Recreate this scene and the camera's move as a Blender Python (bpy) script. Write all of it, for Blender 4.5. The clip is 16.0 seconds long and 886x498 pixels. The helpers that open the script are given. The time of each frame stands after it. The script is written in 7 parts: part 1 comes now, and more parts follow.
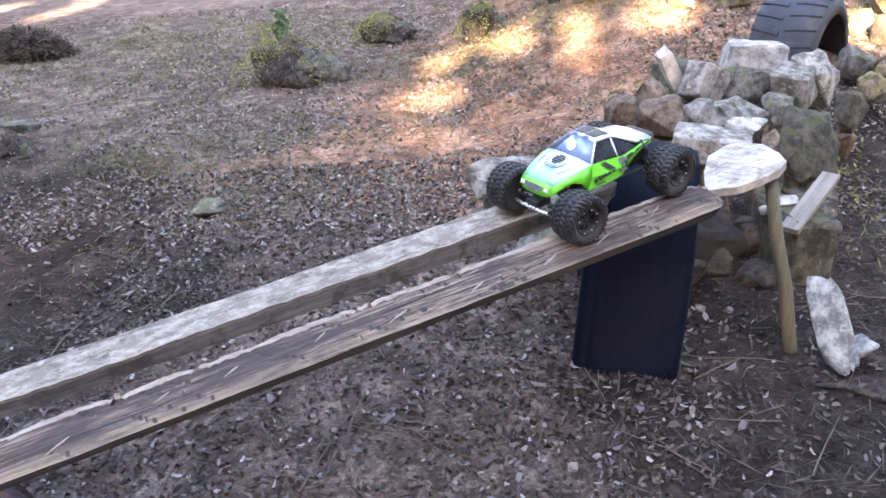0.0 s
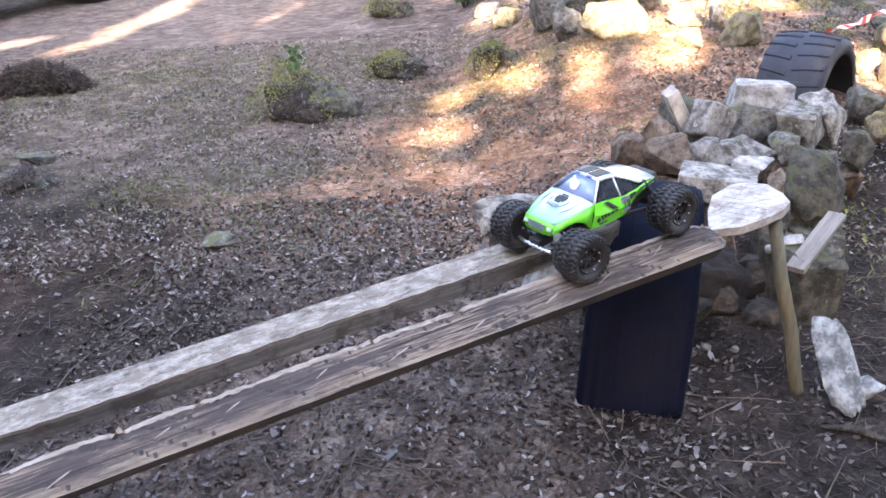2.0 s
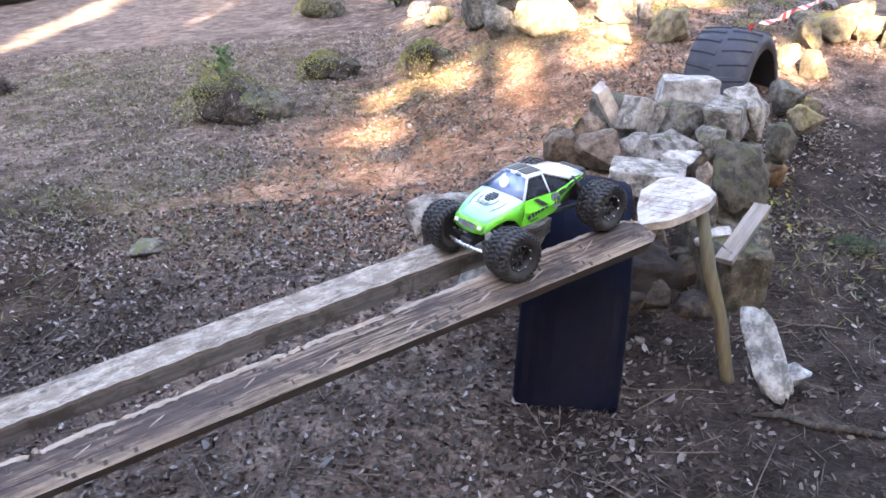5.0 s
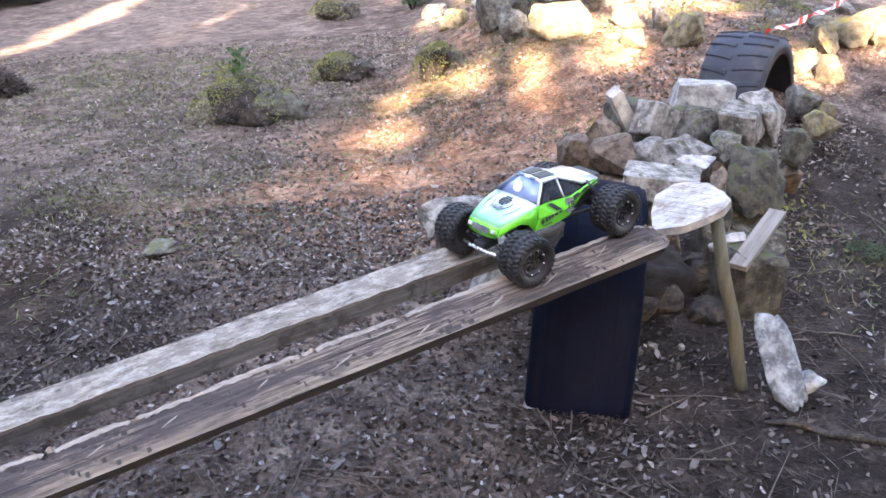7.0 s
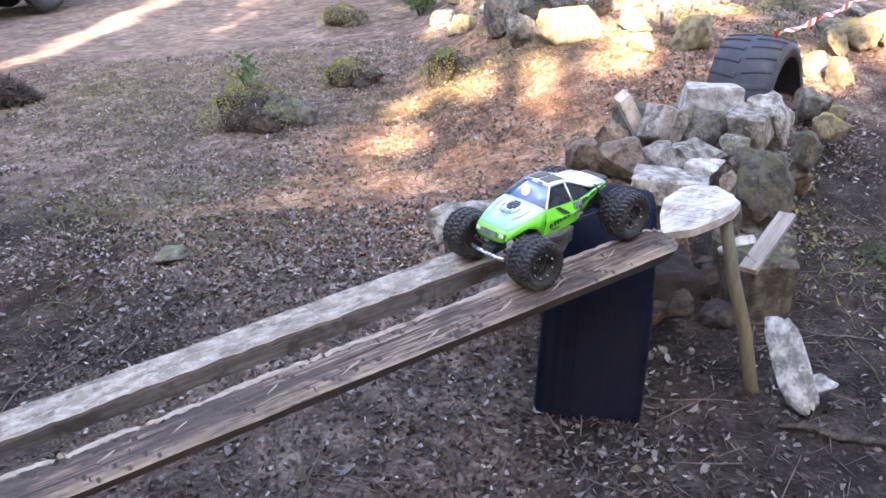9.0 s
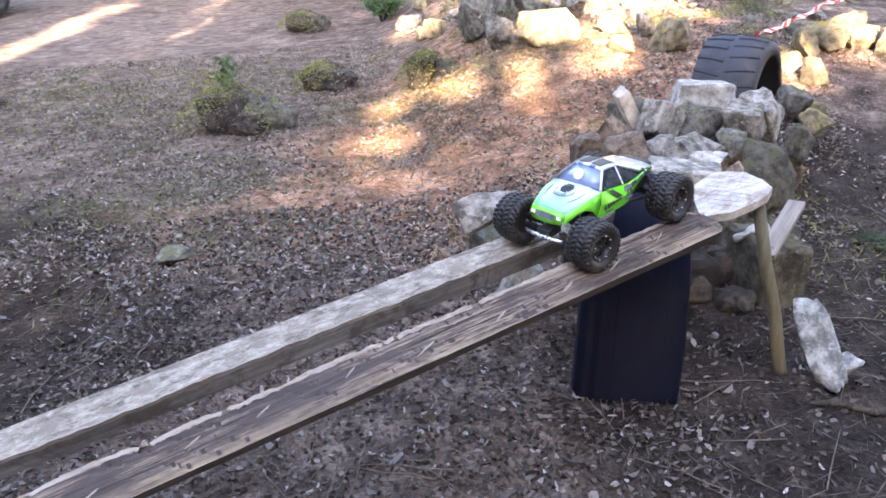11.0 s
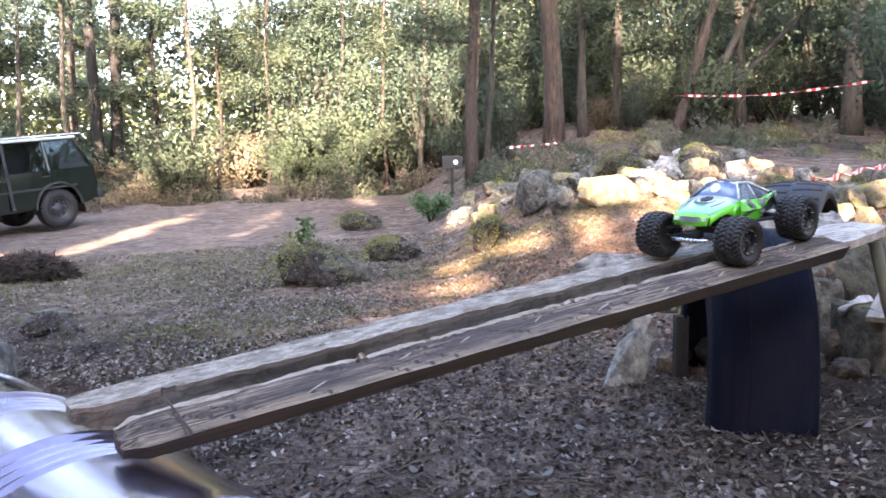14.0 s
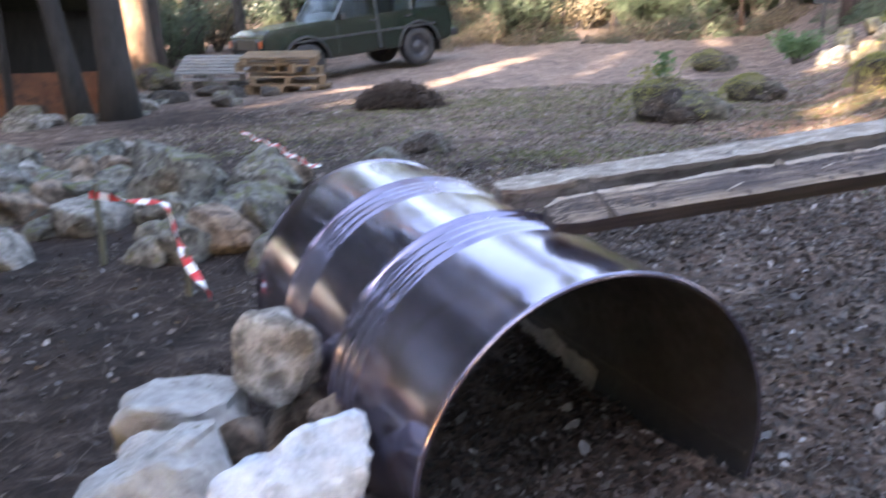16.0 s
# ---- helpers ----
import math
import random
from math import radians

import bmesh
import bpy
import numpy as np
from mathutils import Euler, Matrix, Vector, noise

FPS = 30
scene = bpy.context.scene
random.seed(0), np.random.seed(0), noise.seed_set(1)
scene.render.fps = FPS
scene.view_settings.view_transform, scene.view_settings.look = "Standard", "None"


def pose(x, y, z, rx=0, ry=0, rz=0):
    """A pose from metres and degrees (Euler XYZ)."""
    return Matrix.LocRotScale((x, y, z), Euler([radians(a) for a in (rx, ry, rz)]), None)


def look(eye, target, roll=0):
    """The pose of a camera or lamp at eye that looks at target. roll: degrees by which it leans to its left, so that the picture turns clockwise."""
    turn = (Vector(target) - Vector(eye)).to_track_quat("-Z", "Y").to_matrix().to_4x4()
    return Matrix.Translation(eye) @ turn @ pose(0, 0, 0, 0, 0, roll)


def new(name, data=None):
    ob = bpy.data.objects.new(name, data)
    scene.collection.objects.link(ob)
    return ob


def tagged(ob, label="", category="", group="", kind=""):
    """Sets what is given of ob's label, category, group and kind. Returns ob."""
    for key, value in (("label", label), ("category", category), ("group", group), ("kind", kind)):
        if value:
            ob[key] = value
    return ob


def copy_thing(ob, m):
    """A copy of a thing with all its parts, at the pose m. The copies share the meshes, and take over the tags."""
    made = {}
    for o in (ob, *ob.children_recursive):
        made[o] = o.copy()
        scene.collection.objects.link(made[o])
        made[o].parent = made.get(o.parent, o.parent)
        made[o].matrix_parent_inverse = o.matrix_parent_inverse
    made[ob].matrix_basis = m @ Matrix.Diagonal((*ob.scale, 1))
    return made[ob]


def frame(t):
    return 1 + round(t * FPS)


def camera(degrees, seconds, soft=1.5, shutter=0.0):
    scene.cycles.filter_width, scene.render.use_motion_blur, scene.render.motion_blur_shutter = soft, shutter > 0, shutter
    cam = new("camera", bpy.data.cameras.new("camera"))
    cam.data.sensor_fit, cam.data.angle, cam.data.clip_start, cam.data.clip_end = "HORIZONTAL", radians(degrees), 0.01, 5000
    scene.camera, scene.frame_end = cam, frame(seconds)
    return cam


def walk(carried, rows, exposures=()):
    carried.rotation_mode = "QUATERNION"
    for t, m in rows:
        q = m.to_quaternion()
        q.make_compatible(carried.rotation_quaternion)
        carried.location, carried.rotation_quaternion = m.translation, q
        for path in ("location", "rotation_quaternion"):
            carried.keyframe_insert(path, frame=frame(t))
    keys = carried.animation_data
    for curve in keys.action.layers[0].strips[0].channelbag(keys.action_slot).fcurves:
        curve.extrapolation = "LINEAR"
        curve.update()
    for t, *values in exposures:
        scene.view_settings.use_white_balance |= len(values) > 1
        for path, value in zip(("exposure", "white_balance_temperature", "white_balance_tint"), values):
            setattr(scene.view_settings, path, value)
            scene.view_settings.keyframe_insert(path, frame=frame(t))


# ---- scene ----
cam = camera(56.9, 16.0, soft=1.6, shutter=0.5)
PATH = [
    (0, (0.067, 0.062, 1.555), (0.029, 1.879, 0.721), -1.1),
    (0.5, (0.072, 0.052, 1.562), (0.003, 1.87, 0.732), -1.0),
    (1, (0.088, 0.052, 1.572), (0.004, 1.884, 0.773), -0.9),
    (1.5, (0.094, 0.048, 1.576), (0.013, 1.892, 0.805), -1.0),
    (2, (0.089, 0.053, 1.573), (0.023, 1.901, 0.812), -0.9),
    (2.5, (0.101, 0.066, 1.571), (0.068, 1.917, 0.813), -0.8),
    (3, (0.117, 0.08, 1.569), (0.142, 1.934, 0.819), -0.5),
    (5.5, (0.117, 0.081, 1.565), (0.194, 1.927, 0.799), -0.8),
    (6, (0.124, 0.085, 1.568), (0.191, 1.932, 0.805), -0.9),
    (6.5, (0.123, 0.084, 1.567), (0.181, 1.934, 0.81), -0.8),
    (7, (0.113, 0.082, 1.568), (0.161, 1.932, 0.809), -0.6),
    (7.5, (0.117, 0.083, 1.575), (0.153, 1.934, 0.818), -0.8),
    (8, (0.114, 0.082, 1.575), (0.142, 1.935, 0.823), -1.2),
    (8.5, (0.115, 0.08, 1.57), (0.14, 1.934, 0.822), -1.2),
    (9, (0.116, 0.079, 1.567), (0.141, 1.934, 0.821), -1.2),
    (11.3, (-0.235, 0.059, 1.493), (-0.013, 1.914, 0.779), -0.1),
    (11.5, (-0.282, 0.048, 1.479), (0.014, 1.897, 0.776), 0.5),
    (12, (-0.509, 0.018, 1.41), (0.013, 1.825, 0.73), -1.0),
    (12.5, (-0.604, -0.041, 1.24), (-0.084, 1.822, 0.734), -0.6),
    (13, (-0.594, -0.164, 1.038), (-0.19, 1.776, 0.768), -1.7),
    (13.5, (-0.567, -0.214, 0.962), (-0.357, 1.762, 0.734), -1.3),
    (14, (-0.582, -0.206, 0.937), (-0.451, 1.783, 0.773), -0.7),
    (14.5, (-0.615, -0.213, 0.905), (-0.572, 1.769, 0.64), -0.2),
    (15, (-0.673, -0.23, 0.888), (-0.827, 1.731, 0.528), -0.6),
    (15.5, (-0.727, -0.229, 0.866), (-1.118, 1.689, 0.457), -0.4),
    (16, (-0.747, -0.298, 0.846), (-1.382, 1.526, 0.326), -0.6),
]
walk(cam, [(t, look(eye, target, roll)) for t, eye, target, roll in PATH], exposures=[(0.0, 4.14, 7550, 23), (2.5, 4.03, 7550, 23), (12.5, 3.98, 7550, 23), (13.5, 3.86, 7300, 22), (14.5, 3.62, 7250, 21), (15.5, 3.56, 7200, 21), (16.0, 3.70, 7150, 20)])

# ---- light ----
SUN_AZ, SUN_EL = radians(186), radians(23)     # the low winter sun stands behind the walker
world = bpy.data.worlds.new("world")
scene.world = world
world.use_nodes = True
sky = world.node_tree.nodes.new("ShaderNodeTexSky")
sky.sky_type, sky.sun_disc, sky.sun_elevation, sky.sun_rotation = "NISHITA", False, SUN_EL, SUN_AZ
sky.air_density, sky.dust_density = 1.0, 1.5
world.node_tree.links.new(sky.outputs[0], world.node_tree.nodes["Background"].inputs[0])
world.node_tree.nodes["Background"].inputs[1].default_value = 0.15
TO_SUN = Vector((math.sin(SUN_AZ) * math.cos(SUN_EL), math.cos(SUN_AZ) * math.cos(SUN_EL), math.sin(SUN_EL)))
sun_data = bpy.data.lights.new("sun", "SUN")
sun_data.energy, sun_data.angle, sun_data.color = 5.0, radians(0.5), (1.0, 0.88, 0.72)
sun = new("sun", sun_data)
sun.matrix_world = look(TO_SUN * 60, (0, 0, 0))

# ---- materials ----
def ramp(nt, fac, stops):
    r = nt.nodes.new("ShaderNodeValToRGB")
    while len(r.color_ramp.elements) < len(stops):
        r.color_ramp.elements.new(0.5)
    for e, (p, c) in zip(r.color_ramp.elements, stops):
        e.position, e.color = p, (*c, 1)
    nt.links.new(fac, r.inputs[0])
    return r.outputs[0]


def noise_node(nt, co, scale, detail=6, rough=0.6, stretch=None, warp=0.0):
    n = nt.nodes.new("ShaderNodeTexNoise")
    n.inputs["Scale"].default_value, n.inputs["Detail"].default_value = scale, detail
    n.inputs["Roughness"].default_value, n.inputs["Distortion"].default_value = rough, warp
    if stretch:
        m = nt.nodes.new("ShaderNodeMapping")
        m.inputs["Scale"].default_value = stretch
        nt.links.new(co, m.inputs[0])
        co = m.outputs[0]
    nt.links.new(co, n.inputs["Vector"])
    return n.outputs["Fac"]


def mixed(nt, fac, a, b, mode="MIX"):
    m = nt.nodes.new("ShaderNodeMix")
    m.data_type, m.blend_type = "RGBA", mode
    for sock, v in ((m.inputs[0], fac), (m.inputs[6], a), (m.inputs[7], b)):
        if hasattr(v, "is_output"):
            nt.links.new(v, sock)
        elif isinstance(v, (int, float)):
            sock.default_value = v
        else:
            sock.default_value = (*v, 1)
    return m.outputs[2]


def math_node(nt, op, a, b=0.0):
    m = nt.nodes.new("ShaderNodeMath")
    m.operation, m.use_clamp = op, True
    for sock, v in zip(m.inputs, (a, b)):
        if hasattr(v, "is_output"):
            nt.links.new(v, sock)
        else:
            sock.default_value = v
    return m.outputs[0]


def start(name):
    m = bpy.data.materials.new(name)
    m.use_nodes = True
    nt = m.node_tree
    tc = nt.nodes.new("ShaderNodeTexCoord")
    return m, nt, nt.nodes["Principled BSDF"], tc.outputs["Object"]


def bump(nt, bsdf, height, strength, dist):
    b = nt.nodes.new("ShaderNodeBump")
    b.inputs["Strength"].default_value, b.inputs["Distance"].default_value = strength, dist
    nt.links.new(height, b.inputs["Height"])
    nt.links.new(b.outputs[0], bsdf.inputs["Normal"])


def surface(name, dark, light, scale=8.0, rough=0.8, metal=0.0, bumps=0.4, dist=0.01, stretch=None, stain=None, stain_scale=1.5,
            fine=6.0, coat=0.0, vary=0.0, spread=0.18):
    """A plain worn surface: two tones in a broad and a fine noise, a stain colour, and relief."""
    m, nt, p, co = start(name)
    n1 = noise_node(nt, co, scale, 5, 0.6, stretch)
    n2 = noise_node(nt, co, scale * fine, 4, 0.65, stretch)
    f = math_node(nt, "ADD", math_node(nt, "MULTIPLY", n1, 0.62), math_node(nt, "MULTIPLY", n2, 0.38))
    c = ramp(nt, f, [(0.5 - spread, dark), (0.5 + spread, light)])
    if stain:
        s = ramp(nt, noise_node(nt, co, stain_scale, 6, 0.7, None, 0.6), [(0.5, (0, 0, 0)), (0.62, (1, 1, 1))])
        c = mixed(nt, s, c, stain)
    if vary:
        oi = nt.nodes.new("ShaderNodeObjectInfo")
        v = ramp(nt, oi.outputs["Random"], [(0, (1 - vary,) * 3), (1, (1 + vary * 0.3,) * 3)])
        c = mixed(nt, 1.0, c, v, "MULTIPLY")
    nt.links.new(c, p.inputs["Base Color"])
    p.inputs["Metallic"].default_value = metal
    r = ramp(nt, n2, [(0.3, (max(rough - 0.12, 0.03),) * 3), (0.7, (min(rough + 0.12, 1),) * 3)])
    nt.links.new(r, p.inputs["Roughness"])
    p.inputs["Coat Weight"].default_value = coat
    if bumps:
        bump(nt, p, f, bumps, dist)
    return m


def leafy(name, tones, through_light=0.35, rough=0.6, puffy=0.0):
    """Leaves: a tone of its own for each leaf, and light that comes through."""
    m, nt, p, co = start(name)
    g = nt.nodes.new("ShaderNodeNewGeometry")
    c = ramp(nt, g.outputs["Random Per Island"], [(i / max(len(tones) - 1, 1), t) for i, t in enumerate(tones)])
    n = noise_node(nt, co, 25, 3)
    c = mixed(nt, 1.0, c, ramp(nt, n, [(0.3, (0.75,) * 3), (0.7, (1.15,) * 3)]), "MULTIPLY")
    nt.links.new(c, p.inputs["Base Color"])
    p.inputs["Roughness"].default_value = rough
    t = nt.nodes.new("ShaderNodeBsdfTranslucent")
    nt.links.new(c, t.inputs[0])
    if puffy:
        # leaves lie along the rounding of their clump
        at = nt.nodes.new("ShaderNodeAttribute")
        at.attribute_name = "puff"
        vt = nt.nodes.new("ShaderNodeVectorTransform")
        vt.vector_type, vt.convert_from, vt.convert_to = "NORMAL", "OBJECT", "WORLD"
        nt.links.new(at.outputs["Vector"], vt.inputs[0])
        mv = nt.nodes.new("ShaderNodeMix")
        mv.data_type = "VECTOR"
        mv.inputs[0].default_value = puffy
        nt.links.new(g.outputs["Normal"], mv.inputs[4])
        nt.links.new(vt.outputs[0], mv.inputs[5])
        nm = nt.nodes.new("ShaderNodeVectorMath")
        nm.operation = "NORMALIZE"
        nt.links.new(mv.outputs[1], nm.inputs[0])
        nt.links.new(nm.outputs[0], p.inputs["Normal"])
        nt.links.new(nm.outputs[0], t.inputs["Normal"])
        p.inputs["Specular IOR Level"].default_value = 0.25
    mx = nt.nodes.new("ShaderNodeMixShader")
    mx.inputs[0].default_value = through_light
    nt.links.new(p.outputs[0], mx.inputs[1])
    nt.links.new(t.outputs[0], mx.inputs[2])
    nt.links.new(mx.outputs[0], nt.nodes["Material Output"].inputs[0])
    return m


def rock_material(name, dark, light, moss, moss_amount=0.5, lichen=(0.62, 0.60, 0.54)):
    m, nt, p, co = start(name)
    g = nt.nodes.new("ShaderNodeNewGeometry")
    sc = nt.nodes.new("ShaderNodeVectorMath")
    sc.operation = "SCALE"
    sc.inputs["Scale"].default_value = 3.6
    nt.links.new(g.outputs["Position"], sc.inputs[0])
    co = sc.outputs[0]
    n1 = noise_node(nt, co, 5, 8, 0.65)
    n2 = noise_node(nt, co, 26, 5, 0.65)
    f = math_node(nt, "ADD", math_node(nt, "MULTIPLY", n1, 0.78), math_node(nt, "MULTIPLY", n2, 0.22))
    c = ramp(nt, f, [(0.34, tuple(0.6 * a for a in dark)), (0.44, dark), (0.53, tuple((a + b) / 2 for a, b in zip(dark, light))), (0.64, light)])
    v = nt.nodes.new("ShaderNodeTexVoronoi")
    v.inputs["Scale"].default_value = 6
    nt.links.new(co, v.inputs["Vector"])
    spots = ramp(nt, math_node(nt, "SUBTRACT", noise_node(nt, co, 9, 6, 0.7), math_node(nt, "MULTIPLY", v.outputs["Distance"], 0.25)), [(0.5, (0, 0, 0)), (0.58, (0.6, 0.6, 0.6))])
    c = mixed(nt, spots, c, lichen)
    sep = nt.nodes.new("ShaderNodeSeparateXYZ")
    nt.links.new(g.outputs["Normal"], sep.inputs[0])
    up = math_node(nt, "ADD", math_node(nt, "MULTIPLY", sep.outputs["Z"], 0.16), noise_node(nt, co, 4.5, 6, 0.7))
    c = mixed(nt, ramp(nt, up, [(0.78 - 0.28 * moss_amount, (0, 0, 0)), (0.86 - 0.28 * moss_amount, (1, 1, 1))]), c, moss)
    oi = nt.nodes.new("ShaderNodeObjectInfo")
    c = mixed(nt, 1.0, c, ramp(nt, oi.outputs["Random"], [(0, (0.72, 0.70, 0.68)), (1, (1.1, 1.08, 1.05))]), "MULTIPLY")
    nt.links.new(c, p.inputs["Base Color"])
    p.inputs["Roughness"].default_value = 0.88
    bump(nt, p, f, 0.7, 0.025)
    return m


def ground_material():
    """Soil, litter, moss and red earth; the mesh says where the earth is red, where moss grows and where the track is bare."""
    m, nt, p, co = start("ground_soil")
    at = nt.nodes.new("ShaderNodeAttribute")
    at.attribute_name = "cover"
    sep = nt.nodes.new("ShaderNodeSeparateColor")
    nt.links.new(at.outputs["Color"], sep.inputs[0])
    big, mid, fine = noise_node(nt, co, 0.9, 6, 0.62), noise_node(nt, co, 7, 6, 0.65, None, 0.4), noise_node(nt, co, 60, 5, 0.7)
    f = math_node(nt, "ADD", math_node(nt, "MULTIPLY", mid, 0.55), math_node(nt, "MULTIPLY", fine, 0.45))
    soil = ramp(nt, f, [(0.36, (0.020, 0.013, 0.010)), (0.5, (0.106, 0.074, 0.059)), (0.64, (0.30, 0.235, 0.195))])
    red = ramp(nt, f, [(0.36, (0.055, 0.028, 0.018)), (0.5, (0.215, 0.110, 0.065)), (0.62, (0.43, 0.27, 0.185))])
    red = mixed(nt, flake_mask(nt, co, 30), red, (0.34, 0.225, 0.155))
    bare = ramp(nt, f, [(0.36, (0.062, 0.044, 0.035)), (0.5, (0.152, 0.113, 0.092)), (0.64, (0.29, 0.23, 0.192))])
    moss = ramp(nt, f, [(0.35, (0.030, 0.034, 0.014)), (0.52, (0.108, 0.116, 0.056)), (0.66, (0.24, 0.24, 0.145))])
    v = nt.nodes.new("ShaderNodeTexVoronoi")
    v.inputs["Scale"].default_value, v.inputs["Randomness"].default_value = 42, 1
    nt.links.new(co, v.inputs["Vector"])
    flake = math_node(nt, "MULTIPLY", ramp(nt, v.outputs["Distance"], [(0.22, (1, 1, 1)), (0.34, (0, 0, 0))]), ramp(nt, v.outputs["Color"], [(0.55, (0, 0, 0)), (0.7, (1, 1, 1))]))
    soil = mixed(nt, flake, soil, ramp(nt, v.outputs["Color"], [(0.3, (0.060, 0.044, 0.036)), (0.8, (0.19, 0.15, 0.128))]))
    edge = math_node(nt, "SUBTRACT", math_node(nt, "ADD", sep.outputs[0], math_node(nt, "MULTIPLY", big, 0.8)), 0.4)
    c = mixed(nt, ramp(nt, edge, [(0.30, (0, 0, 0)), (0.62, (1, 1, 1))]), soil, red)
    edge = math_node(nt, "SUBTRACT", math_node(nt, "ADD", sep.outputs[2], math_node(nt, "MULTIPLY", big, 0.6)), 0.3)
    c = mixed(nt, ramp(nt, edge, [(0.35, (0, 0, 0)), (0.7, (1, 1, 1))]), c, bare)
    edge = math_node(nt, "SUBTRACT", math_node(nt, "ADD", sep.outputs[1], math_node(nt, "MULTIPLY", mid, 1.3)), 0.65)
    c = mixed(nt, ramp(nt, edge, [(0.36, (0, 0, 0)), (0.6, (1, 1, 1))]), c, moss)
    # alpha marks dark bare soil; tree shade is mixed into its colour too
    darkened = math_node(nt, "SUBTRACT", math_node(nt, "ADD", at.outputs["Alpha"], math_node(nt, "MULTIPLY", big, 0.9)), 0.45)
    dark_shaded_soil = ramp(nt, f, [(0.36, (0.006, 0.0045, 0.004)), (0.52, (0.016, 0.0115, 0.0100)), (0.66, (0.052, 0.040, 0.034))])
    c = mixed(nt, ramp(nt, darkened, [(0.25, (0, 0, 0)), (0.60, (1, 1, 1))]), c, dark_shaded_soil)
    c = mixed(nt, 1.0, c, ramp(nt, noise_node(nt, co, 2.3, 5, 0.65, None, 0.5), [(0.36, (0.74, 0.73, 0.72)), (0.62, (1.28, 1.27, 1.26))]), "MULTIPLY")
    nt.links.new(c, p.inputs["Base Color"])
    p.inputs["Roughness"].default_value = 0.95
    p.inputs["Specular IOR Level"].default_value = 0.2
    bump(nt, p, f, 0.9, 0.03)
    return m


def flake_mask(nt, co, scale):
    v = nt.nodes.new("ShaderNodeTexVoronoi")
    v.inputs["Scale"].default_value = scale
    nt.links.new(co, v.inputs["Vector"])
    return math_node(nt, "MULTIPLY", ramp(nt, v.outputs["Distance"], [(0.20, (1, 1, 1)), (0.32, (0, 0, 0))]), ramp(nt, v.outputs["Color"], [(0.50, (0, 0, 0)), (0.62, (1, 1, 1))]))


def beam_material(name, dark, mid, light, patch, worn_from):
    """Old timber, grain along x: fine dark grain, dark stained patches, and a scuffed paler strip on the side of y below worn_from."""
    m, nt, p, co = start(name)
    grain = noise_node(nt, co, 10, 6, 0.7, (0.22, 9, 9), 0.3)
    fine = noise_node(nt, co, 26, 5, 0.7, (0.30, 7, 7))
    f = math_node(nt, "ADD", math_node(nt, "MULTIPLY", grain, 0.55), math_node(nt, "MULTIPLY", fine, 0.45))
    c = ramp(nt, f, [(0.42, dark), (0.495, mid), (0.575, light)])
    s = ramp(nt, noise_node(nt, co, 5, 6, 0.7, (0.8, 1.6, 1.6), 0.8), [(0.44, (0, 0, 0)), (0.58, (0.85, 0.85, 0.85))])
    c = mixed(nt, s, c, mixed(nt, f, tuple(0.5 * a for a in patch), tuple(1.6 * a for a in patch)))
    sep = nt.nodes.new("ShaderNodeSeparateXYZ")
    nt.links.new(co, sep.inputs[0])
    low = math_node(nt, "MULTIPLY", math_node(nt, "SUBTRACT", worn_from, sep.outputs["Y"]), 22.0)
    worn = math_node(nt, "MULTIPLY", low, ramp(nt, noise_node(nt, co, 9, 6, 0.75, (0.5, 2, 2), 0.6), [(0.40, (0, 0, 0)), (0.60, (1, 1, 1))]))
    worn = math_node(nt, "MULTIPLY", worn, math_node(nt, "MULTIPLY", math_node(nt, "SUBTRACT", sep.outputs["Z"], 0.004), 90.0))
    c = mixed(nt, worn, c, mixed(nt, f, (0.14, 0.090, 0.058), (0.50, 0.39, 0.28)))
    nt.links.new(c, p.inputs["Base Color"])
    p.inputs["Roughness"].default_value = 0.85
    p.inputs["Specular IOR Level"].default_value = 0.3
    bump(nt, p, f, 1.0, 0.010)
    return m


def glass_material(name, tint=(0.55, 0.62, 0.62), rough=0.03):
    m, nt, p, co = start(name)
    p.inputs["Base Color"].default_value = (*tint, 1)
    p.inputs["Transmission Weight"].default_value, p.inputs["Roughness"].default_value, p.inputs["IOR"].default_value = 1.0, rough, 1.3
    return m


SOIL = ground_material()
LIME = rock_material("limestone_pale", (0.115, 0.105, 0.092), (0.40, 0.38, 0.35), (0.07, 0.075, 0.028), 0.25)
LIME_MOSSY = rock_material("limestone_mossy", (0.060, 0.056, 0.048), (0.25, 0.245, 0.22), (0.105, 0.110, 0.045), 0.52)
LIME_GOLD = rock_material("limestone_lichen_yellow", (0.105, 0.088, 0.056), (0.29, 0.255, 0.175), (0.22, 0.195, 0.050), 0.60, (0.35, 0.32, 0.25))
LIME_BROWN = rock_material("stone_brown", (0.085, 0.062, 0.046), (0.30, 0.225, 0.17), (0.06, 0.06, 0.025), 0.2, (0.3, 0.25, 0.2))
LIME_WHITE = rock_material("limestone_white", (0.26, 0.252, 0.24), (0.58, 0.57, 0.55), (0.16, 0.16, 0.10), 0.10, (0.68, 0.67, 0.64))
BEAM_BROWN = beam_material("beam_weathered_brown", (0.022, 0.016, 0.013), (0.115, 0.085, 0.066), (0.31, 0.24, 0.185), (0.055, 0.043, 0.042), -0.045)
BEAM_PALE = surface("beam_weathered_grey", (0.135, 0.110, 0.088), (0.49, 0.435, 0.37), 30, 0.9, bumps=1.0, dist=0.018, stretch=(0.6, 1.5, 1.5), stain=(0.24, 0.205, 0.17), stain_scale=14, spread=0.095)
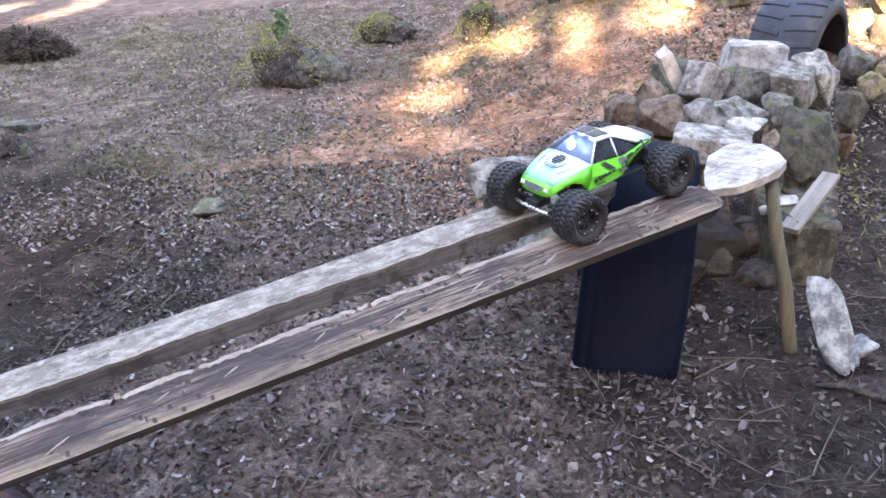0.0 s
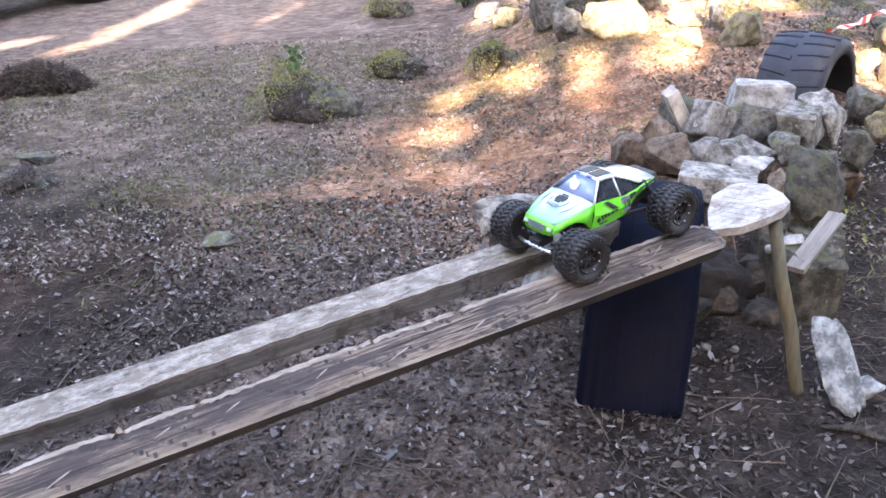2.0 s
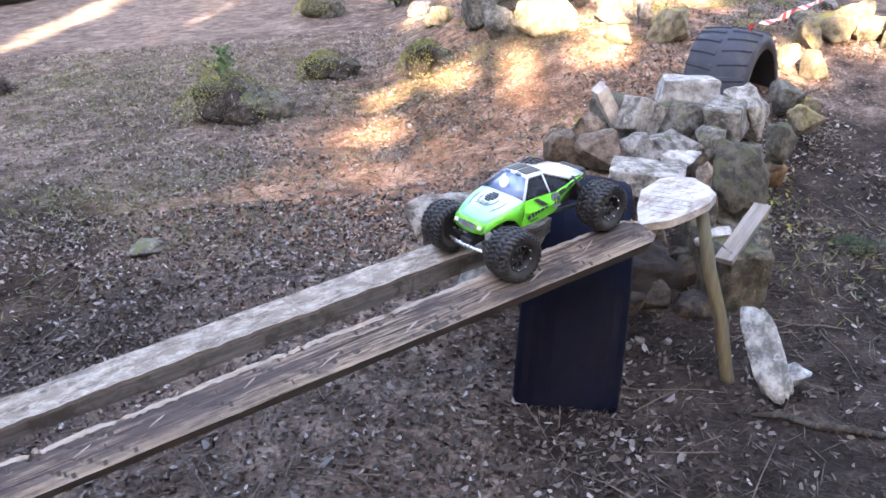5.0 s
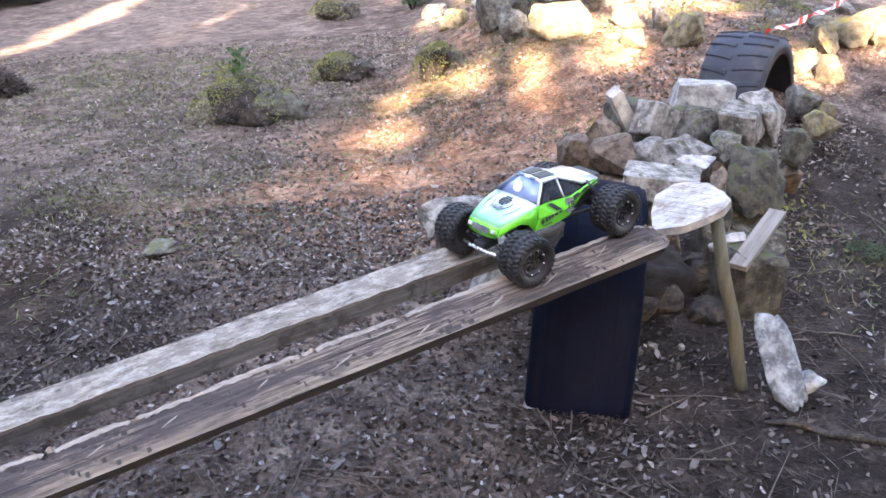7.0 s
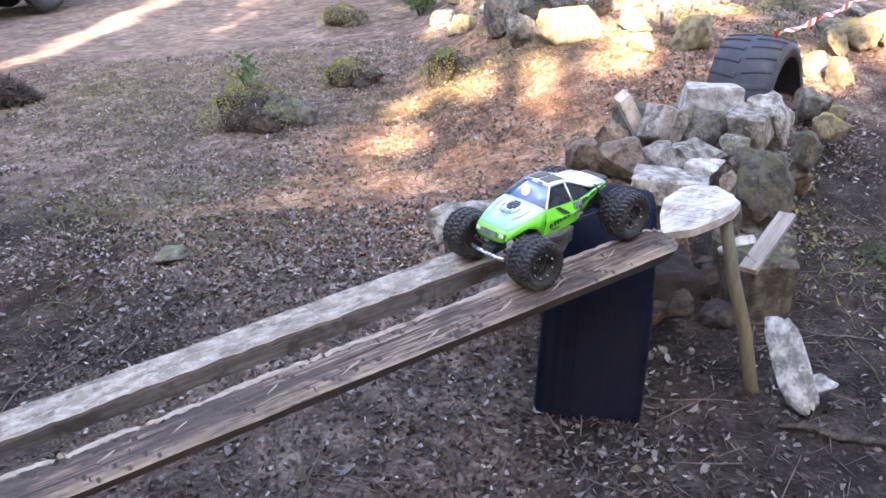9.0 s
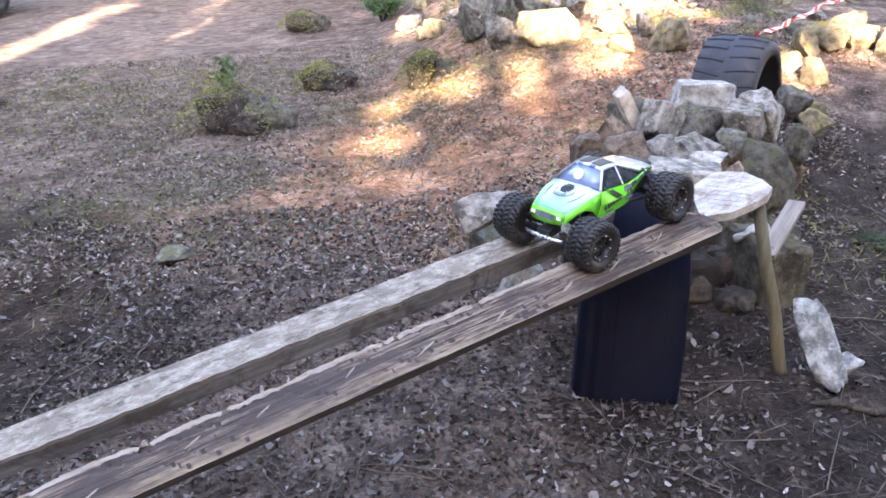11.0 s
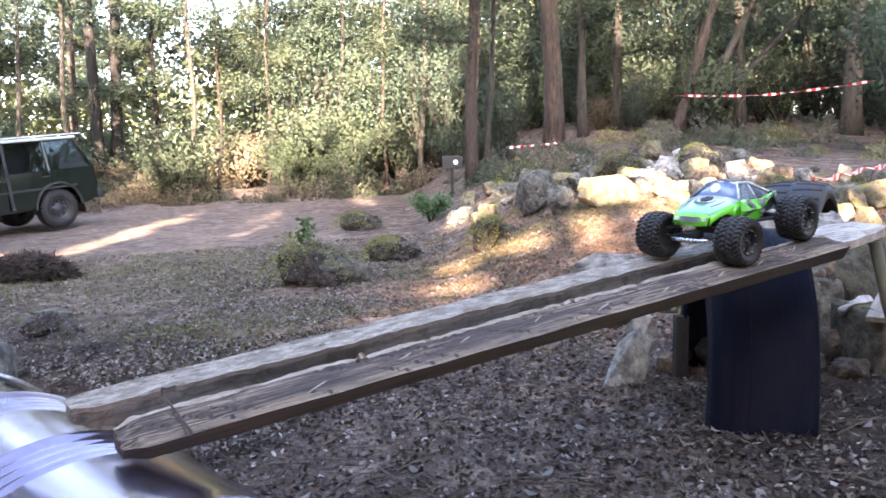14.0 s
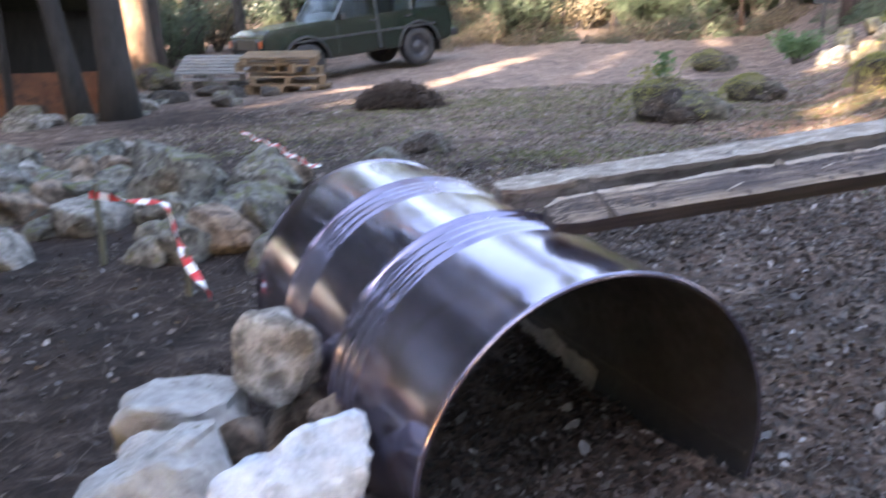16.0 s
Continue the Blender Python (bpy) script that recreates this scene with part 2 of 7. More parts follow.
# weathered side and underside wood, also darkened to hold the shade on those faces
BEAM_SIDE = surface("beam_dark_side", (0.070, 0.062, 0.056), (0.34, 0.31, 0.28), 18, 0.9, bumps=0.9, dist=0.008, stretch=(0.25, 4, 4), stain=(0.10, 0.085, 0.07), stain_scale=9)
BEAM_UNDER = surface("beam_shaded_underside", (0.022, 0.018, 0.017), (0.085, 0.068, 0.060), 18, 0.85, bumps=0.8, dist=0.006, stretch=(0.25, 4, 4))
BEAM_EDGE = surface("beam_splintered_edge", (0.13, 0.10, 0.078), (0.46, 0.395, 0.33), 30, 0.8, bumps=0.8, dist=0.004, stretch=(0.6, 3, 3))
BARK_SLICE = surface("slab_bark_face", (0.25, 0.225, 0.195), (0.60, 0.56, 0.51), 14, 0.85, bumps=0.9, dist=0.006, stretch=(0.7, 2.2, 1), stain=(0.24, 0.19, 0.15), stain_scale=9)
POLE_WOOD = surface("peeled_pole_wood", (0.055, 0.054, 0.036), (0.155, 0.148, 0.100), 14, 0.75, bumps=0.4, dist=0.003, stretch=(3, 3, 0.3))
OLD_BOARD = surface("old_board_grey_brown", (0.11, 0.095, 0.08), (0.29, 0.255, 0.22), 10, 0.85, bumps=0.5, dist=0.003, stretch=(0.4, 4, 4))
PALLET_WOOD = surface("pallet_boards", (0.085, 0.056, 0.032), (0.27, 0.185, 0.11), 10, 0.8, bumps=0.4, dist=0.003, stretch=(0.4, 4, 4), vary=0.3)
GREY_WOOD = surface("greyed_boards", (0.14, 0.13, 0.12), (0.31, 0.30, 0.28), 10, 0.85, bumps=0.4, dist=0.003, stretch=(0.4, 4, 4), vary=0.25)
RUBBER = surface("tyre_rubber", (0.009, 0.009, 0.010), (0.024, 0.023, 0.025), 18, 0.62, bumps=0.25, dist=0.002, stain=(0.036, 0.033, 0.032), stain_scale=6)
RUBBER_OLD = surface("old_tyre_rubber", (0.0022, 0.0034, 0.010), (0.005, 0.008, 0.021), 9, 0.62, bumps=0.3, dist=0.003, stain=(0.006, 0.008, 0.016), stain_scale=4)
RUBBER_OLD.node_tree.nodes["Principled BSDF"].inputs["Specular IOR Level"].default_value = 0.07
RUBBER_GREY = surface("weathered_tyre_rubber", (0.010, 0.012, 0.020), (0.032, 0.036, 0.052), 8, 0.55, bumps=0.4, dist=0.006, stain=(0.050, 0.046, 0.044), stain_scale=3)
DRUM_STEEL = surface("drum_lacquered_steel", (0.21, 0.185, 0.245), (0.34, 0.305, 0.40), 2.5, 0.16, 0.92, 0.015, 0.002, stretch=(0.6, 1.5, 1.5), fine=2.0, stain=(0.19, 0.145, 0.145), stain_scale=1.6)
film_tree = DRUM_STEEL.node_tree
film_map = film_tree.nodes.new("ShaderNodeMapRange")
film_map.inputs["From Min"].default_value, film_map.inputs["From Max"].default_value = 0.3, 0.7
film_map.inputs["To Min"].default_value, film_map.inputs["To Max"].default_value = 250.0, 460.0
film_tree.links.new(noise_node(film_tree, film_tree.nodes["Texture Coordinate"].outputs["Object"], 2.2, 3, 0.5, (0.7, 1.4, 1.4), 0.5), film_map.inputs[0])
film_tree.links.new(film_map.outputs[0], film_tree.nodes["Principled BSDF"].inputs["Thin Film Thickness"])
DRUM_STEEL.node_tree.nodes["Principled BSDF"].inputs["Thin Film IOR"].default_value = 1.45
# near-black lining with slightly paler blue-grey blotches
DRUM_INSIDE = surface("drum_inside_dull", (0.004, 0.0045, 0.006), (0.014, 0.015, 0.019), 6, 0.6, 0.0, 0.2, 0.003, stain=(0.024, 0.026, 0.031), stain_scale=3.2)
DRUM_DUST = surface("drum_dust_crust", (0.10, 0.098, 0.10), (0.30, 0.295, 0.29), 16, 0.9, bumps=0.6, dist=0.006)
PINE_BARK = surface("bark_brown", (0.010, 0.009, 0.008), (0.095, 0.080, 0.066), 9, 0.95, bumps=1.0, dist=0.03, stretch=(2.6, 2.6, 0.5), vary=0.35, spread=0.11, stain=(0.050, 0.050, 0.036), stain_scale=2.2)
# brighter copy of the reddish bark; the sun's orange is in its colour
SUNLIT_BARK = surface("bark_sunlit_orange", (0.06, 0.034, 0.022), (0.30, 0.175, 0.105), 9, 0.9, bumps=1.0, dist=0.03, stretch=(2.6, 2.6, 0.5))
DARK_BARK = surface("bark_dark_grey", (0.010, 0.009, 0.008), (0.040, 0.034, 0.031), 9, 0.95, bumps=1.0, dist=0.03, stretch=(2.6, 2.6, 0.5))
RED_BARK = surface("bark_reddish", (0.012, 0.009, 0.008), (0.090, 0.060, 0.047), 9, 0.95, bumps=1.0, dist=0.03, stretch=(2.6, 2.6, 0.5), vary=0.3, spread=0.11, stain=(0.040, 0.036, 0.028), stain_scale=2.0)
DARK_TWIG = surface("dark_brush", (0.025, 0.018, 0.014), (0.09, 0.068, 0.055), 30, 0.9, bumps=0)
TWIG = surface("dry_twigs", (0.045, 0.034, 0.027), (0.19, 0.15, 0.125), 30, 0.9, bumps=0)
LITTER = leafy("dry_leaf_litter", [(0.020, 0.014, 0.011), (0.036, 0.026, 0.021), (0.060, 0.044, 0.036), (0.034, 0.021, 0.015), (0.125, 0.094, 0.078), (0.075, 0.053, 0.043), (0.19, 0.152, 0.136), (0.085, 0.061, 0.050), (0.42, 0.385, 0.37)], 0.08, 0.6)
LITTER_BIG = leafy("large_grey_leaves", [(0.10, 0.085, 0.078), (0.17, 0.150, 0.140), (0.27, 0.25, 0.24), (0.12, 0.10, 0.088)], 0.1, 0.6)
LITTER_FAR = leafy("dry_leaf_litter_far", [(0.028, 0.018, 0.014), (0.27, 0.215, 0.185), (0.085, 0.055, 0.042), (0.20, 0.15, 0.125), (0.06, 0.038, 0.029), (0.40, 0.345, 0.31), (0.13, 0.095, 0.075), (0.10, 0.11, 0.05)], 0.08, 0.6)
GRASS = leafy("grass_tufts", [(0.055, 0.07, 0.020), (0.13, 0.15, 0.05), (0.24, 0.22, 0.10), (0.09, 0.12, 0.035)], 0.3)
OAK_LEAF = leafy("evergreen_oak_leaves", [(0.064, 0.098, 0.060), (0.096, 0.134, 0.078), (0.145, 0.178, 0.098), (0.082, 0.120, 0.082)], 0.45, 0.6, 0.8)
# opaque leaves of the added shade trees, which let no warm light through
DARK_LEAF = leafy("opaque_shade_leaves", [(0.016, 0.024, 0.016), (0.026, 0.036, 0.022), (0.036, 0.046, 0.030)], 0.06, 0.7)
# paler than the near leaves: distance haze is painted into these tones
FAR_LEAF = leafy("hazy_far_crowns", [(0.15, 0.19, 0.11), (0.21, 0.25, 0.135), (0.27, 0.30, 0.16), (0.17, 0.22, 0.15)], 0.45, 0.6, 0.8)
# lighter copy of the leaf tones, with sunlight on the crowns mixed in
SUN_LEAF = leafy("sun_brightened_foliage", [(0.095, 0.130, 0.080), (0.125, 0.165, 0.098), (0.165, 0.200, 0.125), (0.105, 0.147, 0.100)], 0.45, 0.6, 0.8)
PINE_LEAF = leafy("pine_needles_green", [(0.072, 0.112, 0.080), (0.096, 0.142, 0.100), (0.130, 0.178, 0.122)], 0.45, 0.6, 0.8)
DRY_LEAF = leafy("dry_bush_leaves", [(0.13, 0.100, 0.068), (0.23, 0.185, 0.125), (0.10, 0.09, 0.055), (0.30, 0.255, 0.18)], 0.35, 0.6, 0.5)
MOSS_LEAF = leafy("moss_and_herbs", [(0.12, 0.13, 0.03), (0.30, 0.29, 0.08), (0.20, 0.21, 0.06), (0.07, 0.09, 0.025)], 0.2)
HERB_LEAF = leafy("fresh_green_leaves", [(0.04, 0.09, 0.035), (0.11, 0.19, 0.075), (0.07, 0.13, 0.05)], 0.35)

# ---- building helpers ----
rng = np.random.default_rng(7)


def fbm(x, y, z=0.0, octaves=4):
    v, a, f = 0.0, 0.5, 1.0
    for _ in range(octaves):
        v += a * noise.noise(Vector((x * f, y * f, z * f)))
        a, f = a * 0.5, f * 2.03
    return v


def smooth(t):
    t = min(max(t, 0.0), 1.0)
    return t * t * (3 - 2 * t)


def thing(name, m, label, category, group="", kind=""):
    ob = new(name)
    ob.empty_display_size = 0.1
    ob.matrix_world = m
    return tagged(ob, label, category, group, kind)


def mesh_of(bm, material, shade=True, name="mesh"):
    me = bpy.data.meshes.new(name)
    bm.to_mesh(me)
    bm.free()
    me.materials.append(material)
    if shade:
        me.polygons.foreach_set("use_smooth", [True] * len(me.polygons))
    return me


def part(name, bm, material, parent=None, label="", shade=False):
    ob = new(name, mesh_of(bm, material, shade, name))
    ob.parent = parent
    return tagged(ob, label)


def box(sx, sy, sz, at=(0, 0, 0), bevel=0.0, turn=None, bm=None):
    b = bmesh.new()
    bmesh.ops.create_cube(b, size=1.0)
    bmesh.ops.scale(b, vec=(sx, sy, sz), verts=b.verts)
    if bevel:
        bmesh.ops.bevel(b, geom=b.edges[:], offset=bevel, segments=2, affect="EDGES", profile=0.6)
    m = Matrix.Translation(at) @ (turn or Matrix())
    bmesh.ops.transform(b, matrix=m, verts=b.verts)
    return join(bm, b) if bm else b


def join(into, b):
    me = bpy.data.meshes.new("tmp")
    b.to_mesh(me)
    b.free()
    into.from_mesh(me)
    bpy.data.meshes.remove(me)
    return into


def tube(points, radii, sides=8, bm=None, caps=True):
    """A round bar along points, its radius given point by point."""
    b = bm or bmesh.new()
    pts = [Vector(p) for p in points]
    if isinstance(radii, (int, float)):
        radii = [radii] * len(pts)
    rings, side = [], None
    for i, p in enumerate(pts):
        d = (pts[min(i + 1, len(pts) - 1)] - pts[max(i - 1, 0)]).normalized()
        if side is None:
            side = d.orthogonal().normalized()
        side = (side - d * side.dot(d)).normalized()
        other = d.cross(side)
        rings.append([b.verts.new(p + (side * math.cos(a) + other * math.sin(a)) * radii[i]) for a in (2 * math.pi * k / sides for k in range(sides))])
    for r0, r1 in zip(rings, rings[1:]):
        for k in range(sides):
            b.faces.new((r0[k], r0[(k + 1) % sides], r1[(k + 1) % sides], r1[k]))
    if caps:
        b.faces.new(rings[0][::-1])
        b.faces.new(rings[-1])
    return b


def lathe(profile, sides=48, bm=None):
    """Turns (x, r) pairs round the x axis; a closed profile gives a closed solid."""
    b = bm or bmesh.new()
    rings = [[b.verts.new((x, r * math.cos(a), r * math.sin(a))) for a in (2 * math.pi * k / sides for k in range(sides))] for x, r in profile]
    for r0, r1 in zip(rings, rings[1:]):
        for k in range(sides):
            b.faces.new((r0[k], r1[k], r1[(k + 1) % sides], r0[(k + 1) % sides]))
    return b


def prism(outline, depth, bm=None):
    """An outline in x, z given a thickness along y, centred."""
    b = bm or bmesh.new()
    f = [b.verts.new((x, -depth / 2, z)) for x, z in outline]
    k = [b.verts.new((x, depth / 2, z)) for x, z in outline]
    n = len(outline)
    b.faces.new(f)
    b.faces.new(k[::-1])
    for i in range(n):
        b.faces.new((f[i], k[i], k[(i + 1) % n], f[(i + 1) % n]))
    bmesh.ops.recalc_face_normals(b, faces=b.faces)
    return b


def loft(sections, bm=None, caps=True):
    """Skins rings of equally many points."""
    b = bm or bmesh.new()
    rings = [[b.verts.new(p) for p in s] for s in sections]
    n = len(rings[0])
    for r0, r1 in zip(rings, rings[1:]):
        for k in range(n):
            b.faces.new((r0[k], r0[(k + 1) % n], r1[(k + 1) % n], r1[k]))
    if caps:
        b.faces.new(rings[0][::-1])
        b.faces.new(rings[-1])
    bmesh.ops.recalc_face_normals(b, faces=b.faces)
    return b


def quads(name, corners, material, parent=None, kind="", label="", category="", puff=None):
    """One mesh of many loose leaves; corners is n x 4 x 3, or n x 6 x 3 for rounded ones."""
    n, k = corners.shape[:2]
    me = bpy.data.meshes.new(name)
    me.vertices.add(n * k)
    me.vertices.foreach_set("co", corners.reshape(-1).astype(np.float32))
    me.loops.add(n * k)
    me.loops.foreach_set("vertex_index", np.arange(n * k, dtype=np.int32))
    me.polygons.add(n)
    me.polygons.foreach_set("loop_start", np.arange(0, n * k, k, dtype=np.int32))
    me.update(calc_edges=True)
    if puff is None:
        mid = corners.mean(1)
        puff = (mid - mid.mean(0)) / (mid.std(0) + 1e-6)
    puff = puff / (np.linalg.norm(puff, axis=1)[:, None] + 1e-6) + np.array([0, 0, 0.35])
    me.attributes.new("puff", "FLOAT_VECTOR", "POINT").data.foreach_set("vector", np.repeat(puff, k, axis=0).reshape(-1).astype(np.float32))
    me.materials.append(material)
    ob = new(name, me)
    ob.parent = parent
    return tagged(ob, label, category, "", kind)


def leaves_at(centres, length, width, r, flat=0.0, fold=0.0, oval=False):
    """Corners of pointed leaves at centres, turned at random; flat draws them down to level."""
    n = len(centres)
    d = r.normal(size=(n, 3))
    d[:, 2] *= 1 - flat
    d /= np.linalg.norm(d, axis=1)[:, None] + 1e-9
    s = r.normal(size=(n, 3))
    s[:, 2] *= 1 - flat
    s -= d * (s * d).sum(1)[:, None]
    s /= np.linalg.norm(s, axis=1)[:, None] + 1e-9
    up = np.cross(d, s)
    L = (length * r.uniform(0.55, 1.25, n))[:, None]
    W = (width * r.uniform(0.6, 1.3, n))[:, None]
    lift = up * (fold * L * r.uniform(-1, 1, n)[:, None])
    if oval:
        bend = s * (W * r.uniform(-0.35, 0.35, n)[:, None])
        sides = [(-0.5, 0.0, 1.0), (-0.22, 0.46, -0.1), (0.2, 0.40, -0.3), (0.5, 0.0, 0.8), (0.2, -0.36, -0.5), (-0.22, -0.48, 0.2)]
        return np.stack([centres + d * L * (a + 0.06 * r.normal(size=(n, 1))) + s * W * b + bend * (4 * a * a) + lift * h for a, b, h in sides], 1)
    return np.stack([centres - d * L / 2 + lift, centres + s * W / 2 - lift * 0.4, centres + d * L / 2 + lift, centres - s * W / 2 - lift * 0.4], 1)

# ---- ground ----
CAR_X, CAR_Y, CAR_HEAD = -8.37, 15.69, Vector((-0.612, -0.791, 0)).normalized()


def ground_height(x, y):
    z = 0.10 + 0.05 * min(max(x, -8.0), 1.2) + 0.016 * min(max(y - 2.0, -2.0), 16.0)
    z += 0.06 * min(max(y - 17.0, 0.0), 30.0)
    z += 0.50 * smooth((x + 0.3) / 1.6) * smooth((y - 3.2) / 3.2)
    z += 0.085 * min(max(y - 7.0, 0.0), 18.0) * smooth((x - 0.4) / 4.0)
    z += 0.05 * math.exp(-((x - 0.9) ** 2 + (y - 3.9) ** 2) / 0.5)
    z -= 0.10 * math.exp(-((x + 1.15) ** 2 + (y - 1.2) ** 2) / 0.35)
    z += 0.05 * smooth((y - 2.3) / 1.6)
    ahead = (x - CAR_X) * CAR_HEAD.x + (y - CAR_Y) * CAR_HEAD.y
    z -= 0.075 * min(max(ahead, -2.2), 2.2) * math.exp(-((x - CAR_X) ** 2 + (y - CAR_Y) ** 2) / 14.0)
    return z


def ground_at(x, y):
    """The ground with its unevenness."""
    near = 1.0 if y < 12 else 1.6
    return ground_height(x, y) + near * (0.05 * fbm(x * 0.7, y * 0.7, 3.1, 3) + 0.034 * fbm(x * 2.7, y * 2.7, 7.7, 4))


def spaced(lo, hi, step, far, grow=1.13):
    out, s = list(np.arange(lo, hi, step)), step
    while out[-1] < far:
        s *= grow
        out.append(out[-1] + s)
    s = step
    while out[0] > -far:
        s *= grow
        out.insert(0, out[0] - s)
    return out


def spot(x, y, cx, cy, rx, ry):
    return math.exp(-(((x - cx) / rx) ** 2 + ((y - cy) / ry) ** 2))


def build_ground():
    xs, ys = spaced(-4.5, 4.5, 0.055, 260), spaced(0.6, 8.0, 0.055, 260)
    nx, ny = len(xs), len(ys)
    co, cover = np.zeros((ny, nx, 3)), np.zeros((ny, nx, 4))
    for j, y in enumerate(ys):
        for i, x in enumerate(xs):
            far = abs(x) > 60 or abs(y) > 60
            co[j, i] = x, y, ground_height(x, y) if far else ground_at(x, y)
            red = 0.8 * spot(x, y, 0.7, 5.2, 1.3, 1.6) + 0.6 * spot(x, y, 0.95, 4.9, 0.35, 0.45) + 0.7 * spot(x, y, 1.3, 7.2, 1.6, 1.6) + 0.25 * spot(x, y, 3.4, 5.4, 1.2, 0.8) + 0.30 * spot(x, y, 4.5, 10.0, 4, 4) + 0.25 * spot(x, y, -3.2, 4.0, 2.0, 2.5) + 0.3 * spot(x, y, -0.3, 4.2, 1.2, 1.0) + 0.55 * spot(x, y, 0.05, 4.6, 0.5, 0.9) + 0.35 * spot(x, y, -2.0, 3.4, 0.9, 0.9) + 0.3 * spot(x, y, 1.0, 2.2, 0.8, 0.5)
            moss = 0.75 * spot(x, y, -1.6, 4.5, 0.55, 0.5) + 0.45 * spot(x, y, -2.5, 7.5, 2.2, 2.2) + 0.55 * spot(x, y, -0.9, 4.0, 0.6, 0.5) + 0.5 * spot(x, y, 2.1, 3.1, 0.4, 0.4) + 0.35 * spot(x, y, -0.5, 6.0, 1.0, 0.8) + 0.60 * spot(x, y, 0.5, 6.2, 0.7, 0.4) + 0.55 * spot(x, y, 1.0, 5.75, 0.45, 0.22) + 0.28 * spot(x, y, -1.1, 5.0, 1.6, 1.2) + 0.30 * spot(x, y, -0.6, 4.3, 0.8, 0.8) + 0.35 * spot(x, y, -2.4, 8.2, 1.8, 1.6) + 0.3 * spot(x, y, -0.25, 3.2, 0.5, 0.35)
            track = 0.55 * spot(x, y, -2.6, 9.8, 2.4, 2.4) + 1.1 * math.exp(-(((x + 5.0 - 0.02 * (y - 14)) / 3.4) ** 2)) * smooth((y - 9) / 4) * (1 if y < 40 else 0.5)
            # fourth value: dark soil patches that also hold painted tree shade
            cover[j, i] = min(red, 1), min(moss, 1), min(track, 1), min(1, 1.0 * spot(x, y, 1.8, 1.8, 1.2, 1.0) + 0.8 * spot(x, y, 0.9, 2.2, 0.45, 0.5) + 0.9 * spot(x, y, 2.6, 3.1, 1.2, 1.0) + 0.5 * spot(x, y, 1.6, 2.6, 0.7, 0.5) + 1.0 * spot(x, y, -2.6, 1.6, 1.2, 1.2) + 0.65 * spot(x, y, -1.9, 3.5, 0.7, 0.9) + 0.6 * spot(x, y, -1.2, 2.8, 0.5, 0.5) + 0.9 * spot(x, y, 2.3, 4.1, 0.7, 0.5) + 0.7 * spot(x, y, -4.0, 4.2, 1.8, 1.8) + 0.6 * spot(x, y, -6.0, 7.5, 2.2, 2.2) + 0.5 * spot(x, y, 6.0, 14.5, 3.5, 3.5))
    idx = np.arange(nx * ny).reshape(ny, nx)
    f = np.stack([idx[:-1, :-1], idx[:-1, 1:], idx[1:, 1:], idx[1:, :-1]], -1).reshape(-1, 4)
    me = bpy.data.meshes.new("ground")
    me.vertices.add(nx * ny)
    me.vertices.foreach_set("co", co.reshape(-1))
    me.loops.add(len(f) * 4)
    me.loops.foreach_set("vertex_index", f.reshape(-1).astype(np.int32))
    me.polygons.add(len(f))
    me.polygons.foreach_set("loop_start", np.arange(0, len(f) * 4, 4, dtype=np.int32))
    me.update(calc_edges=True)
    me.polygons.foreach_set("use_smooth", [True] * len(f))
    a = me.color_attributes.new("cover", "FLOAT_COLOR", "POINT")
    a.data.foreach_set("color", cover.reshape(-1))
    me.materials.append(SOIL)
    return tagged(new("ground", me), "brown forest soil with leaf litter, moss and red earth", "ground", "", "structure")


build_ground()

# ---- the ramp ----
AXIS = Vector((1, 0.532, 0.133)).normalized()
SIDE = Vector((-AXIS.y, AXIS.x, 0)).normalized()       # level, away from the walker
RISE = AXIS.cross(SIDE)


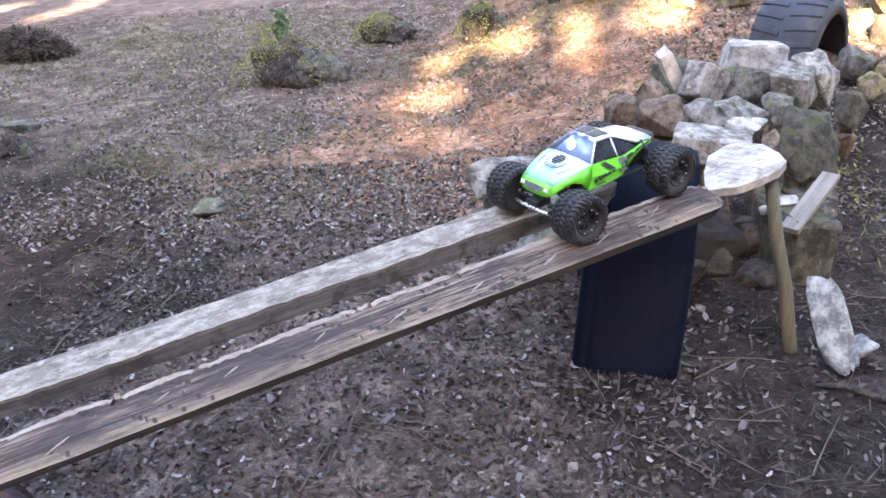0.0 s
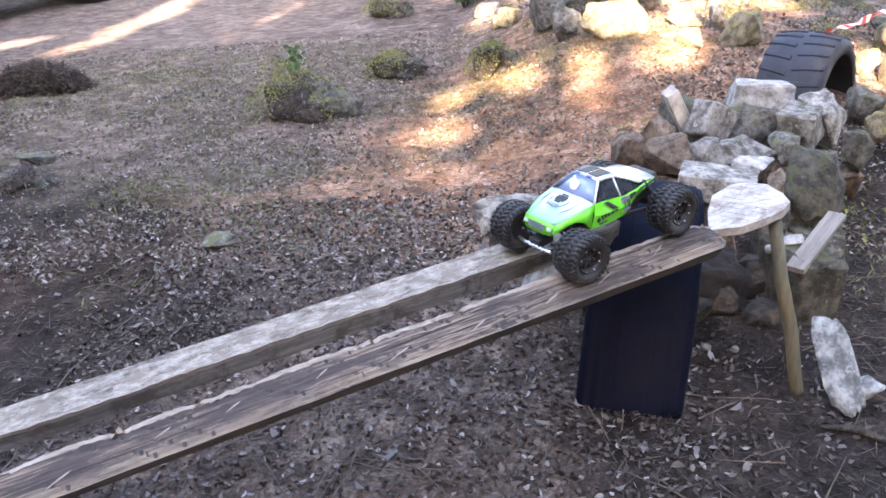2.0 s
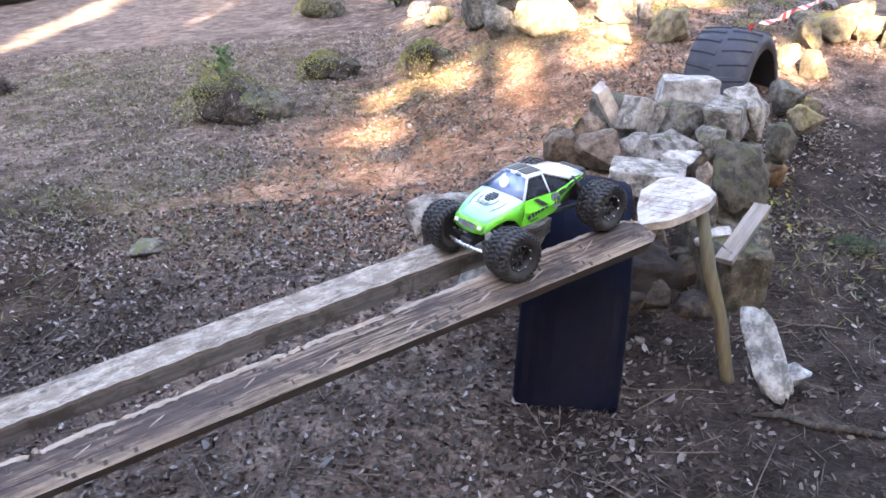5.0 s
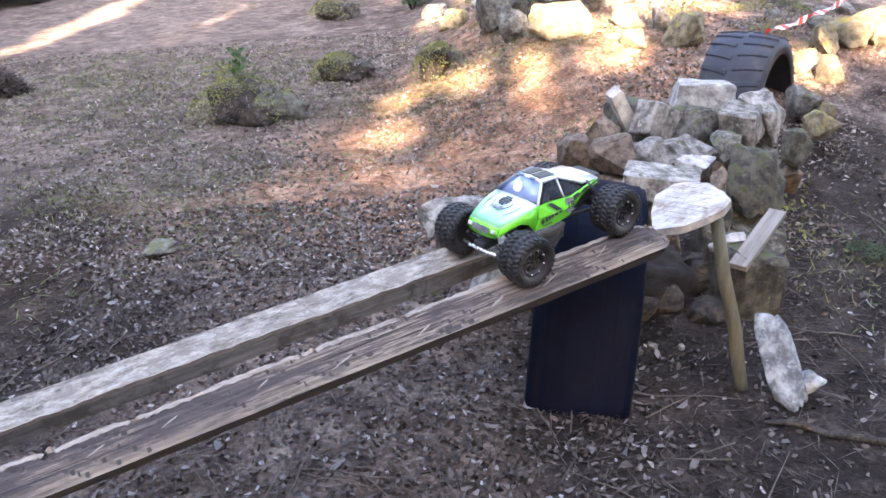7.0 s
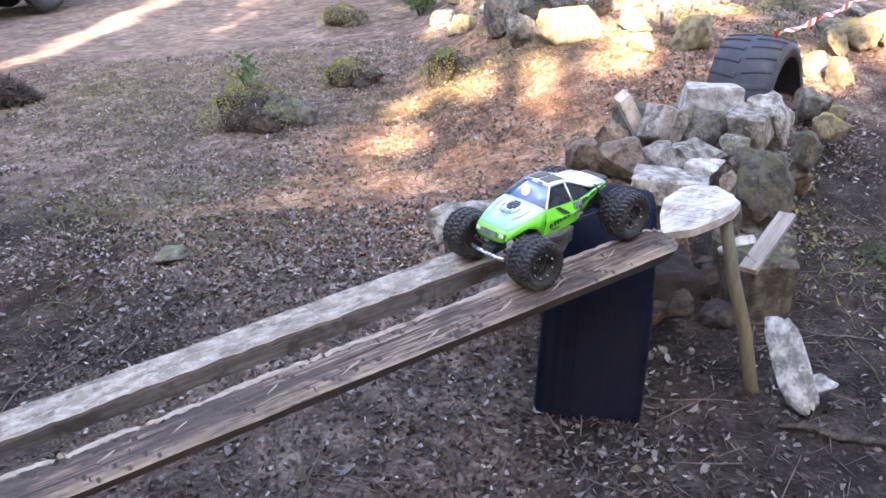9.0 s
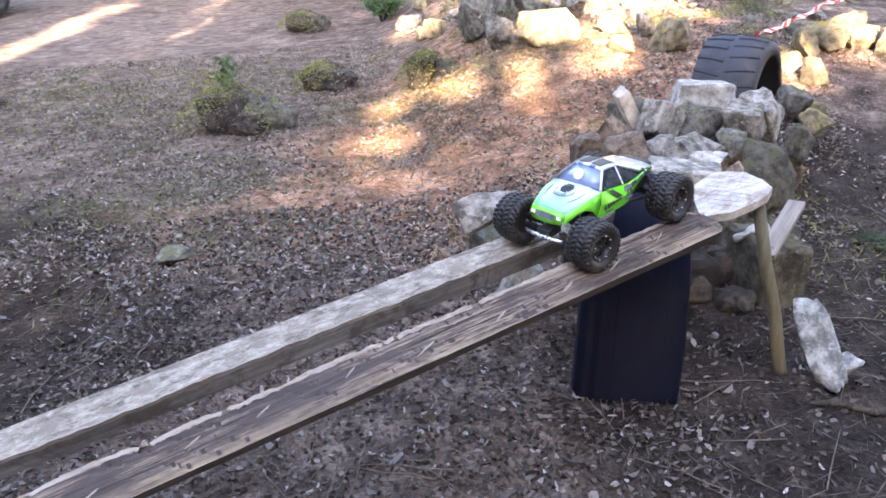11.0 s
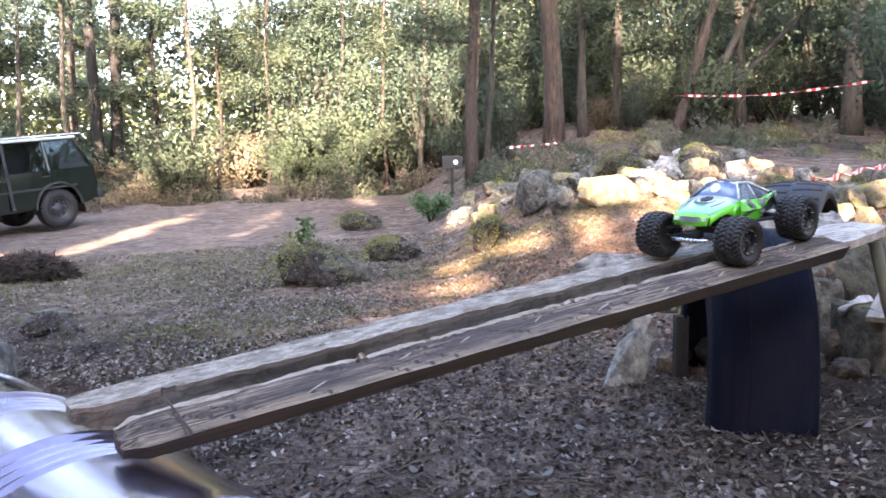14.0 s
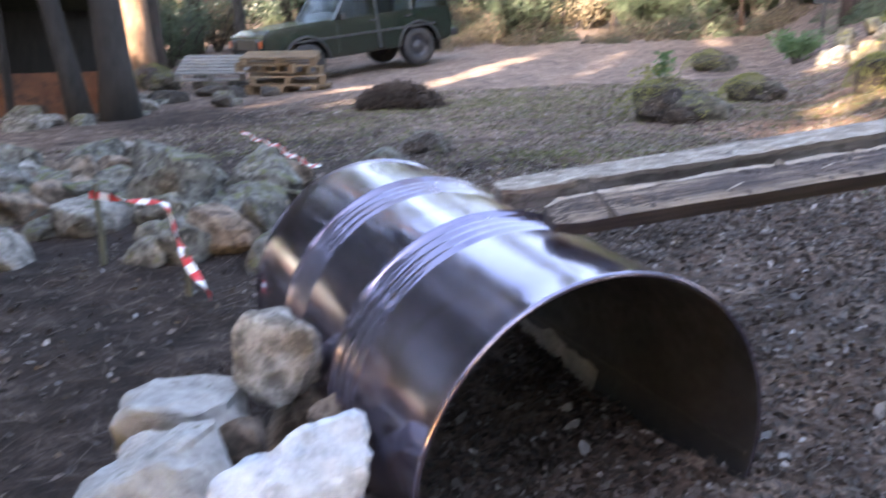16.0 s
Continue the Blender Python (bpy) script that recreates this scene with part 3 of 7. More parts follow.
def beam(name, at, length, outline, material, edge_material, ragged, inward, seed, label, face=None, slashes=False, under=BEAM_SIDE):
    """A hewn timber along x; outline is its section (side, rise). The point ragged is broken away unevenly; face: two points between which the surface is gouged."""
    m = Matrix.Translation(at) @ Matrix((AXIS, SIDE, RISE)).transposed().to_4x4()
    root = thing(name, m, label, "beam", "ramp timbers")
    pts = []
    for k, p in enumerate(outline):
        q = outline[(k + 1) % len(outline)]
        steps = 12 if face == k else 1
        pts += [(k if j == 0 else -1, p[0] + (q[0] - p[0]) * j / steps, p[1] + (q[1] - p[1]) * j / steps) for j in range(steps)]
    n = 520
    secs, rag = [], next(i for i, p in enumerate(pts) if p[0] == ragged)
    for i in range(n + 1):
        x = length * i / n
        ring = []
        for k, (own, s, z) in enumerate(pts):
            w = 0.0035 * fbm(x * 7, s * 40, seed, 3)
            v = 0.0030 * fbm(x * 7, s * 40, seed + 5, 3)
            if own < 0:
                v += 0.0045 * fbm(x * 5, s * 60, seed + 1, 4) - 0.012 * max(0.0, fbm(x * 11 + s * 22, s * 18, seed + 4, 2) - 0.10)
                cut = (x * 0.8 + s * 1.1 + 0.02 * fbm(x * 4, s * 9, seed, 2)) / 0.047
                if slashes and fbm(math.floor(cut) * 1.7, 3.3, seed, 1) > -0.12:
                    v -= 0.0055 * max(0.0, 1 - abs(cut % 1.0 - 0.5) * 7) * smooth(0.5 + 2.5 * fbm(x * 6, s * 20, seed + 6, 2))
            if own == ragged:
                chip = 0.030 * max(0.0, fbm(x * 9, 1.7, seed + 3, 3)) + 0.010 * abs(fbm(x * 30, 4.7, seed + 3, 2))
                w += inward * chip + 0.010 * fbm(x * 3, 0.3, seed + 9, 2)
                v += 0.008 * fbm(x * 18, 0.9, seed + 2, 4) - 0.2 * chip
            if z < 0:
                v += z * (-0.30 + 0.30 * x / length)
            w += 0.004 * fbm(x * 2.5, k * 1.3, seed + 8, 3)
            end = 0.016 * fbm(s * 30, seed, z * 30, 2) if i in (0, n) else 0
            k_end = 0.70 + 0.30 * smooth(min(x, length - x) / 0.045)
            ring.append((x + end, (s + w) * k_end, 0.006 + (z + v - 0.006) * k_end))
        secs.append(ring)
    b = loft(secs)
    b.normal_update()
    # faces turned near, down or endwise get the wood with shade in its colour
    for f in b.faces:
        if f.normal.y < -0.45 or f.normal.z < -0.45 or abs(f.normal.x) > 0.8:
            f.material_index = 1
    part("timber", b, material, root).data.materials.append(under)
    lip = bmesh.new()
    rows = []
    for i, s in enumerate(secs):
        p, q, o = Vector(s[rag]), Vector(s[(rag + 1) % len(s)]), Vector(s[rag - 1])
        a, c = (q - p).normalized(), (o - p).normalized()
        out = -(a + c).normalized() * 0.0012
        u, t = 0.9 * fbm(s[0][0] * 20, 2.2, seed, 3), 0.5 + 1.2 * fbm(s[0][0] * 26, 7.2, seed, 3)
        rows.append([lip.verts.new(p + out + a * 0.016 * max(0.75 + 0.5 * u, 0.3)), lip.verts.new(p + out * 1.6), lip.verts.new(p + out + c * 0.012 * max(t, 0.15))])
    for r0, r1 in zip(rows, rows[1:]):
        for k in (0, 1):
            lip.faces.new((r0[k], r0[k + 1], r1[k + 1], r1[k]))
    bmesh.ops.recalc_face_normals(lip, faces=lip.faces)
    part("splintered_edge", lip, edge_material, root, "pale splintered edge")
    return root


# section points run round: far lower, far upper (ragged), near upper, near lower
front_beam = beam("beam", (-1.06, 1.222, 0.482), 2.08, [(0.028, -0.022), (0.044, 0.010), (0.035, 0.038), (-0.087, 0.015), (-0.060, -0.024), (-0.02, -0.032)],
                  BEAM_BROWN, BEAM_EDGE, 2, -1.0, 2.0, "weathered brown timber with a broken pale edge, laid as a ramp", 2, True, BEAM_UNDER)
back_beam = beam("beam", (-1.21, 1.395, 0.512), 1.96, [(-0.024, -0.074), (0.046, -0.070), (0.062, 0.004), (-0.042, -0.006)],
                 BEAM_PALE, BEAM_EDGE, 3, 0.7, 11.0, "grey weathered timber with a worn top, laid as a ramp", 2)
r = random.Random(19)
for k in range(9):
    x, u = 0.35 + 0.19 * k + r.uniform(-0.03, 0.03), r.uniform(0.35, 0.75)
    y, z = 0.035 - 0.122 * u, 0.038 - 0.023 * u
    l, w = r.uniform(0.020, 0.040), r.uniform(0.0018, 0.0035)
    scar = bmesh.new()
    ring = [scar.verts.new((math.cos(a) * l, math.sin(a) * w * (1.3 if math.cos(a) > 0 else 0.7), 0.0)) for a in np.linspace(0, 2 * math.pi, 9)[:-1]]
    mid = scar.verts.new((0, 0, 0.0015))
    for i in range(8):
        scar.faces.new((ring[i], ring[(i + 1) % 8], mid))
    ob = part("scar", scar, BEAM_EDGE, front_beam, "pale scraped scar")
    ob.matrix_local = Matrix.Translation((x, y, z + 0.0015)) @ Matrix.Rotation(radians(10.6), 4, "X") @ Matrix.Rotation(radians(r.uniform(20, 42)), 4, "Z")
# thin dark bars added in place of the groove cut round the beam
bm = bmesh.new()
for k in range(3):
    tube([(0.10 + 0.012 * math.sin(k), -0.089, 0.014), (0.105, -0.02, 0.035), (0.10, 0.043, 0.051)], 0.0022, 6, bm)
part("wire_tie", bm, DARK_TWIG, front_beam)

# ---- half tyre that carries the ramp ----
def tread_arch(at, yaw, radius, width, label, material, depth=0.03, start_a=-8, end_a=188, squash=1.0, lugs=True, lean=0.0, lip=0.10):
    """A piece of a big tyre stood up as an arch, its axis along x."""
    root = thing("tyre_arch", Matrix.Translation(at) @ pose(0, 0, 0, 0, lean, yaw), label, "tyre")
    n, secs = 48, []
    prof = [(-0.5, -lip), (-0.5, -0.02), (-0.47, 0.0), (-0.25, 0.010), (0.0, 0.013), (0.25, 0.010), (0.47, 0.0), (0.5, -0.02), (0.5, -lip),
            (0.47, -lip), (0.46, -depth - 0.006), (0.2, -depth), (-0.2, -depth), (-0.46, -depth - 0.006), (-0.47, -lip)]
    for i in range(n + 1):
        a = radians(start_a + (end_a - start_a) * i / n)
        secs.append([(u * width, -math.cos(a) * (radius + v), math.sin(a) * (radius + v) * squash) for u, v in prof])
    part("casing", loft(secs), material, root, "", True)
    if lugs:
        for u, w in ((-0.40, 0.07), (-0.27, 0.10), (-0.11, 0.13), (0.07, 0.12), (0.24, 0.10), (0.39, 0.08)):
            secs = []
            for i in range(n + 1):
                a = radians(start_a + (end_a - start_a) * i / n)
                c = radius + 0.013 * (1 - 4 * u * u) - 0.002
                ring = [(u - w / 2, 0.0), (u - w / 2 + 0.008, 0.002), (u + w / 2 - 0.008, 0.002), (u + w / 2, 0.0)]
                secs.append([(q * width, -math.cos(a) * (c + v), math.sin(a) * (c + v) * squash) for q, v in ring])
            part("tread_rib", loft(secs), material, root)
    else:
        # worn cross bars, two rows set off against each other
        for i in range(15):
            for s in (-1, 1):
                a = radians(start_a + (end_a - start_a) * (i + (0.5 if s > 0 else 0.15)) / 15)
                secs = []
                for j in range(7):
                    u = s * (0.04 + 0.43 * j / 6)
                    b, c = a + 0.16 * abs(u), radius + 0.013 * (1 - 4 * u * u)
                    w = 0.052 - 0.03 * abs(u)
                    ring = [(b - w, -0.004), (b - w * 0.6, 0.0045), (b + w * 0.6, 0.0045), (b + w, -0.004)]
                    secs.append([(u * width, -math.cos(q) * (c + v), math.sin(q) * (c + v) * squash) for q, v in ring])
                part("tread_bar", loft(secs), material, root)
    return root


tread_arch((0.645, 2.580, 0.13), -11, 0.385, 0.325, "black half tyre stood up as an arch under the ramp", RUBBER_OLD, squash=1.60, lean=3.0)

# ---- wooden slab on a pole ----
SLAB = [(-0.160, -0.128), (-0.130, 0.0), (-0.085, 0.112), (-0.010, 0.166), (0.044, 0.15), (0.083, 0.109), (0.1, 0.03), (0.097, -0.041), (0.06, -0.09), (-0.007, -0.124), (-0.077, -0.146)]


def bark_slab():
    root = thing("wooden_slab", Matrix.Translation((0.93, 2.383, 0.748)) @ pose(0, 0, 0, 2, -12, 0), "pale rough sawn slab with bark lines on a pole leg", "slab")
    top, low = [], []
    n = len(SLAB)
    for k in range(n * 4):
        p, q = Vector(SLAB[k // 4]), Vector(SLAB[(k // 4 + 1) % n])
        v = p.lerp(q, (k % 4) / 4)
        v *= 1 + 0.030 * fbm(v.x * 26, v.y * 26, 4.4, 3)
        top.append((v.x, v.y, 0.012 + 0.006 * fbm(v.x * 9, v.y * 9)))
        low.append((v.x * 0.975, v.y * 0.975, -0.013 + 0.006 * fbm(v.x * 12, v.y * 12, 3)))
    rings = [[(f * x, f * y, 0.013 + 0.007 * fbm(f * x * 16, f * y * 16, 8.0, 3)) for x, y, z in top] for f in (0.15, 0.35, 0.55, 0.75, 0.92)] + [top, low]
    part("slab", loft(rings), BARK_SLICE, root, "", True).data.set_sharp_from_angle(angle=radians(35))
    cracks = bmesh.new()
    r = random.Random(5)
    for side in (-1, 1):
        ca, sa = math.cos(radians(52)), side * math.sin(radians(52))
        for c in range(-9, 10):
            for k in range(-9, 9):
                if r.random() < 0.30:
                    continue
                pts = []
                for j in range(4):
                    u, o = 0.026 * (k + j / 3), 0.029 * c + 0.004 * fbm(k + j / 3, c * 1.9, 2.0 * side, 2)
                    x, y = u * ca - o * sa, u * sa + o * ca
                    pts.append((x, y, 0.0165 + 0.007 * fbm(x * 16, y * 16, 8.0, 3)))
                if all(((x + 0.02 - 0.35 * y) / 0.098) ** 2 + (y / 0.15) ** 2 < 0.9 for x, y, z in pts):
                    w = r.uniform(0.0003, 0.0008)
                    tube(pts, [w * 0.5, w, w, w * 0.5], 4, cracks)
    part("bark_line", cracks, BEAM_SIDE, root, "dark wavy bark lines")
    return root


bark_slab()
leg = thing("pole_leg", Matrix.Translation((1.135, 2.31, 0.07)), "peeled round wooden pole set in the ground under the slab", "pole")
pts = [(0.006, 0.0, 0.0), (-0.022, 0.0, 0.12), (-0.060, 0.004, 0.30), (-0.112, 0.008, 0.47), (-0.155, 0.012, 0.655)]
part("pole", tube(pts, [0.022, 0.0215, 0.021, 0.0205, 0.019], 14), POLE_WOOD, leg, "", True)

# ---- steel drum ----
DRUM_R, DRUM_L = 0.360, 1.16
def drum():
    root = thing("steel_drum", Matrix.Translation((-0.908, 1.013, 0.092)) @ pose(0, 0, 0, 0, -1.5, 133.3), "open brown lacquered steel drum lying under the ramp's end", "drum")
    prof = [(0.0, DRUM_R - 0.004), (-0.002, DRUM_R + 0.003), (0.005, DRUM_R + 0.005), (0.012, DRUM_R + 0.001)]
    for c in (0.385, 0.775):
        for k, d in enumerate((-0.054, -0.018, 0.018, 0.054)):
            big = 0.013 if k == 3 else 0.007
            prof += [(c + d - 0.016, DRUM_R), (c + d - 0.006, DRUM_R + big * 0.6), (c + d, DRUM_R + big), (c + d + 0.006, DRUM_R + big * 0.6), (c + d + 0.016, DRUM_R)]
    prof += [(DRUM_L - 0.012, DRUM_R + 0.001), (DRUM_L - 0.005, DRUM_R + 0.005), (DRUM_L + 0.002, DRUM_R + 0.003), (DRUM_L, DRUM_R - 0.004)]
    full = []
    for (x0, r0), (x1, r1) in zip(prof, prof[1:]):
        full.append((x0, r0))
        if x1 - x0 > 0.03:
            full += [(x0 + 0.002, r0), (x0 + 0.010, DRUM_R)] + [(x0 + (x1 - x0) * k / 6, DRUM_R) for k in range(1, 6)] + [(x1 - 0.010, DRUM_R), (x1 - 0.002, r1)]
    part("shell", lathe(full + [prof[-1]], 128), DRUM_STEEL, root, "", True)
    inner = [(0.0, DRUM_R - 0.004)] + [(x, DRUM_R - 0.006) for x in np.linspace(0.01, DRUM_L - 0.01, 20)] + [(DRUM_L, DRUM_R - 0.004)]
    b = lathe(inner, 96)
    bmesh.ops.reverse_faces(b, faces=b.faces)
    part("lining", b, DRUM_INSIDE, root, "dull dark inside with grey blotches", True)
    b = bmesh.new()
    tube([(0.012, (DRUM_R - 0.008) * math.cos(3.30), (DRUM_R - 0.008) * math.sin(3.30)), (DRUM_L - 0.012, (DRUM_R - 0.008) * math.cos(3.30), (DRUM_R - 0.008) * math.sin(3.30))], 0.004, 6, b)
    part("seam", b, RUBBER, root, "dark welded seam")
    crust = bmesh.new()
    rows = []
    for i in range(41):
        x = 0.50 + 0.50 * i / 40
        a0 = 3.36 + 0.12 * fbm(x * 9, 1.0, 3.0, 3)
        a1 = a0 + max(0.34 * (1 - ((i - 18) / 24) ** 2) + 0.30 * fbm(x * 11, 5.0, 7.0, 4), 0.02)
        rows.append([crust.verts.new((x, (DRUM_R - 0.009 - 0.004 * fbm(x * 30, a * 9, 2.0, 2)) * math.cos(a), (DRUM_R - 0.009) * math.sin(a))) for a in np.linspace(a0, a1, 9)])
    for r0, r1 in zip(rows, rows[1:]):
        for k in range(8):
            crust.faces.new((r0[k], r0[k + 1], r1[k + 1], r1[k]))
    part("dust_crust", crust, DRUM_DUST, root, "ragged crust of pale dust", True)
    return root


drum()

# ---- toy truck ----
CAR_GREEN = surface("shell_paint_green", (0.10, 0.62, 0.03), (0.13, 0.72, 0.05), 3, 0.22, bumps=0.02, coat=0.6)
CAR_WHITE = surface("shell_paint_white", (0.62, 0.68, 0.70), (0.76, 0.80, 0.80), 4, 0.22, bumps=0.02, coat=0.6)
CAR_GREY = surface("shell_paint_grey", (0.16, 0.18, 0.20), (0.24, 0.26, 0.28), 6, 0.3, bumps=0.02, coat=0.5)
CAR_OLIVE = surface("roof_panel_olive", (0.030, 0.030, 0.024), (0.075, 0.074, 0.060), 40, 0.5, bumps=0.1, dist=0.001, stretch=(1, 4, 1))
CAR_BLACK = surface("black_plastic", (0.010, 0.010, 0.011), (0.028, 0.028, 0.030), 12, 0.45, bumps=0.1, dist=0.001)
CAR_GLASS = surface("dark_shell_window", (0.006, 0.007, 0.010), (0.014, 0.016, 0.022), 5, 0.28, bumps=0)
CAR_SCREEN = surface("tinted_windscreen", (0.16, 0.24, 0.42), (0.26, 0.35, 0.54), 5, 0.12, bumps=0, coat=1.0)
CHROME = surface("brushed_aluminium", (0.55, 0.56, 0.60), (0.78, 0.78, 0.80), 20, 0.28, 0.95, bumps=0.05, dist=0.001)
STICKER = surface("white_sticker", (0.70, 0.70, 0.70), (0.80, 0.80, 0.80), 5, 0.4, bumps=0)


def fade_material():
    """The bonnet's sprayed fade from green at the nose to pale blue-white."""
    m, nt, p, co = start("shell_paint_fade")
    sep = nt.nodes.new("ShaderNodeSeparateXYZ")
    nt.links.new(co, sep.inputs[0])
    f = math_node(nt, "SUBTRACT", 1.3, math_node(nt, "MULTIPLY", sep.outputs["X"], 6.0))
    f = math_node(nt, "ADD", f, math_node(nt, "MULTIPLY", noise_node(nt, co, 30, 3), 0.06))
    c = ramp(nt, f, [(0.12, (0.12, 0.62, 0.06)), (0.28, (0.20, 0.62, 0.32)), (0.50, (0.40, 0.66, 0.60)), (0.80, (0.58, 0.68, 0.72))])
    nt.links.new(c, p.inputs["Base Color"])
    p.inputs["Roughness"].default_value, p.inputs["Coat Weight"].default_value = 0.22, 0.6
    return m


CAR_FADE = fade_material()
WR, WB, TRACK = 0.067, 0.342, 0.252


def sheet(rows, thick=0.0025):
    """A skin through rows of points, given a thickness."""
    b = bmesh.new()
    g = [[b.verts.new(p) for p in r] for r in rows]
    for r0, r1 in zip(g, g[1:]):
        for k in range(len(r0) - 1):
            b.faces.new((r0[k], r0[k + 1], r1[k + 1], r1[k]))
    bmesh.ops.recalc_face_normals(b, faces=b.faces)
    bmesh.ops.solidify(b, geom=b.faces[:], thickness=thick)
    return b


def flip_y(pts):
    return [(x, -y, z) for x, y, z in pts]


def truck_wheel(parent, x, y, steer=0.0):
    s = 1 if y > 0 else -1
    hub = new("wheel")
    hub.parent = parent
    hub.matrix_local = pose(x, y, WR, 0, 0, steer + (90 if s > 0 else -90))     # the axle's outer end along +x
    if not truck_wheel.meshes:
        w = 0.042
        tyre = lathe([(-w * 0.72, 0.037), (-w * 0.95, 0.046), (-w, 0.056), (-w * 0.86, 0.064), (-w * 0.5, 0.0675), (0, 0.0685), (w * 0.5, 0.0675), (w * 0.86, 0.064), (w, 0.056), (w * 0.95, 0.046), (w * 0.72, 0.037), (w * 0.6, 0.036), (-w * 0.6, 0.036), (-w * 0.72, 0.037)], 48)
        for row, u in enumerate((-0.78, -0.28, 0.28, 0.78)):
            for i in range(30):
                a = 2 * math.pi * (i + 0.5 * (row % 2)) / 30
                r = 0.0688 if abs(u) < 0.5 else 0.0655
                turn = Matrix.Rotation(a, 4, "X") @ Matrix.Translation((u * w, 0, r)) @ Matrix.Rotation(radians(28 * (1 if row % 2 else -1)), 4, "Z") @ Matrix.Rotation(radians(18 * u), 4, "Y")
                box(w * 0.40, 0.0085, 0.0045, turn=turn, bm=tyre)
        for i in range(26):
            for sgn in (1, -1):
                a = 2 * math.pi * (i + 0.25) / 26
                turn = Matrix.Rotation(a, 4, "X") @ Matrix.Translation((sgn * w * 0.97, 0, 0.0605)) @ Matrix.Rotation(radians(62 * sgn), 4, "Y")
                box(0.007, 0.008, 0.003, turn=turn, bm=tyre)
        rim = lathe([(0.030, 0.0375), (0.036, 0.0365), (0.035, 0.0335), (0.026, 0.031), (0.012, 0.029), (0.010, 0.010), (0.024, 0.008), (0.026, 0.0)], 40)
        for i in range(8):
            turn = Matrix.Rotation(2 * math.pi * i / 8, 4, "X") @ Matrix.Translation((0.021, 0, 0.020)) @ Matrix.Rotation(radians(-12), 4, "Y")
            box(0.006, 0.0065, 0.026, turn=turn, bm=rim)
        lathe([(-0.030, 0.0375), (-0.030, 0.0)], 24, rim)
        bolts = tube([(0.032, 0, 0.0335), (0.0375, 0, 0.0335)], 0.0017, 8)
        nut = tube([(0.020, 0, 0), (0.033, 0, 0)], 0.0048, 6)
        truck_wheel.meshes += [mesh_of(tyre, RUBBER), mesh_of(rim, CAR_BLACK), mesh_of(bolts, CHROME), mesh_of(nut, CAR_BLACK)]
    for nm, me, lab in zip(("tyre", "rim", "bolt", "wheel_nut"), truck_wheel.meshes, ("knobbly black rubber tyre", "black spoked rim", "silver rim bolt", "")):
        for i in range(8 if nm == "bolt" else 1):
            ob = new(nm, me)
            ob.parent = hub
            ob.matrix_local = Matrix.Rotation(2 * math.pi * (i + 0.5) / 8, 4, "X") @ Matrix.Scale(WR / 0.0705, 4)
            tagged(ob, lab)


truck_wheel.meshes = []


def shock(parent, a, b, r=0.0075):
    a, b = Vector(a), Vector(b)
    bm = tube([a, a.lerp(b, 0.5)], r, 10)
    tube([a.lerp(b, 0.5), b], r * 0.35, 8, bm)
    pts = [a.lerp(b, 0.15 + 0.8 * i / 60) for i in range(61)]
    d = (b - a).normalized()
    u = d.orthogonal().normalized()
    v = d.cross(u)
    coil = [p + (u * math.cos(i * 0.75) + v * math.sin(i * 0.75)) * r * 1.25 for i, p in enumerate(pts)]
    tube(coil, 0.0011, 5, bm)
    part("shock_absorber", bm, CAR_BLACK, parent, "", True)


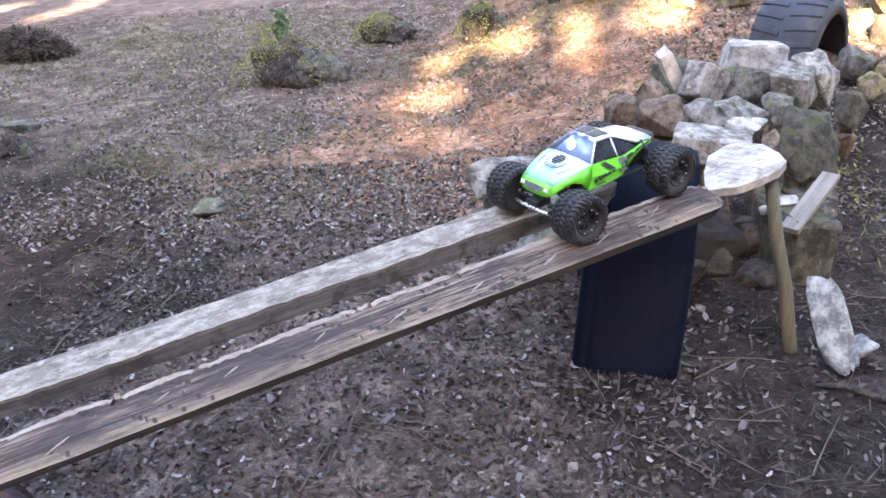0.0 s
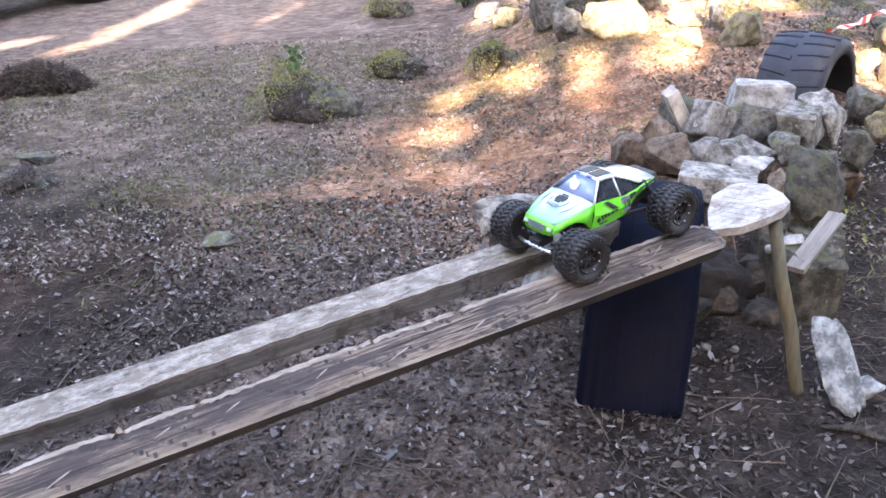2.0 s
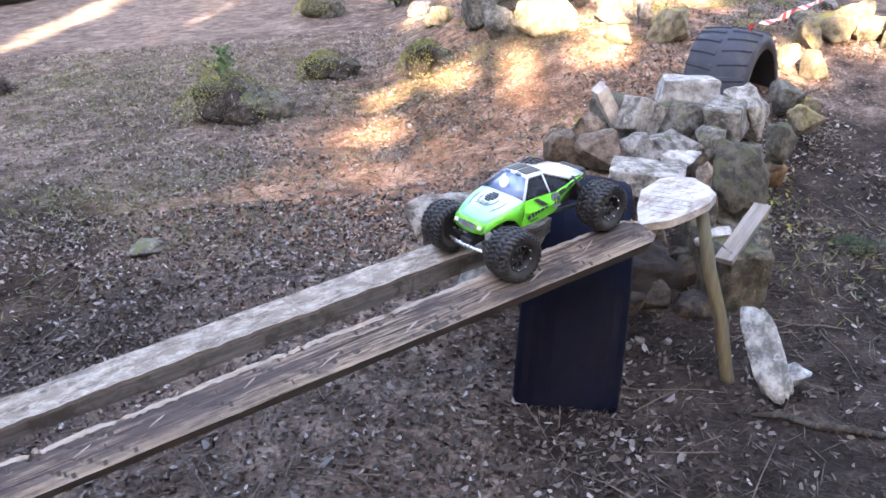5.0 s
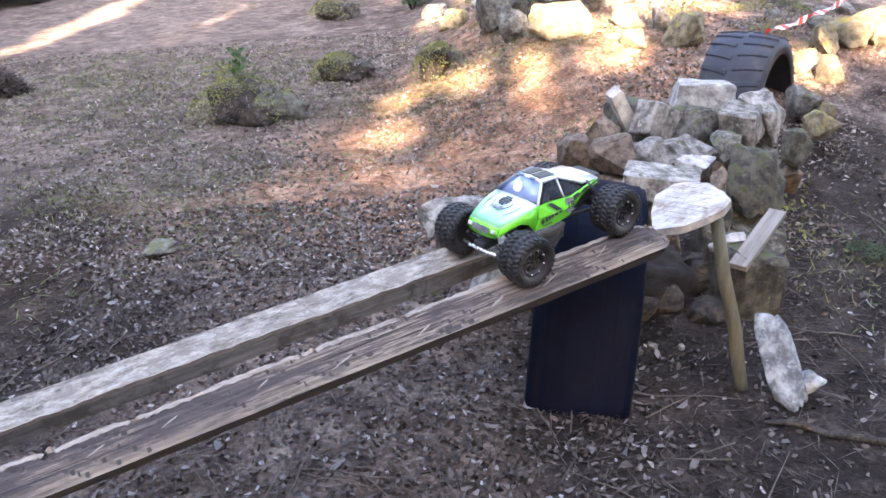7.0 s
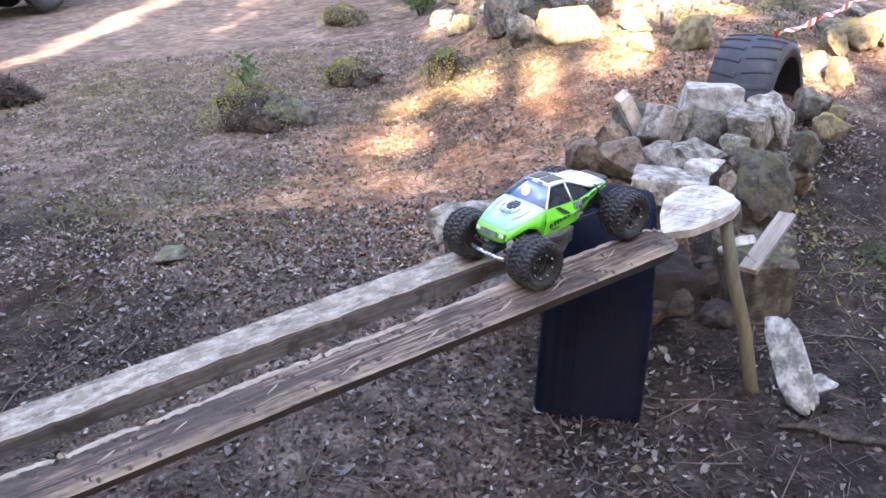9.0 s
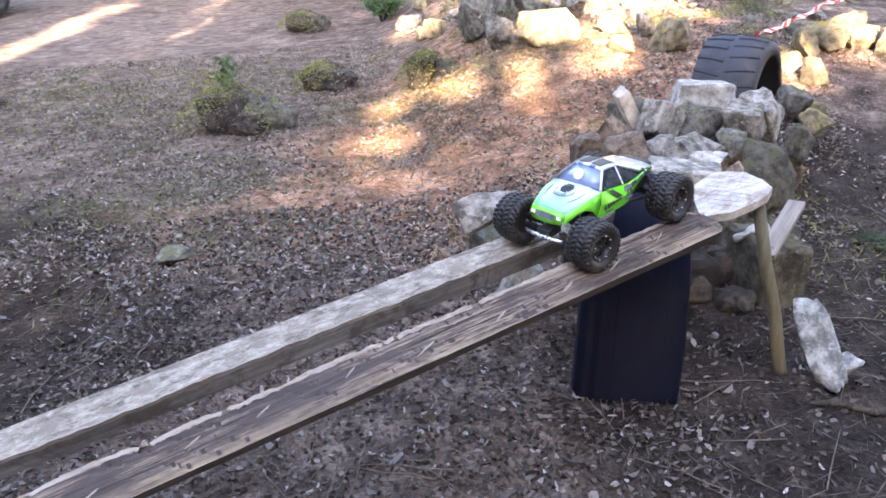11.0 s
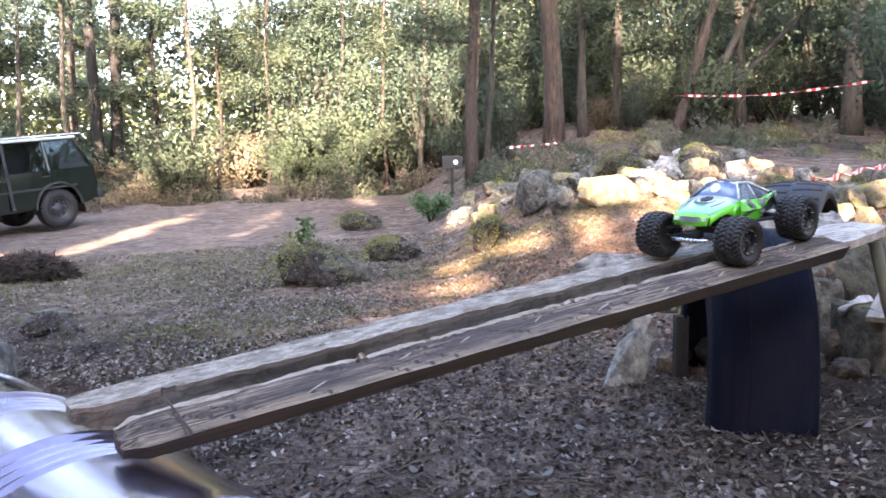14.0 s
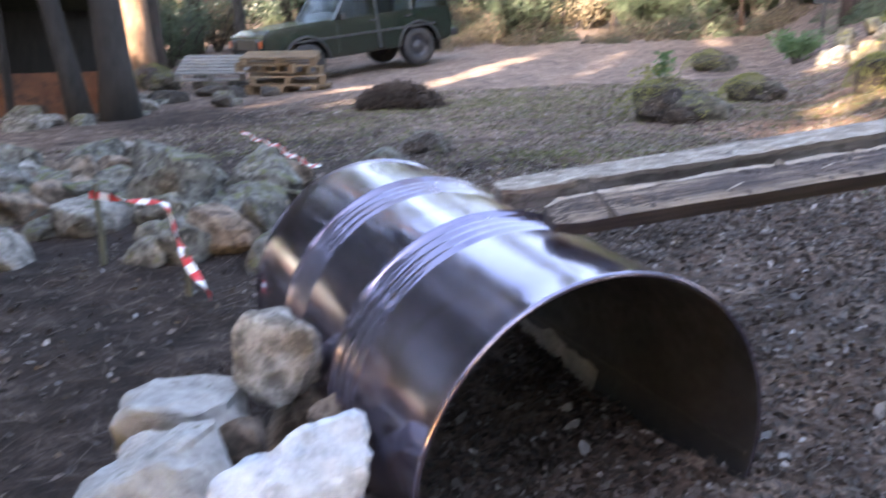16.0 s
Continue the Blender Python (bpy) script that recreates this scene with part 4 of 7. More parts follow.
def toy_truck(m):
    car = thing("toy_truck", m, "green and white radio-controlled toy truck with knobbly tyres on the ramp", "toy truck")
    hx = WB / 2
    for x, y, st in ((hx, TRACK / 2, -4), (hx, -TRACK / 2, -4), (-hx, TRACK / 2, 0), (-hx, -TRACK / 2, 0)):
        truck_wheel(car, x, y, st)
    # bonnet, five rows from the nose back
    nose, mid, cowl = [(0.192, 0.058, 0.122), (0.197, 0.03, 0.128), (0.199, 0, 0.129)], [(0.125, 0.074, 0.146), (0.127, 0.035, 0.154), (0.127, 0, 0.156)], [(0.050, 0.085, 0.163), (0.060, 0.045, 0.172), (0.064, 0, 0.174)]
    full = lambda half: half + flip_y(half[:-1])[::-1]
    lerp = lambda a, b, t: [tuple(Vector(p).lerp(Vector(q), t)) for p, q in zip(a, b)]
    part("bonnet", sheet([full(nose), full(lerp(nose, mid, 0.5)), full(mid), full(lerp(mid, cowl, 0.5)), full(cowl)]), CAR_FADE, car, "bonnet faded from green to pale blue", True)
    b = bmesh.new()
    for k, w in enumerate((0.018, 0.032, 0.036, 0.034, 0.022)):
        box(0.0055, w, 0.004, (0.118 - 0.0095 * k, 0, 0.1612 + 0.0021 * k), 0.001, Matrix.Rotation(radians(13), 4, "Y"), b)
    part("bonnet_louvre", b, CAR_BLACK, car, "black louvres on the bonnet")
    b = bmesh.new()
    for s in (1, -1):
        tube([(0.142, 0, 0.1535), (0.136, s * 0.020, 0.1548), (0.118, s * 0.030, 0.1590), (0.100, s * 0.030, 0.1632)], 0.0016, 5, b)
        tube([(0.155, s * 0.040, 0.1462), (0.125, s * 0.052, 0.1532), (0.090, s * 0.055, 0.1608)], 0.0014, 5, b)
    part("bonnet_outline", b, CAR_GREY, car, "thin dark painted outline")
    b = bmesh.new()
    for s in (1, -1):
        for k in range(3):
            box(0.004, 0.040 - 0.006 * k, 0.0015, (0.112 - 0.012 * k + 0.03, 0, 0.1575 - 0.0025 * k + 0.001), 0, Matrix.Rotation(radians(16), 4, "Y") @ Matrix.Rotation(radians(14 * s), 4, "Z"), b)
    part("bonnet_stripes", b, CAR_GREY, car)
    front = [(0.192, 0.058, 0.122), (0.198, 0.03, 0.128), (0.2, 0, 0.129)]
    chin = [(0.205, 0.053, 0.094), (0.212, 0.028, 0.093), (0.213, 0, 0.093)]
    part("nose_panel", sheet([full(front), full(lerp(front, chin, 0.5)), full(chin)]), CAR_GREEN, car, "", True)
    b = box(0.003, 0.062, 0.017, (0.2095, 0, 0.112), 0, Matrix.Rotation(radians(-20), 4, "Y"))
    for k in range(7):
        box(0.004, 0.003, 0.017, (0.211, -0.027 + 0.009 * k, 0.112), 0, Matrix.Rotation(radians(-20), 4, "Y"), b)
    part("grille", b, CAR_GREY, car, "grey-green mesh grille")
    for s in (1, -1):
        part("headlight", box(0.004, 0.014, 0.010, (0.2055, s * 0.045, 0.112), 0.001, Matrix.Rotation(radians(-20), 4, "Y")), STICKER, car, "pale sticker headlight")
    for s in (1, -1):
        yy = lambda pts: pts if s > 0 else flip_y(pts)
        top = yy([(0.192, 0.058, 0.122), (0.158, 0.067, 0.1345), (0.125, 0.0745, 0.146), (0.088, 0.080, 0.155), (0.050, 0.0855, 0.163)])
        low = yy([(0.204, 0.062, 0.097), (0.166, 0.075, 0.117), (0.130, 0.083, 0.1265), (0.100, 0.087, 0.118), (0.078, 0.0895, 0.094)])
        part("front_wing", sheet([top, lerp(top, low, 0.5), low]), CAR_GREEN, car, "", True)
        belt = yy([(0.050, 0.0855, 0.163), (0.0, 0.089, 0.162), (-0.05, 0.091, 0.161), (-0.09, 0.092, 0.161)])
        bulge = yy([(0.062, 0.092, 0.130), (0.0, 0.096, 0.130), (-0.05, 0.097, 0.132), (-0.092, 0.096, 0.138)])
        sill = yy([(0.078, 0.0895, 0.094), (0.0, 0.091, 0.096), (-0.05, 0.091, 0.101), (-0.082, 0.090, 0.108)])
        part("door_panel", sheet([belt, bulge, sill]), CAR_GREEN, car, "green side panel with dark graphics")
        q1 = yy([(-0.09, 0.092, 0.161), (-0.135, 0.088, 0.171), (-0.185, 0.080, 0.177), (-0.240, 0.068, 0.176)])
        q2 = yy([(-0.088, 0.094, 0.122), (-0.128, 0.090, 0.146), (-0.180, 0.082, 0.160), (-0.238, 0.070, 0.164)])
        part("rear_wing", sheet([q1, lerp(q1, q2, 0.5), q2]), CAR_GREEN, car, "", True)
        part("rear_stripe", sheet([yy([(-0.098, 0.0935, 0.160), (-0.165, 0.0855, 0.1715), (-0.243, 0.0695, 0.1745)]), yy([(-0.096, 0.0955, 0.146), (-0.165, 0.0865, 0.1655), (-0.243, 0.0705, 0.170)])], 0.001), CAR_BLACK, car)
        # graphics on the flank, unreadable lettering as bars
        b = bmesh.new()
        for k, (x, z, w, h, a) in enumerate(((0.050, 0.118, 0.016, 0.014, 30), (0.033, 0.122, 0.010, 0.018, 20), (0.020, 0.124, 0.010, 0.014, 24), (0.007, 0.126, 0.012, 0.012, 10), (-0.010, 0.128, 0.016, 0.010, 8), (-0.028, 0.130, 0.014, 0.007, 6), (0.03, 0.107, 0.045, 0.004, 4))):
            box(w * 0.8, 0.002, h * 0.75, (x, s * 0.0972, z), 0, Matrix.Rotation(radians(a), 4, "Y"), b)
        part("side_graphic", b, CAR_BLACK, car, "black lettering bars")
        part("side_flash", prism([(-0.012, 0.138), (0.018, 0.161), (-0.002, 0.161), (-0.04, 0.136)], 0.0022), CAR_BLACK, car).location = (0, s * 0.0965, 0)
        part("number_panel", prism([(-0.060, 0.118), (-0.060, 0.160), (-0.092, 0.160), (-0.092, 0.122)], 0.002), CAR_GREY, car, "grey number field").location = (0, s * 0.0968, 0)
        # cabin sides
        part("side_window", sheet([yy([(0.030, 0.0845, 0.164), (-0.02, 0.087, 0.1635), (-0.062, 0.089, 0.163)]), yy([(-0.012, 0.0655, 0.204), (-0.035, 0.0655, 0.207), (-0.066, 0.066, 0.207)])], 0.002), CAR_GLASS, car, "black side window")
        part("rear_quarter_window", sheet([yy([(-0.074, 0.0885, 0.163), (-0.11, 0.0855, 0.166), (-0.150, 0.080, 0.173)]), yy([(-0.076, 0.0665, 0.207), (-0.09, 0.0665, 0.202), (-0.12, 0.067, 0.190)])], 0.002), CAR_GLASS, car, "black rear quarter window")
        b = tube(yy([(0.050, 0.083, 0.164), (-0.008, 0.063, 0.208)]), 0.0045, 6)
        tube(yy([(-0.066, 0.0885, 0.162), (-0.070, 0.066, 0.209)]), 0.0035, 6, b)
        tube(yy([(-0.008, 0.063, 0.209), (-0.075, 0.0655, 0.211), (-0.165, 0.073, 0.180)]), 0.0045, 6, b)
        part("pillar", b, CAR_GREY if s < 0 else CAR_WHITE, car, "", True)
        part("window_sticker", prism([(-0.014, 0.174), (-0.044, 0.174), (-0.046, 0.186), (-0.018, 0.186)], 0.001), STICKER, car, "white mark on the window").matrix_local = Matrix.Translation((0, s * (0.0845 - 0.006), 0)) @ Matrix.Translation((0, 0, 0.18)) @ Matrix.Rotation(radians(27 * s), 4, "X") @ Matrix.Translation((0, 0, -0.18))
    part("windscreen", sheet([full([(0.046, 0.079, 0.165), (0.058, 0.042, 0.1725), (0.061, 0, 0.1745)]), full([(-0.006, 0.060, 0.207), (0.0, 0.035, 0.2115), (0.002, 0, 0.213)])], 0.002), CAR_SCREEN, car, "blue tinted windscreen", True)
    disc = tube([(0, 0, -0.002), (0, 0, 0.0015)], 0.0175, 28)
    ob = part("screen_disc", disc, STICKER, car, "round white sticker")
    ob.matrix_local = Matrix.Translation((0.0425, 0.002, 0.1968)) @ Matrix.Rotation(radians(52), 4, "Y")
    roof = [full([(-0.004, 0.062, 0.209), (0.0, 0.035, 0.2135), (0.002, 0, 0.215)]), full([(-0.04, 0.064, 0.2125), (-0.04, 0.035, 0.2165), (-0.04, 0, 0.2175)]), full([(-0.09, 0.065, 0.2095), (-0.09, 0.035, 0.2125), (-0.09, 0, 0.2135)])]
    part("roof", sheet(roof), CAR_WHITE, car, "", True)
    for s in (1, -1):
        part("roof_panel", box(0.062, 0.044, 0.0025, (-0.046, s * 0.0265, 0.2168), 0.001, Matrix.Rotation(radians(-3 * s), 4, "X")), CAR_OLIVE, car, "dark olive roof panel")
        part("roof_light", box(0.010, 0.022, 0.006, (-0.001, s * 0.027, 0.2155), 0.002), CAR_SCREEN, car)
    rear = [full([(-0.09, 0.066, 0.2085), (-0.09, 0.035, 0.2125), (-0.09, 0, 0.2135)]), full([(-0.165, 0.073, 0.181), (-0.165, 0.035, 0.186), (-0.165, 0, 0.187)]), full([(-0.243, 0.068, 0.178), (-0.245, 0.035, 0.181), (-0.246, 0, 0.1815)])]
    part("rear_deck", sheet(rear), CAR_WHITE, car, "", True)
    # running gear
    part("chassis", box(0.25, 0.085, 0.022, (-0.01, 0, 0.078), 0.006), CAR_BLACK, car)
    part("inner_tub", box(0.24, 0.12, 0.05, (-0.045, 0, 0.115), 0.012), CAR_BLACK, car)
    part("motor_cover", box(0.08, 0.09, 0.04, (-0.165, 0, 0.125), 0.01), CAR_BLACK, car)
    part("rear_axle", tube([(-hx, -0.10, WR), (-hx, -0.02, WR), (-hx, 0.0, WR), (-hx, 0.03, WR), (-hx, 0.10, WR)], [0.010, 0.012, 0.022, 0.014, 0.010], 12), CAR_BLACK, car, "", True)
    part("front_axle", tube([(hx, -0.10, WR), (hx, 0.10, WR)], 0.005, 8), CHROME, car)
    for s in (1, -1):
        b = tube([(hx + 0.02, s * 0.035, 0.075), (hx, s * 0.100, 0.062)], 0.005, 6)
        tube([(hx - 0.03, s * 0.035, 0.075), (hx, s * 0.100, 0.062)], 0.005, 6, b)
        tube([(hx - 0.01, s * 0.040, 0.103), (hx, s * 0.098, 0.088)], 0.004, 6, b)
        part("suspension_arm", b, CAR_BLACK, car)
        shock(car, (hx - 0.025, s * 0.055, 0.135), (hx - 0.004, s * 0.092, 0.066))
        shock(car, (-hx + 0.055, s * 0.070, 0.155), (-hx + 0.012, s * 0.082, 0.074))
        part("trailing_arm", tube([(-0.04, s * 0.06, 0.078), (-0.11, s * 0.075, 0.074), (-hx, s * 0.085, 0.068)], 0.0055, 8), CAR_BLACK, car)
    b = tube([(0.214, -0.062, 0.070), (0.217, -0.03, 0.069), (0.217, 0.03, 0.069), (0.214, 0.062, 0.070)], 0.0052, 10)
    part("front_bumper", b, CHROME, car, "silver tube bumper", True)
    part("bumper_mount", box(0.05, 0.042, 0.020, (0.192, 0, 0.078), 0.004), CAR_BLACK, car)
    txt = bpy.data.curves.new("number", "FONT")
    txt.body, txt.size, txt.extrude, txt.align_x = "18", 0.030, 0.0006, "CENTER"
    for s in (1, -1):
        me = bpy.data.meshes.new_from_object(bpy.data.objects.new("tmp_text", txt))
        me.materials.append(CAR_BLACK)
        ob = new("number", me)
        ob.parent = car
        ob.matrix_local = Matrix.Translation((-0.076, s * 0.0985, 0.130)) @ pose(0, 0, 0, 90, 0, 180 if s > 0 else 0)
    # the shell sits low over the wheels
    shell = {"bonnet", "bonnet_louvre", "bonnet_outline", "bonnet_stripes", "nose_panel", "grille", "headlight", "front_wing", "door_panel", "rear_wing", "rear_stripe", "side_graphic", "side_window",
             "rear_quarter_window", "pillar", "windscreen", "roof", "roof_panel", "roof_light", "rear_deck", "side_flash", "number_panel", "window_sticker", "screen_disc", "number"}
    def drop(q):
        x = 0.19 + (q[0] - 0.19) * 0.83
        z = 0.1 + (q[2] - 0.1) * (0.95 if q[2] > 0.1 else 1.0) + 0.015 - 0.116 * max(0.0, 0.19 - x)
        return Vector((x, q[1] * (0.96 - 0.24 * smooth((q[2] - 0.135) / 0.065) * smooth((0.10 - abs(q[0] + 0.03)) / 0.06)), z))
    for ob in car.children:
        if ob.name.split(".")[0] in shell:
            m = ob.matrix_basis.copy()
            for v in ob.data.vertices:
                v.co = m.inverted() @ drop(m @ v.co)
    return car


fl, fr = Vector((0.375, 1.957, 0.765)), Vector((0.212, 2.172, 0.775))
fwd = Vector((-0.785, -0.600, -0.150)).normalized()
lft = (fl - fr).normalized()
upv = fwd.cross(lft).normalized()
lft = upv.cross(fwd).normalized()
hub = (fl + fr) / 2 - fwd * WB / 2 - upv * WR
toy_truck(Matrix.Translation(hub) @ Matrix((fwd, lft, upv)).transposed().to_4x4())

# ---- rocks ----
def rock_mesh(seed, material, angular=0.5, sub=3, lump=0.28):
    """A broken limestone lump about 1 across: a hull with blunt edges and a pitted skin."""
    r = random.Random(seed * 7 + 1)
    b = bmesh.new()
    for _ in range(int(30 - 17 * angular)):
        p = Vector((r.uniform(-1, 1), r.uniform(-1, 1), r.uniform(-1, 1)))
        p = p.normalized() * max(abs(p.x), abs(p.y), abs(p.z)) ** 0.25 * r.uniform(0.8, 1.0)
        k = max(abs(p.x), abs(p.y), abs(p.z)) / p.length
        b.verts.new(p / (k * angular + (1 - angular)) * 0.5)
    bmesh.ops.convex_hull(b, input=b.verts)
    bmesh.ops.delete(b, geom=[v for v in b.verts if not v.link_faces], context="VERTS")
    bmesh.ops.bevel(b, geom=b.edges[:], offset=0.018 + 0.03 * (1 - angular), segments=1, affect="EDGES", profile=0.6, clamp_overlap=True)
    bmesh.ops.triangulate(b, faces=b.faces)
    for _ in range(2 if sub < 4 else 3):
        long = [e for e in b.edges if e.calc_length() > (0.13 if sub < 4 else 0.06)]
        bmesh.ops.subdivide_edges(b, edges=long, cuts=1, use_grid_fill=True)
        bmesh.ops.triangulate(b, faces=b.faces)
    bmesh.ops.recalc_face_normals(b, faces=b.faces)
    b.normal_update()
    for v in b.verts:
        p = v.co
        v.co = p + v.normal * (0.085 * fbm(p.x * 2.4 + seed, p.y * 2.4, p.z * 2.4, 3) + 0.075 * fbm(p.x * 6, p.y * 6 + seed, p.z * 6, 3))
    me = mesh_of(b, material, True, "rock")
    me.set_sharp_from_angle(angle=radians(24))
    return me


def block_mesh(seed, material):
    """A squared, split stone about 1 across."""
    r = random.Random(seed * 3 + 2)
    b = bmesh.new()
    bmesh.ops.create_cube(b, size=1.0)
    for v in b.verts:
        v.co += Vector((r.uniform(-0.13, 0.10), r.uniform(-0.13, 0.10), r.uniform(-0.10, 0.06)))
    bmesh.ops.bevel(b, geom=b.edges[:], offset=0.05, segments=1, affect="EDGES", clamp_overlap=True)
    bmesh.ops.triangulate(b, faces=b.faces)
    for _ in range(3):
        bmesh.ops.subdivide_edges(b, edges=[e for e in b.edges if e.calc_length() > 0.14], cuts=1, use_grid_fill=True)
        bmesh.ops.triangulate(b, faces=b.faces)
    bmesh.ops.recalc_face_normals(b, faces=b.faces)
    b.normal_update()
    for v in b.verts:
        q = v.co
        v.co = q + v.normal * (0.05 * fbm(q.x * 2.2 + seed, q.y * 2.2, q.z * 2.2, 3) + 0.045 * fbm(q.x * 7, q.y * 7 + seed, q.z * 7, 3))
    me = mesh_of(b, material, True, "rock")
    me.set_sharp_from_angle(angle=radians(24))
    return me


ROCKS = {}


def rock(x, y, size, material, seed, turn=(0, 0, 0), z=None, sink=0.25, label="", angular=0.5, group="", name="rock", sub=3, shape="rock"):
    """size: width, depth, height; z: of its foot, or the ground. sink: the share of it that is under its foot; None: it rests on stones of its own below."""
    key = (seed % 9, material.name, angular, sub, shape)
    if key not in ROCKS:
        ROCKS[key] = block_mesh(seed % 9 + 1, material) if shape == "block" else rock_mesh(seed % 9 + 1, material, angular, sub)
    ob = new(name, ROCKS[key])
    foot = ground_at(x, y) if z is None else z
    up = size[2] * 0.5 if sink is None else size[2] * (0.5 - sink) * 0.86
    ob.matrix_world = Matrix.Translation((x, y, foot + up)) @ pose(0, 0, 0, *turn) @ Matrix.Diagonal((*size, 1))
    g = ground_at(x, y)
    if sink is None and foot > g + 0.04:
        h = foot - g + 0.10
        rock(x, y + 0.03, (max(size[0] * 0.95, 0.2), max(size[1], 0.2), h), (LIME_MOSSY, LIME_BROWN)[seed % 2], seed + 4, (0, 0, seed * 50), z=g - 0.04, sink=0.0, label="dark limestone rock low in the ridge", angular=0.6, group=group)
    return tagged(ob, label or "grey limestone rock lying on the ground", "rock", group)


LIME_DARK = rock_material("stone_dark_brown", (0.022, 0.018, 0.015), (0.085, 0.068, 0.055), (0.03, 0.032, 0.014), 0.2, (0.11, 0.095, 0.08))
LIME_SMOOTH = rock_material("limestone_split_face", (0.27, 0.27, 0.265), (0.43, 0.435, 0.43), (0.10, 0.10, 0.06), 0.08, (0.47, 0.48, 0.475))
LIME_BLUE = rock_material("limestone_bluish_white", (0.36, 0.39, 0.43), (0.58, 0.62, 0.67), (0.20, 0.20, 0.19), 0.05, (0.64, 0.68, 0.72))
LIME_CHALK = rock_material("chalky_white_stone", (0.15, 0.17, 0.185), (0.46, 0.52, 0.55), (0.10, 0.11, 0.10), 0.0, (0.52, 0.58, 0.61))
LIME_DAMP = rock_material("limestone_damp_mossy", (0.034, 0.032, 0.025), (0.135, 0.130, 0.104), (0.080, 0.086, 0.034), 0.5, (0.22, 0.21, 0.18))
# near-black earth: the shade below the slab is part of this colour
EARTH = surface("shaded_earth_bank", (0.008, 0.006, 0.005), (0.034, 0.025, 0.021), 14, 0.95, bumps=0.8, dist=0.012)
# ridge of stones behind the slab
G1 = "stones of the ridge"
rock(1.595, 4.25, (0.32, 0.25, 0.15), LIME_WHITE, 2, (0, 3, -10), z=0.61, sink=None, label="pale square limestone block on top of the ridge", angular=0.9, group=G1, shape="block")
rock(1.12, 4.02, (0.075, 0.06, 0.30), LIME_SMOOTH, 1, (0, -30, 10), z=0.49, sink=None, label="narrow pale stone leaning on the ridge", angular=0.9, group=G1, shape="block")
rock(1.24, 3.95, (0.16, 0.14, 0.17), LIME, 4, (0, 28, 30), z=0.54, sink=None, label="grey stone wedged on the ridge", angular=0.9, group=G1, shape="block")
rock(1.50, 4.12, (0.39, 0.27, 0.20), LIME_MOSSY, 5, (0, 0, 20), z=0.48, sink=None, label="grey mossy stone under the pale block", angular=0.6, group=G1, shape="rock")
rock(1.77, 4.00, (0.31, 0.26, 0.31), LIME, 6, (10, 12, 30), z=0.48, sink=None, label="grey-white limestone rock on the ridge", angular=0.9, group=G1, shape="rock")
rock(1.64, 3.88, (0.19, 0.16, 0.16), LIME, 7, (0, -10, 50), z=0.54, sink=None, label="pale limestone rock on the ridge", angular=0.9, group=G1, shape="block")
rock(1.30, 3.45, (0.18, 0.16, 0.14), LIME_WHITE, 8, (0, 12, 50), z=0.47, sink=None, label="small white stone on the ridge", angular=0.9, group=G1, shape="rock")
rock(1.33, 3.68, (0.35, 0.27, 0.13), LIME, 9, (0, -6, 10), z=0.50, sink=None, label="flat pale limestone rock on the ridge", angular=0.9, group=G1, shape="rock")
rock(1.15, 3.60, (0.21, 0.17, 0.22), LIME, 10, (0, 0, 120), z=0.43, sink=None, label="grey limestone rock on the ridge", angular=0.9, group=G1, shape="rock")
rock(1.53, 3.75, (0.21, 0.18, 0.15), LIME_MOSSY, 11, (0, 0, 70), z=0.48, sink=None, label="mossy stone in the ridge", angular=0.6, group=G1, shape="rock")
rock(1.50, 3.32, (0.30, 0.25, 0.36), LIME_DAMP, 12, (0, 14, 15), z=0.32, sink=None, label="big mossy damp boulder at the ridge foot", angular=0.6, group=G1, shape="rock")
rock(1.87, 3.75, (0.18, 0.16, 0.22), LIME_DAMP, 13, (0, 0, 45), z=0.42, sink=None, label="dark mossy stone beside the ridge", angular=0.6, group=G1, shape="rock")
rock(2.20, 4.20, (0.23, 0.20, 0.20), LIME_GOLD, 14, (0, 0, 45), z=0.42, sink=None, label="yellowish stone beside the old tyre", angular=0.9, group=G1, shape="rock")
rock(2.25, 4.55, (0.23, 0.19, 0.23), LIME_MOSSY, 15, (0, 0, 90), z=0.47, sink=None, label="mossy stone beside the old tyre", angular=0.6, group=G1, shape="rock")
rock(1.30, 3.18, (0.11, 0.09, 0.11), LIME_BROWN, 16, (0, 0, 80), z=0.51, sink=None, label="small brown stone on the ridge", angular=0.9, group=G1, shape="rock")
rock(1.04, 3.08, (0.27, 0.23, 0.10), LIME, 17, (0, 5, -15), z=0.55, sink=None, label="flat grey limestone rock behind the slab", angular=0.9, group=G1, shape="block")
rock(0.92, 3.85, (0.27, 0.23, 0.27), LIME_BROWN, 18, (0, 0, 200), z=0.43, sink=None, label="earthy brown rock in the bank", angular=0.9, group=G1, shape="rock")
rock(0.98, 3.60, (0.25, 0.22, 0.23), LIME_BROWN, 19, (0, 0, 100), z=0.44, sink=None, label="earthy brown rock in the bank", angular=0.9, group=G1, shape="rock")
rock(0.81, 3.70, (0.17, 0.15, 0.17), LIME_BROWN, 20, (0, 0, 10), z=0.47, sink=None, label="earthy brown rock in the bank", angular=0.9, group=G1, shape="rock")
rock(1.22, 4.27, (0.42, 0.34, 0.30), LIME_DAMP, 4, (0, 0, 60), z=0.44, sink=0.1, label="dark mossy rock in the bank", group=G1)
rock(1.305, 2.84, (0.20, 0.24, 0.40), LIME_DAMP, 5, (0, 0, 10), z=0.06, sink=0.0, label="mossy block under the slab", angular=0.9, group=G1, shape="block")
